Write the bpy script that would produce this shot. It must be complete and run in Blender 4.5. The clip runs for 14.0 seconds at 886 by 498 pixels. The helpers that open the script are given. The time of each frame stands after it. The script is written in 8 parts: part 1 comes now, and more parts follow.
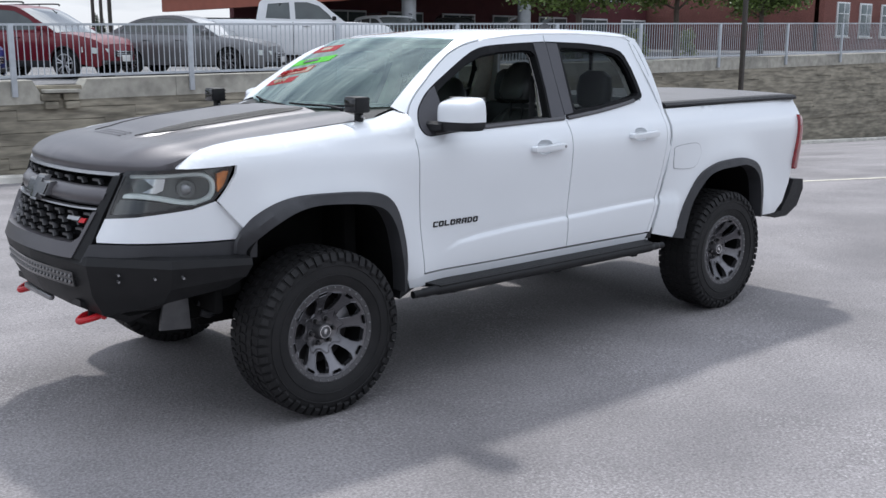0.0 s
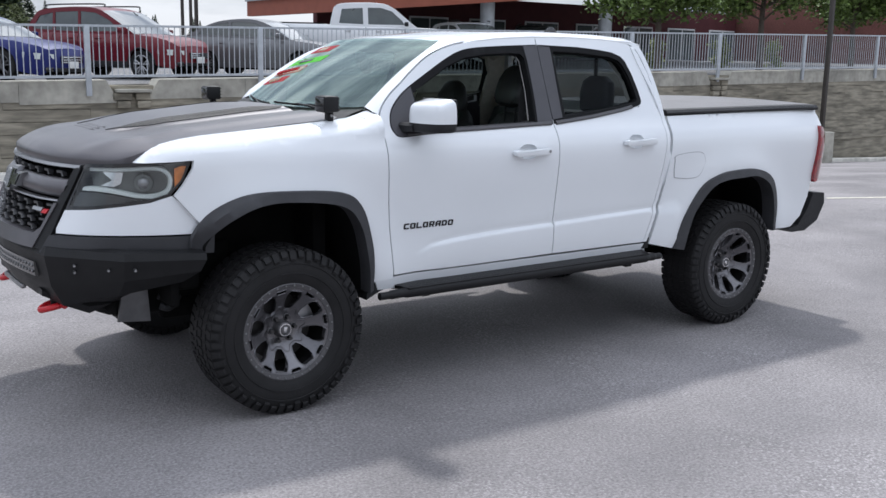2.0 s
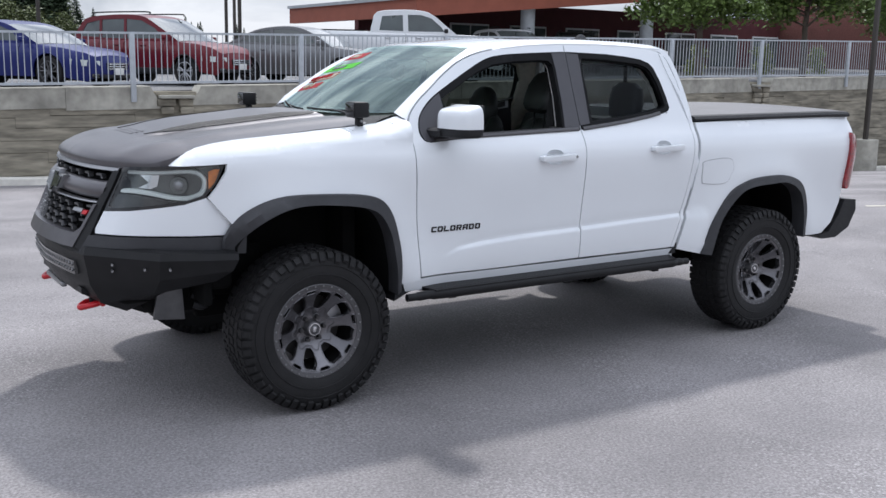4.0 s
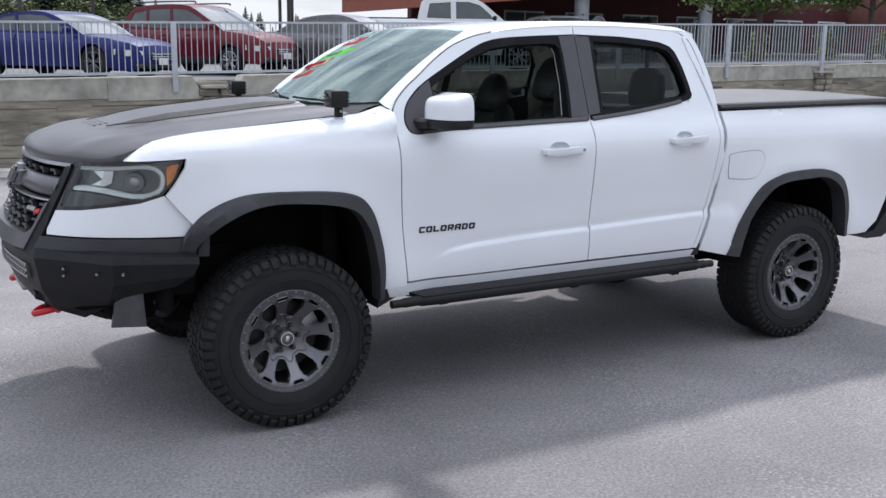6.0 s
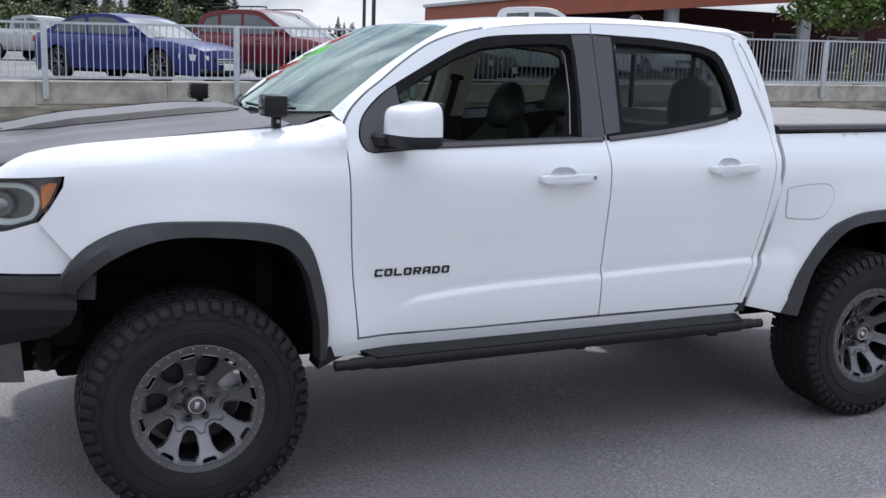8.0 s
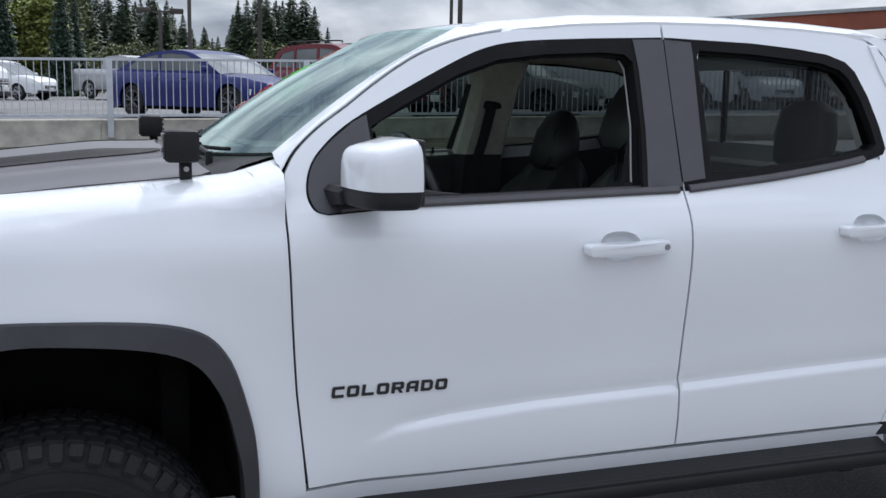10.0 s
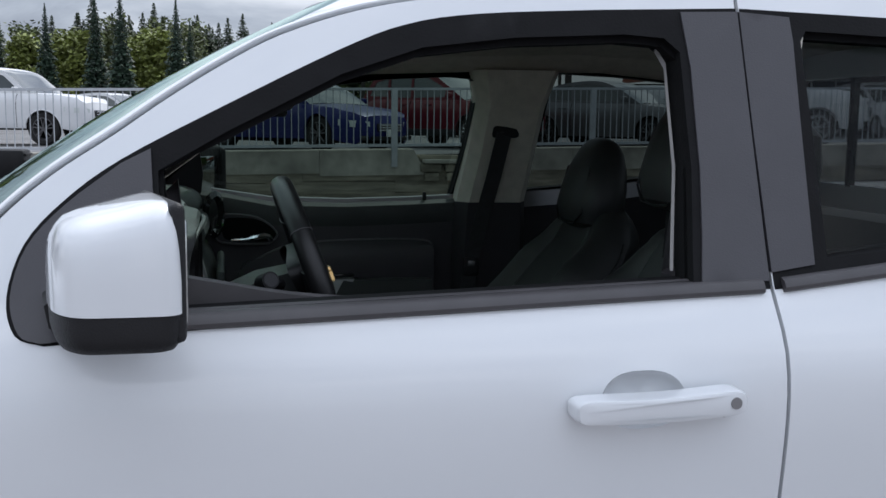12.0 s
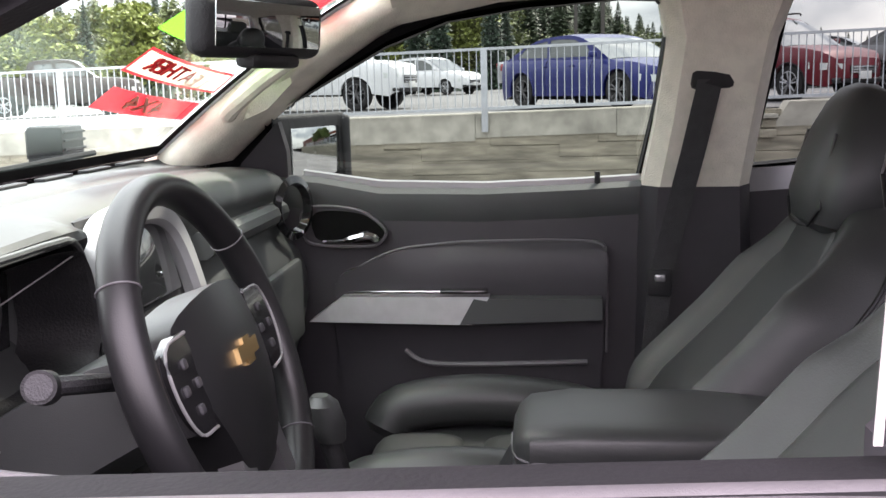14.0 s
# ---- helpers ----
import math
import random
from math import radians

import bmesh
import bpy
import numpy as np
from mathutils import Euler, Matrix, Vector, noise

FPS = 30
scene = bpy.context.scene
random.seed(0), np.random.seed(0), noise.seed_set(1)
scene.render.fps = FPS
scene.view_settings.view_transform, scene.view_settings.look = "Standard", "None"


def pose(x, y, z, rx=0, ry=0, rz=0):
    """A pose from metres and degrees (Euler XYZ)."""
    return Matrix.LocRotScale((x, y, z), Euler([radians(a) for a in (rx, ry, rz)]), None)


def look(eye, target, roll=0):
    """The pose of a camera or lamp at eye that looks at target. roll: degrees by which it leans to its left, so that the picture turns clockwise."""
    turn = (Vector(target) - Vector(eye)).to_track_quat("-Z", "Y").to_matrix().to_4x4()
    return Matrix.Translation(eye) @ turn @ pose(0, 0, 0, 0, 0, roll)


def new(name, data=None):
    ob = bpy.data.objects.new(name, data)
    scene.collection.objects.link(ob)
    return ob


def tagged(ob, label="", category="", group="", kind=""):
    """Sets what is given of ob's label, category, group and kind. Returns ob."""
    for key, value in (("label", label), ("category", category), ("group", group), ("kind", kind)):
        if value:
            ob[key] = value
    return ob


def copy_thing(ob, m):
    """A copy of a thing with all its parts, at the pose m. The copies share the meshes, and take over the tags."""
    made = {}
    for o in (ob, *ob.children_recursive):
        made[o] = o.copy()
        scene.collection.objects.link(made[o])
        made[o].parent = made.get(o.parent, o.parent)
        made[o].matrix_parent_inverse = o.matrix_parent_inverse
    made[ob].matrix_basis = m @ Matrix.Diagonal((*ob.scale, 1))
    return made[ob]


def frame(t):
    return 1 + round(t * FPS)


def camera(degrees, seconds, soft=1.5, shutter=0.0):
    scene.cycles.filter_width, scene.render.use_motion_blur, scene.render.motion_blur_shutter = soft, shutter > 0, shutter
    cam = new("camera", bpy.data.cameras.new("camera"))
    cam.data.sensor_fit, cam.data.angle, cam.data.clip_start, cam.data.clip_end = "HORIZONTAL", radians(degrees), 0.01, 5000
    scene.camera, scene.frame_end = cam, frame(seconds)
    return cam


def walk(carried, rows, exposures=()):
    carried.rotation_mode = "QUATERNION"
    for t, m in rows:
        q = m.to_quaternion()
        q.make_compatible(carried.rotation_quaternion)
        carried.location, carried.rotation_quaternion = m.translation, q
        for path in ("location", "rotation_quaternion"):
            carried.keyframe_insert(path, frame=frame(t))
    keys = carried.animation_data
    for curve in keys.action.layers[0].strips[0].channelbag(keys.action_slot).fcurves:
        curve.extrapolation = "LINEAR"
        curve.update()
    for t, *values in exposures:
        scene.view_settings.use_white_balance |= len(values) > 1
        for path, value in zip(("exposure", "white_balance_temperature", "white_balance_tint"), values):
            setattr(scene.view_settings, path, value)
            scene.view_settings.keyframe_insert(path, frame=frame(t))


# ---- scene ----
cam = camera(47.7, 14.0)
PATH = [
    (0, (-2.613, -4.835, 1.744), (-1.339, -3.344, 1.357), 0.2),
    (0.5, (-2.498, -4.962, 1.742), (-1.253, -3.445, 1.357), 0.3),
    (1, (-2.417, -5.105, 1.743), (-1.233, -3.537, 1.371), -0.1),
    (1.5, (-2.278, -5.155, 1.723), (-1.134, -3.555, 1.361), 0.2),
    (2, (-2.109, -5.166, 1.716), (-0.969, -3.566, 1.342), 1.1),
    (2.5, (-2.095, -5.278, 1.72), (-0.997, -3.648, 1.347), 1.0),
    (3, (-2.131, -5.371, 1.728), (-1.041, -3.733, 1.372), 1.3),
    (5.5, (-1.812, -5.116, 1.701), (-0.789, -3.443, 1.306), 0.0),
    (6, (-1.566, -5.083, 1.702), (-0.596, -3.377, 1.316), 0.7),
    (6.5, (-1.385, -4.959, 1.683), (-0.445, -3.235, 1.304), 0.7),
    (7, (-1.174, -4.749, 1.688), (-0.257, -3.016, 1.295), 0.1),
    (7.5, (-0.893, -4.579, 1.673), (-0.017, -2.823, 1.288), 0.8),
    (8, (-0.645, -4.416, 1.658), (0.172, -2.627, 1.293), 1.9),
    (10.5, (0.342, -3.085, 1.616), (0.917, -1.188, 1.35), 1.1),
    (11, (0.567, -2.843, 1.617), (1.06, -0.918, 1.391), 1.4),
    (11.5, (0.721, -2.516, 1.62), (1.183, -0.583, 1.399), 0.9),
    (12, (0.894, -2.228, 1.604), (1.321, -0.289, 1.357), 0.7),
    (12.5, (1.071, -1.96, 1.605), (1.316, 0.005, 1.323), 0.3),
    (13, (1.132, -1.705, 1.617), (1.259, 0.268, 1.316), -0.3),
    (13.5, (1.237, -1.505, 1.592), (1.249, 0.474, 1.3), -0.6),
    (14, (1.385, -1.362, 1.589), (1.181, 0.601, 1.264), -1.5),
]
EXPOSURES = [(0, 0.2, 6150, 10), (8.2, 0.26, 6150, 12), (10.5, 0.04, 6100, 10), (12.1, 0.08, 6100, 11), (12.5, 0.28, 6000, 13), (13.0, 1.05, 5600, 18), (13.4, 2.12, 6200, 19), (13.7, 2.8, 6800, 27), (14.0, 3.1, 7150, 33)]
walk(cam, [(t, look(eye, target, roll)) for t, eye, target, roll in PATH], EXPOSURES)

# ---- world, sun ----
def build_world():
    w = bpy.data.worlds.new("sky")
    scene.world = w
    w.use_nodes = True
    nt = w.node_tree
    nt.nodes.clear()
    out = nt.nodes.new("ShaderNodeOutputWorld")
    bg = nt.nodes.new("ShaderNodeBackground")
    sky = nt.nodes.new("ShaderNodeTexSky")
    sky.sky_type, sky.sun_disc = "NISHITA", False
    sky.sun_elevation, sky.sun_rotation = radians(54), radians(34)
    tc = nt.nodes.new("ShaderNodeTexCoord")
    mp = nt.nodes.new("ShaderNodeMapping")
    mp.inputs["Scale"].default_value = (1.0, 1.0, 3.2)
    n1 = nt.nodes.new("ShaderNodeTexNoise")
    n1.inputs["Scale"].default_value, n1.inputs["Detail"].default_value = 3.4, 7.0
    n1.inputs["Roughness"].default_value, n1.inputs["Distortion"].default_value = 0.55, 0.35
    ramp = nt.nodes.new("ShaderNodeValToRGB")
    e = ramp.color_ramp.elements
    e[0].position, e[0].color = 0.34, (0.27, 0.295, 0.37, 1)
    e[1].position, e[1].color = 0.64, (1.10, 1.11, 1.14, 1)
    m = e.new(0.47)
    m.color = (0.56, 0.60, 0.67, 1)
    mul = nt.nodes.new("ShaderNodeMix")
    mul.data_type, mul.blend_type = "RGBA", "MULTIPLY"
    mul.inputs[0].default_value = 1.0
    mul.inputs[7].default_value = (0.10, 0.10, 0.10, 1)
    mix = nt.nodes.new("ShaderNodeMix")
    mix.data_type = "RGBA"
    mix.inputs[0].default_value = 0.90
    L = nt.links.new
    L(tc.outputs["Generated"], mp.inputs["Vector"])
    L(mp.outputs["Vector"], n1.inputs["Vector"])
    L(n1.outputs["Fac"], ramp.inputs["Fac"])
    L(sky.outputs["Color"], mul.inputs[6])
    L(mul.outputs[2], mix.inputs[6])
    L(ramp.outputs["Color"], mix.inputs[7])
    # an overcast dome: about three times brighter overhead than at the horizon
    sep = nt.nodes.new("ShaderNodeSeparateXYZ")
    L(tc.outputs["Generated"], sep.inputs[0])
    gr = nt.nodes.new("ShaderNodeMapRange")
    gr.inputs[1].default_value, gr.inputs[2].default_value = 0.0, 1.0
    gr.inputs[3].default_value, gr.inputs[4].default_value = 0.66, 1.95
    L(sep.outputs[2], gr.inputs[0])
    dome = nt.nodes.new("ShaderNodeMix")
    dome.data_type, dome.blend_type = "RGBA", "MULTIPLY"
    dome.inputs[0].default_value = 1.0
    L(mix.outputs[2], dome.inputs[6])
    L(gr.outputs[0], dome.inputs[7])
    L(dome.outputs[2], bg.inputs["Color"])
    bg.inputs["Strength"].default_value = 1.04
    L(bg.outputs["Background"], out.inputs["Surface"])
    sun = new("sun", bpy.data.lights.new("sun", "SUN"))
    sun.data.energy, sun.data.angle, sun.data.color = 2.2, radians(3.2), (1.0, 0.96, 0.90)
    sun.matrix_world = look((0.40 * 30, 0.60 * 30, 30), (0, 0, 0))


build_world()


# ---- materials ----
def mat(name, base, rough=0.5, metal=0.0, vary=0.0, scale=8.0, bump=0.0, bscale=60.0, coat=0.0, base2=None, stain=0.0, sscale=0.8, spec=0.5, stretch=None, rvary=0.0):
    """A node material: base colour varied at two scales, roughness, fine relief."""
    m = bpy.data.materials.new(name)
    m.use_nodes = True
    nt = m.node_tree
    p = nt.nodes["Principled BSDF"]
    L = nt.links.new
    p.inputs["Roughness"].default_value, p.inputs["Metallic"].default_value = rough, metal
    p.inputs["Coat Weight"].default_value, p.inputs["Coat Roughness"].default_value = coat, 0.04
    p.inputs["Specular IOR Level"].default_value = spec
    p.inputs["Base Color"].default_value = (*base, 1)
    tc = nt.nodes.new("ShaderNodeTexCoord")
    src = tc.outputs["Object"]
    if stretch:
        # runs and streaks: the pattern is drawn out along one axis
        mp = nt.nodes.new("ShaderNodeMapping")
        mp.inputs["Scale"].default_value = stretch
        L(src, mp.inputs["Vector"])
        src = mp.outputs["Vector"]
    if vary or base2 or stain:
        n = nt.nodes.new("ShaderNodeTexNoise")
        n.inputs["Scale"].default_value, n.inputs["Detail"].default_value = scale, 8
        L(src, n.inputs["Vector"])
        mx = nt.nodes.new("ShaderNodeMix")
        mx.data_type = "RGBA"
        b2 = base2 or tuple(c * (1 - vary) for c in base)
        mx.inputs[6].default_value, mx.inputs[7].default_value = (*base, 1), (*b2, 1)
        rr = nt.nodes.new("ShaderNodeMapRange")
        rr.inputs[1].default_value, rr.inputs[2].default_value = 0.35, 0.65
        L(n.outputs["Fac"], rr.inputs[0])
        L(rr.outputs[0], mx.inputs[0])
        col = mx.outputs[2]
        if stain:
            s = nt.nodes.new("ShaderNodeTexNoise")
            s.inputs["Scale"].default_value, s.inputs["Detail"].default_value = sscale, 5
            s.inputs["Distortion"].default_value = 0.6
            L(src, s.inputs["Vector"])
            sr = nt.nodes.new("ShaderNodeMapRange")
            sr.inputs[1].default_value, sr.inputs[2].default_value = 0.42, 0.68
            sr.inputs[3].default_value, sr.inputs[4].default_value = 1.0, 1.0 - stain
            L(s.outputs["Fac"], sr.inputs[0])
            mu = nt.nodes.new("ShaderNodeMix")
            mu.data_type, mu.blend_type = "RGBA", "MULTIPLY"
            mu.inputs[0].default_value = 1.0
            L(col, mu.inputs[6])
            L(sr.outputs[0], mu.inputs[7])
            col = mu.outputs[2]
        L(col, p.inputs["Base Color"])
        if rvary:
            ra = nt.nodes.new("ShaderNodeMapRange")
            ra.inputs[3].default_value, ra.inputs[4].default_value = rough - rvary, rough + rvary
            L(n.outputs["Fac"], ra.inputs[0])
            L(ra.outputs[0], p.inputs["Roughness"])
    if bump:
        b = nt.nodes.new("ShaderNodeTexNoise")
        b.inputs["Scale"].default_value, b.inputs["Detail"].default_value = bscale, 4
        L(src, b.inputs["Vector"])
        bp = nt.nodes.new("ShaderNodeBump")
        bp.inputs["Strength"].default_value, bp.inputs["Distance"].default_value = bump, 0.01
        L(b.outputs["Fac"], bp.inputs["Height"])
        L(bp.outputs["Normal"], p.inputs["Normal"])
    return m


def glass(name, tint=(0.8, 0.85, 0.83), rough=0.0, mirror=0.06, power=4.0, shine=(1, 1, 1)):
    """Thin pane: clear through, mirror by angle."""
    m = bpy.data.materials.new(name)
    m.use_nodes = True
    nt = m.node_tree
    nt.nodes.clear()
    out = nt.nodes.new("ShaderNodeOutputMaterial")
    tr = nt.nodes.new("ShaderNodeBsdfTransparent")
    tr.inputs["Color"].default_value = (*tint, 1)
    gl = nt.nodes.new("ShaderNodeBsdfGlossy")
    gl.inputs["Roughness"].default_value = rough
    gl.inputs["Color"].default_value = (*shine, 1)
    lw = nt.nodes.new("ShaderNodeLayerWeight")
    lw.inputs["Blend"].default_value = 0.5
    pw = nt.nodes.new("ShaderNodeMath")
    pw.operation = "POWER"
    pw.inputs[1].default_value = power
    fr = nt.nodes.new("ShaderNodeMath")
    fr.operation = "MULTIPLY_ADD"
    fr.inputs[1].default_value, fr.inputs[2].default_value = 0.85, mirror
    nt.links.new(lw.outputs["Facing"], pw.inputs[0])
    nt.links.new(pw.outputs[0], fr.inputs[0])
    mx = nt.nodes.new("ShaderNodeMixShader")
    nt.links.new(fr.outputs[0], mx.inputs[0])
    nt.links.new(tr.outputs[0], mx.inputs[1])
    nt.links.new(gl.outputs[0], mx.inputs[2])
    nt.links.new(mx.outputs[0], out.inputs["Surface"])
    return m


def asphalt_mat(name, base, base2):
    m = mat(name, base, 0.85, 0, 0, 1.1, 0.0, base2=base2, stain=0.30, sscale=0.45, spec=0.35)
    nt = m.node_tree
    p = nt.nodes["Principled BSDF"]
    L = nt.links.new
    tc = nt.nodes.new("ShaderNodeTexCoord")
    v = nt.nodes.new("ShaderNodeTexVoronoi")
    v.inputs["Scale"].default_value = 120
    L(tc.outputs["Object"], v.inputs["Vector"])
    g = nt.nodes.new("ShaderNodeTexNoise")
    g.inputs["Scale"].default_value, g.inputs["Detail"].default_value = 70, 7
    L(tc.outputs["Object"], g.inputs["Vector"])
    bp = nt.nodes.new("ShaderNodeBump")
    bp.inputs["Strength"].default_value, bp.inputs["Distance"].default_value = 0.4, 0.005
    L(v.outputs["Distance"], bp.inputs["Height"])
    b2 = nt.nodes.new("ShaderNodeBump")
    b2.inputs["Strength"].default_value, b2.inputs["Distance"].default_value = 0.35, 0.008
    L(g.outputs["Fac"], b2.inputs["Height"])
    L(bp.outputs["Normal"], b2.inputs["Normal"])
    L(b2.outputs["Normal"], p.inputs["Normal"])
    # pale chippings and dark binder between them
    old = p.inputs["Base Color"].links[0].from_socket
    cr = nt.nodes.new("ShaderNodeMapRange")
    cr.inputs[1].default_value, cr.inputs[2].default_value = 0.30, 0.72
    cr.inputs[3].default_value, cr.inputs[4].default_value = 0.72, 1.30
    L(g.outputs["Fac"], cr.inputs[0])
    vr = nt.nodes.new("ShaderNodeMapRange")
    vr.inputs[3].default_value, vr.inputs[4].default_value = 0.80, 1.22
    L(v.outputs["Color"], vr.inputs[0])
    # loose pale chippings gather in worn patches
    v2 = nt.nodes.new("ShaderNodeTexVoronoi")
    v2.inputs["Scale"].default_value = 95
    L(tc.outputs["Object"], v2.inputs["Vector"])
    bw = nt.nodes.new("ShaderNodeSeparateColor")
    L(v2.outputs["Color"], bw.inputs[0])
    pn = nt.nodes.new("ShaderNodeTexNoise")
    pn.inputs["Scale"].default_value, pn.inputs["Detail"].default_value, pn.inputs["Distortion"].default_value = 0.85, 6, 0.4
    L(tc.outputs["Object"], pn.inputs["Vector"])
    pm = nt.nodes.new("ShaderNodeMapRange")
    pm.inputs[1].default_value, pm.inputs[2].default_value = 0.47, 0.62
    pm.inputs[3].default_value, pm.inputs[4].default_value = 0.0, 0.42
    L(pn.outputs["Fac"], pm.inputs[0])
    ch = nt.nodes.new("ShaderNodeMapRange")
    ch.inputs[1].default_value, ch.inputs[2].default_value = 0.60, 1.0
    ch.inputs[3].default_value, ch.inputs[4].default_value = -0.22, 1.0
    ch.clamp = True
    L(bw.outputs[0], ch.inputs[0])
    ad = nt.nodes.new("ShaderNodeMath")
    ad.operation = "MULTIPLY_ADD"
    ad.inputs[2].default_value = 1.0
    L(pm.outputs[0], ad.inputs[0])
    L(ch.outputs[0], ad.inputs[1])
    m0 = nt.nodes.new("ShaderNodeMath")
    m0.operation = "MULTIPLY"
    L(ad.outputs[0], m0.inputs[0])
    L(vr.outputs[0], m0.inputs[1])
    m1 = nt.nodes.new("ShaderNodeMath")
    m1.operation = "MULTIPLY"
    L(cr.outputs[0], m1.inputs[0])
    L(m0.outputs[0], m1.inputs[1])
    mu = nt.nodes.new("ShaderNodeMix")
    mu.data_type, mu.blend_type = "RGBA", "MULTIPLY"
    mu.inputs[0].default_value = 1.0
    L(old, mu.inputs[6])
    L(m1.outputs[0], mu.inputs[7])
    L(mu.outputs[2], p.inputs["Base Color"])
    return m


ASPHALT = asphalt_mat("asphalt", (0.276, 0.259, 0.260), (0.224, 0.211, 0.214))
LOT = asphalt_mat("upper_asphalt", (0.22, 0.215, 0.215), (0.17, 0.17, 0.172))
CONCRETE = mat("concrete", (0.46, 0.44, 0.38), 0.9, 0, 0.28, 4.4, 0.35, 30, stain=0.34, sscale=0.9)
CONCRETE_DARK = mat("stained_concrete", (0.37, 0.335, 0.262), 0.92, 0, 0.45, 3.2, 0.30, 22, stain=0.45, sscale=1.3, stretch=(0.55, 1.0, 3.2))
KERB = mat("kerb_concrete", (0.78, 0.75, 0.68), 0.9, 0, 0.3, 3.0, 0.4, 40, stain=0.3)
RAILPAINT = mat("grey_rail_paint", (0.47, 0.50, 0.53), 0.42, 0.1, 0.15, 6, 0.15, 80)
LINEPAINT = mat("line_paint", (0.66, 0.62, 0.52), 0.8, 0, 0.4, 9, 0.3, 60)
WHITE = mat("white_car_paint", (0.775, 0.795, 0.815), 0.30, 0, 0.03, 1.5, 0.0, coat=1.0)
WRAP = mat("satin_charcoal_wrap", (0.115, 0.108, 0.114), 0.32, 0.42, 0.12, 5, 0.04, 220)
PLASTIC = mat("black_grained_plastic", (0.019, 0.019, 0.021), 0.55, 0, 0.25, 14, 0.25, 420, spec=0.3)
FLARE = mat("grey_grained_plastic", (0.046, 0.046, 0.050), 0.52, 0, 0.2, 10, 0.22, 420, spec=0.35)
GLOSSBLACK = mat("gloss_black", (0.012, 0.012, 0.013), 0.12, 0, 0.1, 5, 0, coat=0.6)
POWDER = mat("black_powder_coat", (0.014, 0.014, 0.015), 0.48, 0, 0.25, 12, 0.2, 300, spec=0.25)
DARK = mat("underbody_black", (0.007, 0.007, 0.007), 0.9, 0, 0.4, 6, 0.3, 30, spec=0.1)
PILLAR = mat("pillar_applique", (0.053, 0.051, 0.058), 0.42, 0, 0.1, 10, 0.1, 350)
RUBBER = mat("tyre_rubber", (0.0125, 0.0118, 0.0125), 0.68, 0, 0.35, 9, 0.3, 160, stain=0.2, sscale=4, spec=0.38)
SEAL = mat("rubber_seal", (0.010, 0.010, 0.011), 0.65, 0, 0.2, 20, 0.1, 200, spec=0.12)
GUNMETAL = mat("gunmetal_wheel", (0.19, 0.185, 0.195), 0.27, 0.85, 0.15, 6, 0.08, 240)
GUNDARK = mat("dark_wheel_ring", (0.125, 0.122, 0.126), 0.45, 0.6, 0.2, 9, 0.15, 240)
CHROME = mat("chrome", (0.75, 0.75, 0.77), 0.12, 1.0)
SILVER = mat("silver_trim", (0.42, 0.42, 0.43), 0.32, 0.9, 0.1, 12)
STEEL = mat("brushed_steel", (0.36, 0.36, 0.37), 0.4, 0.9, 0.25, 14, 0.1, 120)
RED = mat("red_paint", (0.55, 0.012, 0.02), 0.35, 0, 0.2, 12, 0.1, 100)
LENSRED = mat("tail_lens", (0.30, 0.010, 0.016), 0.12, 0, 0.3, 18, 0.15, 40, coat=0.8)
AMBER = mat("amber_lens", (0.75, 0.22, 0.03), 0.15, 0, 0.3, 40, 0.3, 90, coat=0.7)
LAMPGREY = mat("lamp_bowl", (0.16, 0.17, 0.165), 0.25, 0.55, 0.4, 9, 0.1, 40)
LAMPBAND = mat("lamp_light_pipe", (0.62, 0.66, 0.64), 0.3, 0, 0.1, 10)
LAMPDARK = mat("lamp_dark_lens", (0.035, 0.037, 0.037), 0.15, 0, 0.3, 8, 0, coat=0.6)
REFLECTOR = mat("lamp_reflector", (0.85, 0.87, 0.88), 0.08, 1.0)
GOLD = mat("gold_badge", (0.75, 0.50, 0.22), 0.25, 0.9)
VINYL = mat("tonneau_vinyl", (0.135, 0.130, 0.135), 0.5, 0, 0.2, 4, 0.2, 300)
# tint deeper than the real pane's, to dim the bright lot behind it
GLASS_DIMMED = glass("dimmed_side_glass", (0.190, 0.238, 0.214))
GLASS_WIND = glass("windscreen_glass", (0.68, 0.84, 0.76), 0.0, 0.13, 4.2, (0.78, 0.93, 0.89))
GLASS_TINT = glass("tinted_glass", (0.26, 0.28, 0.28), 0.0, 0.04, 5.0)
GLASS_REAR = glass("dark_side_glass", (0.50, 0.53, 0.54), 0.0, 0.012, 6.0)
GLASS_PRIVACY = glass("privacy_glass", (0.125, 0.148, 0.142))
GLASS_LAMP = glass("lamp_lens", (0.90, 0.92, 0.92))
LEATHER = mat("black_leather", (0.036, 0.038, 0.038), 0.42, 0, 0.2, 9, 0.07, 420)
SOFT = mat("soft_dash_vinyl", (0.052, 0.056, 0.056), 0.50, 0, 0.15, 8, 0.12, 900, spec=0.35)
DOORVINYL = mat("door_vinyl", (0.040, 0.037, 0.043), 0.50, 0, 0.15, 8, 0.10, 900)
CLOTH = mat("beige_headliner", (0.74, 0.70, 0.61), 0.9, 0, 0.12, 30, 0.3, 300)
BELT = mat("seat_belt_webbing", (0.045, 0.045, 0.048), 0.75, 0, 0.2, 60, 0.5, 500)
MIRROR = mat("mirror_glass", (0.50, 0.52, 0.52), 0.02, 1.0)
SCREEN = mat("dark_screen", (0.010, 0.011, 0.012), 0.08, 0, 0.1, 4, 0, coat=0.8)
ST_RED = mat("red_vinyl_sticker", (0.62, 0.03, 0.04), 0.5, 0, 0.1, 14)
ST_GREEN = mat("green_vinyl_sticker", (0.16, 0.85, 0.05), 0.5, 0, 0.1, 14)
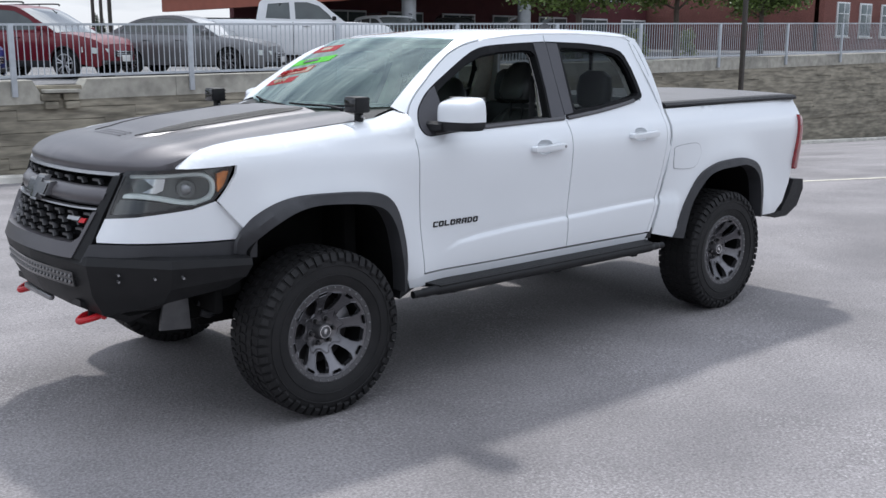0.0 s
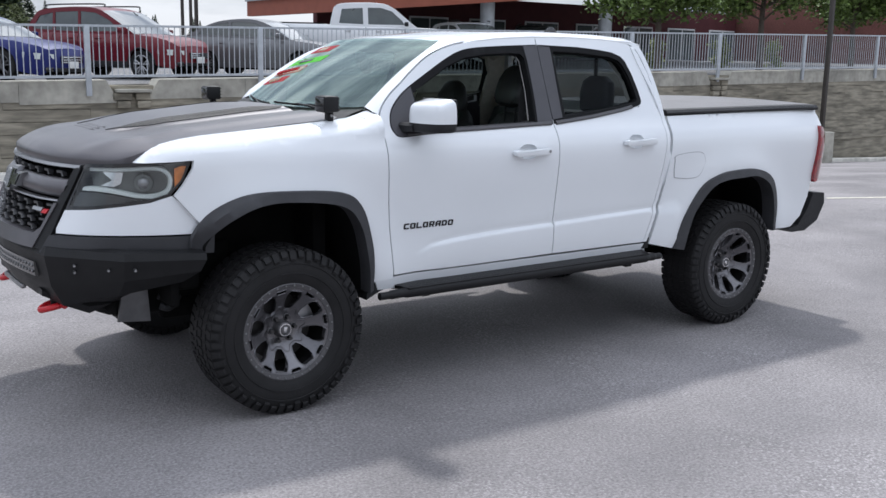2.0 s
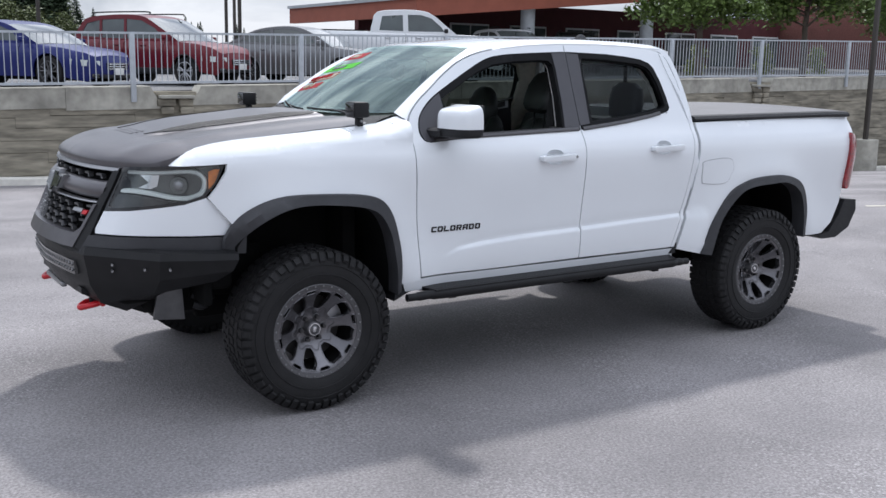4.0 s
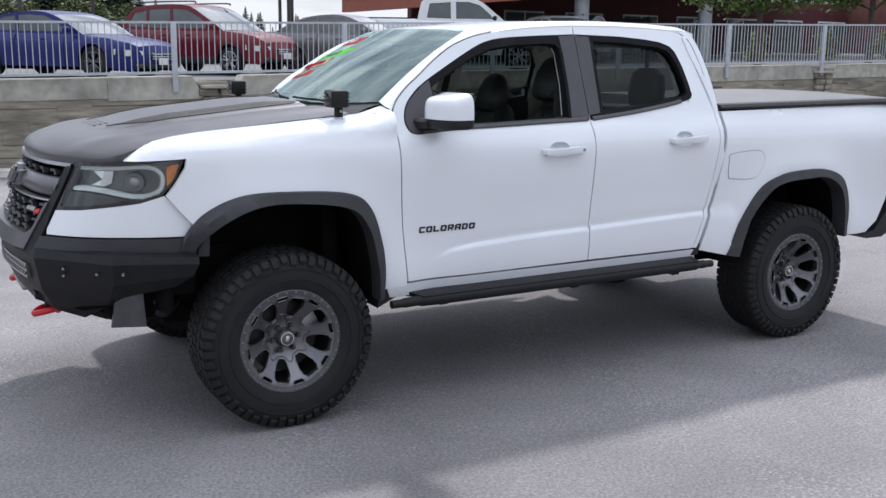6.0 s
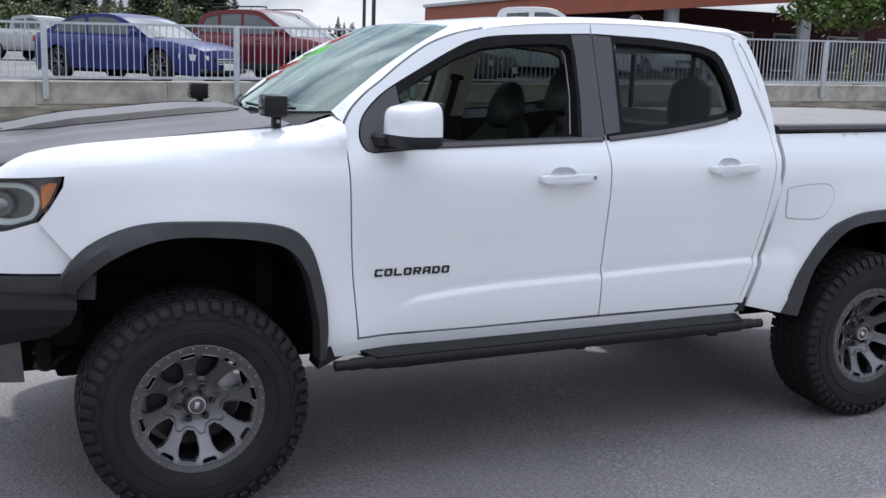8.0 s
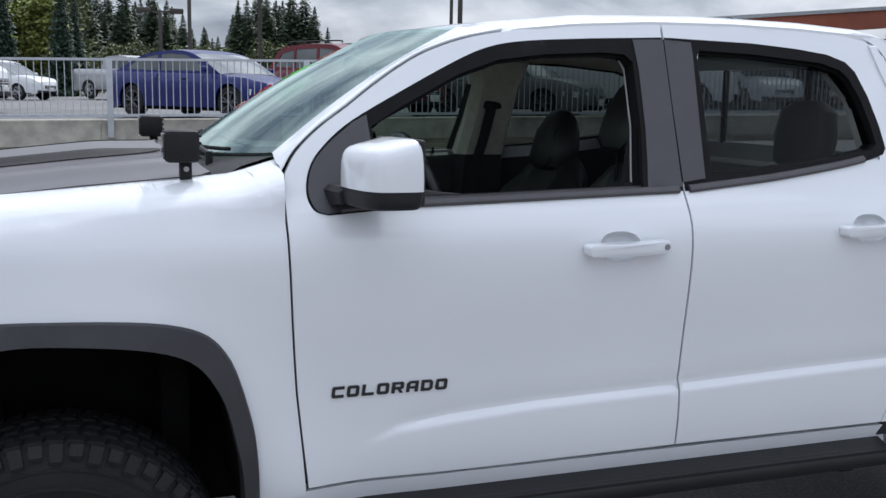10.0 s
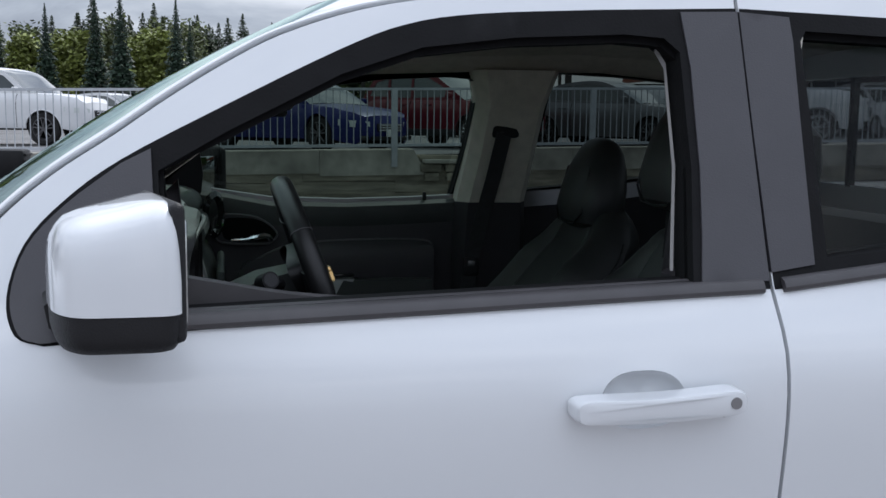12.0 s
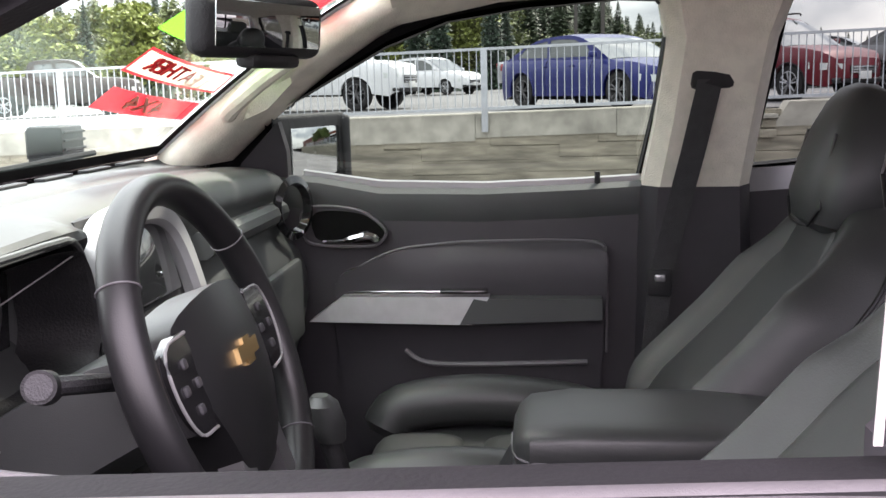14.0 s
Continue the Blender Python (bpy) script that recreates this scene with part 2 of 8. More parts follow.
ST_WHITE = mat("white_vinyl_sticker", (0.74, 0.69, 0.55), 0.5, 0, 0.1, 14)
for _m in (ST_RED, ST_GREEN, ST_WHITE):
    _n = _m.node_tree
    _p, _o = _n.nodes["Principled BSDF"], _n.nodes["Material Output"]
    _t, _x = _n.nodes.new("ShaderNodeBsdfTranslucent"), _n.nodes.new("ShaderNodeMixShader")
    _x.inputs[0].default_value = 0.5
    _n.links.new(_p.inputs["Base Color"].links[0].from_socket, _t.inputs["Color"])
    _n.links.new(_p.outputs[0], _x.inputs[1])
    _n.links.new(_t.outputs[0], _x.inputs[2])
    _n.links.new(_x.outputs[0], _o.inputs["Surface"])
GUIDE = mat("pale_grey_plastic", (0.33, 0.32, 0.31), 0.55, 0, 0.12, 14)
GAP = mat("shut_line_shade", (0.34, 0.345, 0.36), 0.6, 0, 0.1, 10)
BRIGHTBAR = mat("brushed_silver_trim", (0.56, 0.56, 0.57), 0.42, 0.35, 0.10, 30, 0.05, 200)
SILVERPAINT = mat("satin_silver_trim", (0.34, 0.34, 0.345), 0.36, 0.45, 0.08, 14)
# seams and stitching; paler than the vinyl, with the seams' highlight in the colour
SEAMGREY = mat("seam_highlight_grey", (0.115, 0.110, 0.118), 0.45, 0, 0.15, 30, 0.1, 300)
HIDE = mat("wheel_leather", (0.010, 0.010, 0.011), 0.40, 0, 0.15, 9, 0.05, 700)
MOULD = mat("weathered_moulding", (0.066, 0.062, 0.066), 0.46, 0, 0.2, 16, 0.10, 700)
BRACE = mat("dark_bare_steel", (0.13, 0.13, 0.135), 0.38, 0.75, 0.25, 14, 0.1, 120)
STEPBLACK = mat("satin_black_step", (0.011, 0.011, 0.012), 0.46, 0, 0.25, 12, 0.12, 300, spec=0.30)
BADGE = mat("black_badge", (0.015, 0.015, 0.016), 0.25, 0, 0.1, 30)


# ---- building tools ----
from mathutils.geometry import delaunay_2d_cdt


def link(name, bm, material, parent=None, label="", sharp=34):
    me = bpy.data.meshes.new(name)
    bmesh.ops.recalc_face_normals(bm, faces=bm.faces) if sharp >= 0 else None
    bm.to_mesh(me)
    bm.free()
    for f in me.polygons:
        f.use_smooth = True
    me.set_sharp_from_angle(angle=radians(abs(sharp)))
    me.materials.append(material)
    ob = new(name, me)
    if parent:
        ob.parent = parent
    if label:
        ob["label"] = label
    return ob


def part(name, bm, material, parent, label="", sharp=34):
    """One mesh object under a thing or under a part."""
    return link(name, bm, material, parent, label, sharp)


def thing(name, label, category, group="", kind="", at=None):
    ob = new(name)
    ob.empty_display_size = 0.2
    if at is not None:
        ob.matrix_basis = at
    return tagged(ob, label, category, group, kind)


def share(name, ob, parent, m=None):
    """Another object on the same mesh."""
    o = new(name, ob.data)
    o.parent = parent
    if m is not None:
        o.matrix_basis = m
    return o


def box(c, s, bevel=0.0, seg=2, rot=None, bm=None):
    bm = bm or bmesh.new()
    r = bmesh.ops.create_cube(bm, size=1.0)
    vs = r["verts"]
    bmesh.ops.scale(bm, vec=s, verts=vs)
    if bevel:
        es = list({e for v in vs for e in v.link_edges})
        q = bmesh.ops.bevel(bm, geom=es, offset=min(bevel, min(s) * 0.49), segments=seg, affect="EDGES", profile=0.5)
        vs = list({v for f in q["faces"] for v in f.verts} | {v for v in vs if v.is_valid})
    if rot is not None:
        bmesh.ops.transform(bm, matrix=rot, verts=vs)
    bmesh.ops.translate(bm, vec=c, verts=vs)
    return bm


def cyl(a, b, r, seg=16, r2=None, bm=None):
    """A capped cylinder or cone from a to b."""
    bm = bm or bmesh.new()
    a, b = Vector(a), Vector(b)
    d = b - a
    q = d.to_track_quat("Z", "Y").to_matrix().to_4x4()
    bmesh.ops.create_cone(bm, cap_ends=True, segments=seg, radius1=r, radius2=r if r2 is None else r2, depth=d.length,
                          matrix=Matrix.Translation((a + b) / 2) @ q)
    return bm


def cat(pts, n=6, closed=False):
    """A smooth line through points of any dimension."""
    P = [np.array(p, float) for p in pts]
    if closed:
        P = [P[-1]] + P + [P[0], P[1]]
    else:
        P = [2 * P[0] - P[1]] + P + [2 * P[-1] - P[-2]]
    out = []
    for i in range(1, len(P) - 2):
        a, b, c, d = P[i - 1:i + 3]
        for k in range(n):
            t = k / n
            out.append(0.5 * (2 * b + (c - a) * t + (2 * a - 5 * b + 4 * c - d) * t * t + (3 * b - a - 3 * c + d) * t ** 3))
    if not closed:
        out.append(P[-2])
    return [tuple(map(float, p)) for p in out]


def loft(rings, closed=True, caps=True, bm=None):
    """Skin over rings of equal point count."""
    bm = bm or bmesh.new()
    vs = [[bm.verts.new(p) for p in r] for r in rings]
    n = len(rings[0])
    for i in range(len(vs) - 1):
        for j in range(n if closed else n - 1):
            k = (j + 1) % n
            bm.faces.new((vs[i][j], vs[i][k], vs[i + 1][k], vs[i + 1][j]))
    if caps and closed:
        bm.faces.new(vs[0][::-1])
        bm.faces.new(vs[-1])
    return bm


def tube(path, r, seg=10, bm=None, flat=1.0):
    """A bar along a line; flat squeezes it sideways; r may be a list."""
    path = [Vector(p) for p in path]
    rings = []
    up = Vector((0, 0, 1))
    for i, p in enumerate(path):
        d = (path[min(i + 1, len(path) - 1)] - path[max(i - 1, 0)]).normalized()
        if abs(d.dot(up)) > 0.95:
            up = Vector((0, 1, 0)) if abs(d.y) < 0.9 else Vector((1, 0, 0))
        s = d.cross(up).normalized()
        u = s.cross(d).normalized()
        rr = r[i] if isinstance(r, (list, tuple)) else r
        rings.append([p + s * (rr * flat * math.cos(2 * math.pi * k / seg)) + u * (rr * math.sin(2 * math.pi * k / seg)) for k in range(seg)])
    return loft(rings, bm=bm)


def revolve(profile, seg=64, bm=None, closed_profile=False):
    """Turn (radius, y) about the y axis."""
    rings = []
    for k in range(seg):
        a = 2 * math.pi * k / seg
        rings.append([(r * math.cos(a), y, r * math.sin(a)) for r, y in profile])
    rings.append(rings[0])
    bm = bm or bmesh.new()
    vs = [[bm.verts.new(p) for p in r] for r in rings[:-1]]
    n = len(profile)
    for i in range(seg):
        a, b = vs[i], vs[(i + 1) % seg]
        for j in range(n if closed_profile else n - 1):
            k = (j + 1) % n
            bm.faces.new((a[j], a[k], b[k], b[j]))
    return bm


def inside(x, y, poly):
    c, j = False, len(poly) - 1
    for i in range(len(poly)):
        (xi, yi), (xj, yj) = poly[i], poly[j]
        if (yi > y) != (yj > y) and x < (xj - xi) * (y - yi) / (yj - yi) + xi:
            c = not c
        j = i
    return c


def resample(poly, step):
    out = []
    for i in range(len(poly)):
        a, b = np.array(poly[i], float), np.array(poly[(i + 1) % len(poly)], float)
        d = float(np.hypot(*(b - a)))
        if d < 1e-5:
            continue
        n = max(1, int(math.ceil(d / step)))
        out += [tuple(a + (b - a) * k / n) for k in range(n)]
    return out


def sheet(outline, fn, step=0.05, thick=0.02, holes=(), extra=(), bm=None, back=False, clear=False):
    """A shaped panel: a flat outline (u, v) carried to space by fn(u, v, depth), with its edges turned in by thick."""
    loops = [resample(outline, step)] + [resample(h, step) for h in holes]
    pts, edges = [], []
    for lp in loops:
        s = len(pts)
        pts += lp
        edges += [(s + i, s + (i + 1) % len(lp)) for i in range(len(lp))]
    U = [p[0] for p in loops[0]]
    V = [p[1] for p in loops[0]]
    B = np.array(pts)
    nu, nv = int((max(U) - min(U)) / step) + 1, int((max(V) - min(V)) / step) + 1
    cand = [(min(U) + (i + 0.5) * (max(U) - min(U)) / nu, min(V) + (j + 0.5) * (max(V) - min(V)) / nv) for i in range(nu) for j in range(nv)]
    if clear:
        X = np.array(extra)
        cand = [c for c in cand if np.min(np.hypot(X[:, 0] - c[0], X[:, 1] - c[1])) > step * 0.42]
    for u, v in cand + list(extra):
        if inside(u, v, loops[0]) and not any(inside(u, v, h) for h in loops[1:]) and np.min(np.hypot(B[:, 0] - u, B[:, 1] - v)) > step * 0.35:
            pts.append((u, v))
    V2, E2, F2, *_ = delaunay_2d_cdt([Vector(p) for p in pts], edges, [], 0, 1e-5)
    keep = []
    for f in F2:
        cu, cv = sum(V2[i].x for i in f) / 3, sum(V2[i].y for i in f) / 3
        if inside(cu, cv, loops[0]) and not any(inside(cu, cv, h) for h in loops[1:]):
            keep.append(f)
    bm = bm or bmesh.new()
    vs = {}
    for f in keep:
        for i in f:
            if i not in vs:
                vs[i] = bm.verts.new(fn(V2[i].x, V2[i].y, 0.0))
    cnt = {}
    for f in keep:
        bm.faces.new([vs[i] for i in f])
        for k in range(3):
            e = (f[k], f[(k + 1) % 3])
            cnt[tuple(sorted(e))] = cnt.get(tuple(sorted(e)), 0) + 1
    if thick:
        inn = {}
        for f in keep:
            for k in range(3):
                a, b = f[k], f[(k + 1) % 3]
                if cnt[tuple(sorted((a, b)))] == 1:
                    for i in (a, b):
                        if i not in inn:
                            inn[i] = bm.verts.new(fn(V2[i].x, V2[i].y, thick))
                    bm.faces.new((vs[b], vs[a], inn[a], inn[b]))
        if back:
            for f in keep:
                for i in f:
                    if i not in inn:
                        inn[i] = bm.verts.new(fn(V2[i].x, V2[i].y, thick))
                bm.faces.new([inn[i] for i in reversed(f)])
    return bm


def flat(y0, n=-1):
    """Maps (x, z) onto the plane y = y0; depth goes inward."""
    return lambda u, v, d: (u, y0 - n * d, v)


def mirrored(ob, name, parent):
    """The same part on the other side of the truck's middle."""
    me = ob.data.copy()
    me.transform(Matrix.Diagonal((1, -1, 1, 1)))
    me.flip_normals()
    o = new(name, me)
    o.parent = parent
    if "label" in ob:
        o["label"] = ob["label"]
    return o


def smooth(x, a, b):
    t = min(1, max(0, (x - a) / (b - a)))
    return t * t * (3 - 2 * t)


def text(name, body, size, m, material, parent, depth=0.002, label="", aspect=1.0, bold=0.0, width=0.0, space=1.0):
    """Raised letters turned into a mesh."""
    cu = bpy.data.curves.new(name, "FONT")
    cu.body, cu.size, cu.extrude, cu.offset = body, size, depth, bold
    cu.space_character = space
    cu.align_x, cu.align_y = "CENTER", "CENTER"
    tmp = bpy.data.objects.new(name, cu)
    scene.collection.objects.link(tmp)
    me = bpy.data.meshes.new_from_object(tmp.evaluated_get(bpy.context.evaluated_depsgraph_get()))
    bpy.data.objects.remove(tmp)
    if width:
        xs = [v.co.x for v in me.vertices]
        aspect = width / (max(xs) - min(xs))
    me.transform(m @ Matrix.Diagonal((aspect, 1, 1, 1)))
    me.materials.clear()
    me.materials.append(material)
    o = new(name, me)
    o.parent = parent
    if label:
        o["label"] = label
    return o


# ---- the place: lower lot, retaining wall, railing, upper lot ----
def ground_z(x, y):
    """The lower lot is level round the truck and falls towards the wall."""
    k = 0.0588 + (min(max(x, -8), 40) - 3.7) * 0.0021
    return -smooth(y, -1.0, 3.4) * max(0.0, min(y, 16.5) - 1.2) * k


def wall_z(x):
    return 1.155 + (min(max(x, -40), 60) - 4.8) * 0.017


def rail_z(x):
    return 2.2 + (x - 2.7) * 0.0205


def lot_z(x, y=0.0):
    """The upper lot rises gently away from the wall."""
    return wall_z(x) - 0.11 + 0.007 * max(0.0, min(y, 80) - 20)


def spread(lo, hi, near_lo, near_hi, step, far):
    a = [near_lo + i * step for i in range(int((near_hi - near_lo) / step) + 1)]
    x = near_lo
    pre, post = [], []
    s = step
    while x > lo:
        s *= 1.6
        x -= s
        pre.append(max(x, lo))
    x, s = a[-1], step
    while x < hi:
        s *= 1.6
        x += s
        post.append(min(x, hi))
    return pre[::-1] + a + post


def grid_mesh(xs, ys, fz):
    bm = bmesh.new()
    vs = [[bm.verts.new((x, y, fz(x, y))) for x in xs] for y in ys]
    for j in range(len(ys) - 1):
        for i in range(len(xs) - 1):
            bm.faces.new((vs[j][i], vs[j][i + 1], vs[j + 1][i + 1], vs[j + 1][i]))
    return bm


def build_ground():
    g = link("ground", grid_mesh(spread(-900, 900, -14, 44, 1.0, 1), spread(-900, 900, -12, 18, 0.5, 1), ground_z), ASPHALT)
    tagged(g, "worn grey asphalt of a sloping car park", "ground", kind="structure")
    u = link("upper_lot", grid_mesh(spread(-600, 600, -14, 44, 4.0, 1), [16.35, 17, 19, 23, 30, 45, 80, 160, 320, 640], lot_z), LOT)
    tagged(u, "grey asphalt of the raised car lot", "ground", kind="structure")
    bm = bmesh.new()
    for x0, y0, x1, y1 in ((10.6, 3.25, 22.0, -8.5),):
        d = Vector((x1 - x0, y1 - y0, 0)).normalized()
        s = Vector((-d.y, d.x, 0)) * 0.10
        rows = []
        for k in range(40):
            p = Vector((x0, y0, 0)) + d * (k * 0.4)
            rows.append([bm.verts.new((q.x, q.y, ground_z(q.x, q.y) + 0.005)) for q in (p - s, p + s)])
        for k in range(39):
            bm.faces.new((rows[k][0], rows[k + 1][0], rows[k + 1][1], rows[k][1]))
    ob = link("parking_line", bm, LINEPAINT)
    tagged(ob, "faded pale painted parking line on the asphalt", "road marking", kind="structure")
    bm = bmesh.new()
    rings = []
    for x in range(-40, 62, 2):
        z = ground_z(x, 15.8)
        rings.append([(x, 15.62, z - 0.1), (x, 15.64, z + 0.13), (x, 15.68, z + 0.16), (x, 15.86, z + 0.16), (x, 15.86, z - 0.1)])
    k = link("kerb", loft(rings), KERB)
    tagged(k, "pale concrete kerb along the foot of the wall", "kerb", kind="structure")


def build_wall():
    w = tagged(new("wall_retaining"), "tall stained concrete retaining wall of long courses", "retaining wall", kind="structure")
    core = bmesh.new()
    rings = [[(x, 15.99, ground_z(x, 16) - 0.4), (x, 15.99, wall_z(x) - 0.2), (x, 16.3, wall_z(x) - 0.2), (x, 16.3, ground_z(x, 16) - 0.4)] for x in range(-42, 63, 3)]
    part("core", loft(rings, bm=core), CONCRETE_DARK, w)
    rnd = random.Random(5)
    x = -40.0
    while x < 60:
        n = rnd.choice((2.4, 3.0, 3.6))
        h = rnd.choice((0.42, 0.42, 0.42, 0.47))
        a, b = x + 0.004, x + n - 0.004
        # the cap is broken open at the two spouts
        runs = [(a, b)]
        for s0, s1 in ((4.42, 5.33), (22.96, 23.98)):
            runs = [r for p, q in runs for r in ((p, min(q, s0)), (max(p, s1), q)) if r[1] - r[0] > 0.05]
        for p, q in runs:
            rings = []
            for xx in (p, q):
                z = wall_z(xx)
                y = 15.93
                # the ends beside a spout are broken off aslant
                e = 0.16 if xx == q and xx in (4.42, 22.96) else -0.16 if xx == p and xx in (5.33, 23.98) else 0.0
                rings.append([(xx + e, y, z - h), (xx - e * 0.6, y, z - 0.02), (xx - e * 0.7, y + 0.02, z), (xx - e * 0.7, 16.42, z), (xx + e, 16.42, z - h)])
            part("cap_slab", loft(rings), CONCRETE, w)
        x += n
    for x0, x1 in ((4.42, 5.33), (22.96, 23.98)):
        xm, z = (x0 + x1) / 2, wall_z((x0 + x1) / 2)
        sp = thing("wall_spout", "broken concrete spout ledge with stones in the wall's top", "ledge", "spouts of the wall", at=pose(xm, 15.9, z - 0.2))
        part("ledge", box((-0.02, -0.02, -0.03), (0.74, 0.26, 0.07), 0.015), CONCRETE, sp)
        part("throat", box((0, 0.22, 0.03), (x1 - x0 - 0.02, 0.30, 0.10), 0.01), CONCRETE_DARK, sp)
        for c in range(4 if x0 > 10 else 2):
            for k in range(2):
                wd = rnd.uniform(0.26, 0.40)
                part("stone", box((-0.20 + 0.38 * k + rnd.uniform(-0.04, 0.04), 0.03 - rnd.uniform(0, 0.03), -0.15 - 0.165 * c), (wd, 0.14, 0.145), 0.022), CONCRETE_DARK, sp)
    for c in range(9):
        x = -14.0 + rnd.random()
        while x < 44:
            ln = rnd.uniform(1.8, 2.8)
            top = wall_z(x + ln / 2) - 0.345 - c * 0.235
            if top > ground_z(x, 16) - 0.1:
                d = rnd.uniform(0, 0.005)
                b = box((x + ln / 2, 15.985 - d / 2, top - 0.112), (ln - 0.004, 0.06 + d, 0.2335), 0.0015, 1)
                part("block", b, CONCRETE_DARK, w)
            x += ln


POSTS = [-26.5, -22.6, -18.7, -14.8, -10.95, -7.15, -3.4, 0.37, 3.95, 7.76, 11.67, 15.55, 19.45, 23.32, 27.65, 31.95, 35.96, 40.1, 44.2]


def build_rail():
    bal = None
    rnd = random.Random(2)
    for i in range(len(POSTS) - 1):
        x0, x1 = POSTS[i], POSTS[i + 1]
        z0, z1 = rail_z(x0), rail_z(x1)
        r = thing("railing", "grey painted steel railing with thin upright bars", "railing", "railing bays along the wall", at=pose(x0, 15.9, wall_z(x0)))
        h = z0 - wall_z(x0)
        dz = z1 - z0
        n = x1 - x0
        part("post", box((0, -0.02, h / 2 - 0.16), (0.11, 0.07, h + 0.32), 0.008), RAILPAINT, r)
        part("top_rail", loft([[(xx, y, h + z - 0.02) for y, z in ((-0.035, 0), (0.035, 0), (0.035, 0.045), (-0.035, 0.045))] for xx, z_ in ((0, 0),)] +
                              [[(n, y, h + dz + z - 0.02) for y, z in ((-0.035, 0), (0.035, 0), (0.035, 0.045), (-0.035, 0.045))]]), RAILPAINT, r)
        b0, b1 = 0.05, wall_z(x1) - wall_z(x0) + 0.05
        part("bottom_rail", loft([[(xx, y, b + z) for y, z in ((-0.03, 0), (0.03, 0), (0.03, 0.05), (-0.03, 0.05))] for xx, b in ((0, b0), (n, b1))]), RAILPAINT, r)
        k = int(n / 0.122)
        if bal is None:
            bal = bmesh.new()
            box((0, 0, 0.48), (0.0155, 0.0155, 0.985), 0, bm=bal)
            bal = link("baluster", bal, RAILPAINT, r)
            bal.matrix_basis = pose(0.12, 0, 0.075)
        for j in range(1, k):
            f = j / k
            if bal.parent == r and j == 1:
                bal.matrix_basis = pose(n * f, 0, 0.075)
                continue
            zz = b0 + (b1 - b0) * f + 0.03
            share("baluster", bal, r, Matrix.Translation((n * f, 0, zz)) @ Matrix.Diagonal((1, 1, (h + dz * f - zz) / 0.97, 1)))


build_ground()
build_wall()
build_rail()


# ---- the white pickup: body ----
AXLE_R, TYRE_R = 3.258, 0.408
SEC_Z = (0.40, 0.50, 0.56, 0.62, 0.70, 0.78, 0.86, 0.95, 1.05, 1.13, 1.19, 1.24, 1.285, 1.325, 1.36, 1.40, 1.50, 1.60, 1.70, 1.80, 1.88)
SEC_W = (0.84, 0.862, 0.884, 0.898, 0.902, 0.902, 0.906, 0.914, 0.925, 0.932, 0.934, 0.930, 0.917, 0.893, 0.868, 0.846, 0.797, 0.748, 0.700, 0.652, 0.612)
_sec = np.array(cat(list(zip(SEC_Z, SEC_W)), 8))


def crease_z(x):
    return float(np.interp(x, (0.70, 0.76, 0.854, 1.00, 1.25, 1.674, 2.09, 2.50, 2.75), (0.685, 0.712, 0.750, 0.769, 0.785, 0.797, 0.814, 0.826, 0.828)))


def seam_x(z):
    """Shut line between the front and the rear door."""
    return float(np.interp(z, (0.82, 1.15, 1.37, 1.60, 1.842), (1.6965, 1.7015, 1.7045, 1.7225, 1.7425)))


def half_width(x, z):
    """How far the truck's flank stands out from its middle."""
    w = float(np.interp(z, _sec[:, 0], _sec[:, 1]))
    w *= float(np.interp(x, (-0.75, -0.60, -0.45, -0.25, 0.0, 0.3, 2.6, 3.9, 4.15, 4.30), (0.84, 0.87, 0.908, 0.955, 0.986, 1.0, 1.0, 0.998, 0.985, 0.955)))
    for ax, zc in ((0.0, 0.42), (3.258, 0.40)):
        r = math.hypot(x - ax, (z - zc) * 0.92)
        w += 0.030 * math.exp(-((r - 0.58) / 0.13) ** 2) * (1 if z > 0.45 else 0) * smooth(1.30, z, z + 0.25)
    if 0.6 < x < 2.72 and z < 0.9:
        c = crease_z(x)
        k = smooth(x, 0.72, 1.0)
        w += k * (0.014 * smooth(c - z, -0.006, 0.014) * (1 - smooth(c - z, 0.05, 0.2) * 0.45) - 0.006 * math.exp(-((z - c - 0.010) / 0.016) ** 2))
    return w


def flank(u, v, d):
    return (u, -(half_width(u, v) - d), v)


FENDER_TOP_X = (-0.70, -0.655, -0.60, -0.537, -0.45, -0.341, 0.08, 0.446, 0.56, 0.62)
FENDER_TOP_Z = (1.21, 1.232, 1.275, 1.308, 1.328, 1.343, 1.380, 1.411, 1.446, 1.47)


def fender_top(x):
    return float(np.interp(x, FENDER_TOP_X, FENDER_TOP_Z))


def fender(u, v, d):
    w = half_width(u, min(v, 1.31))
    zt = fender_top(u)
    t = min(1, max(0, (v - (zt - 0.085)) / 0.085))
    y = w - (w - 0.738) * (1 - math.sqrt(max(0, 1 - t * t)))
    return (u, -(y - d), v)


# plan of the nose, from the middle to the driver's side
_nose = np.array(cat([(-0.985, 0), (-0.975, 0.2), (-0.94, 0.4), (-0.86, 0.58), (-0.76, 0.69), (-0.60, 0.78), (-0.42, 0.83), (-0.2, 0.87), (0.1, 0.89)], 24))
_nose_s = np.concatenate(([0], np.cumsum(np.hypot(*np.diff(_nose, axis=0).T))))


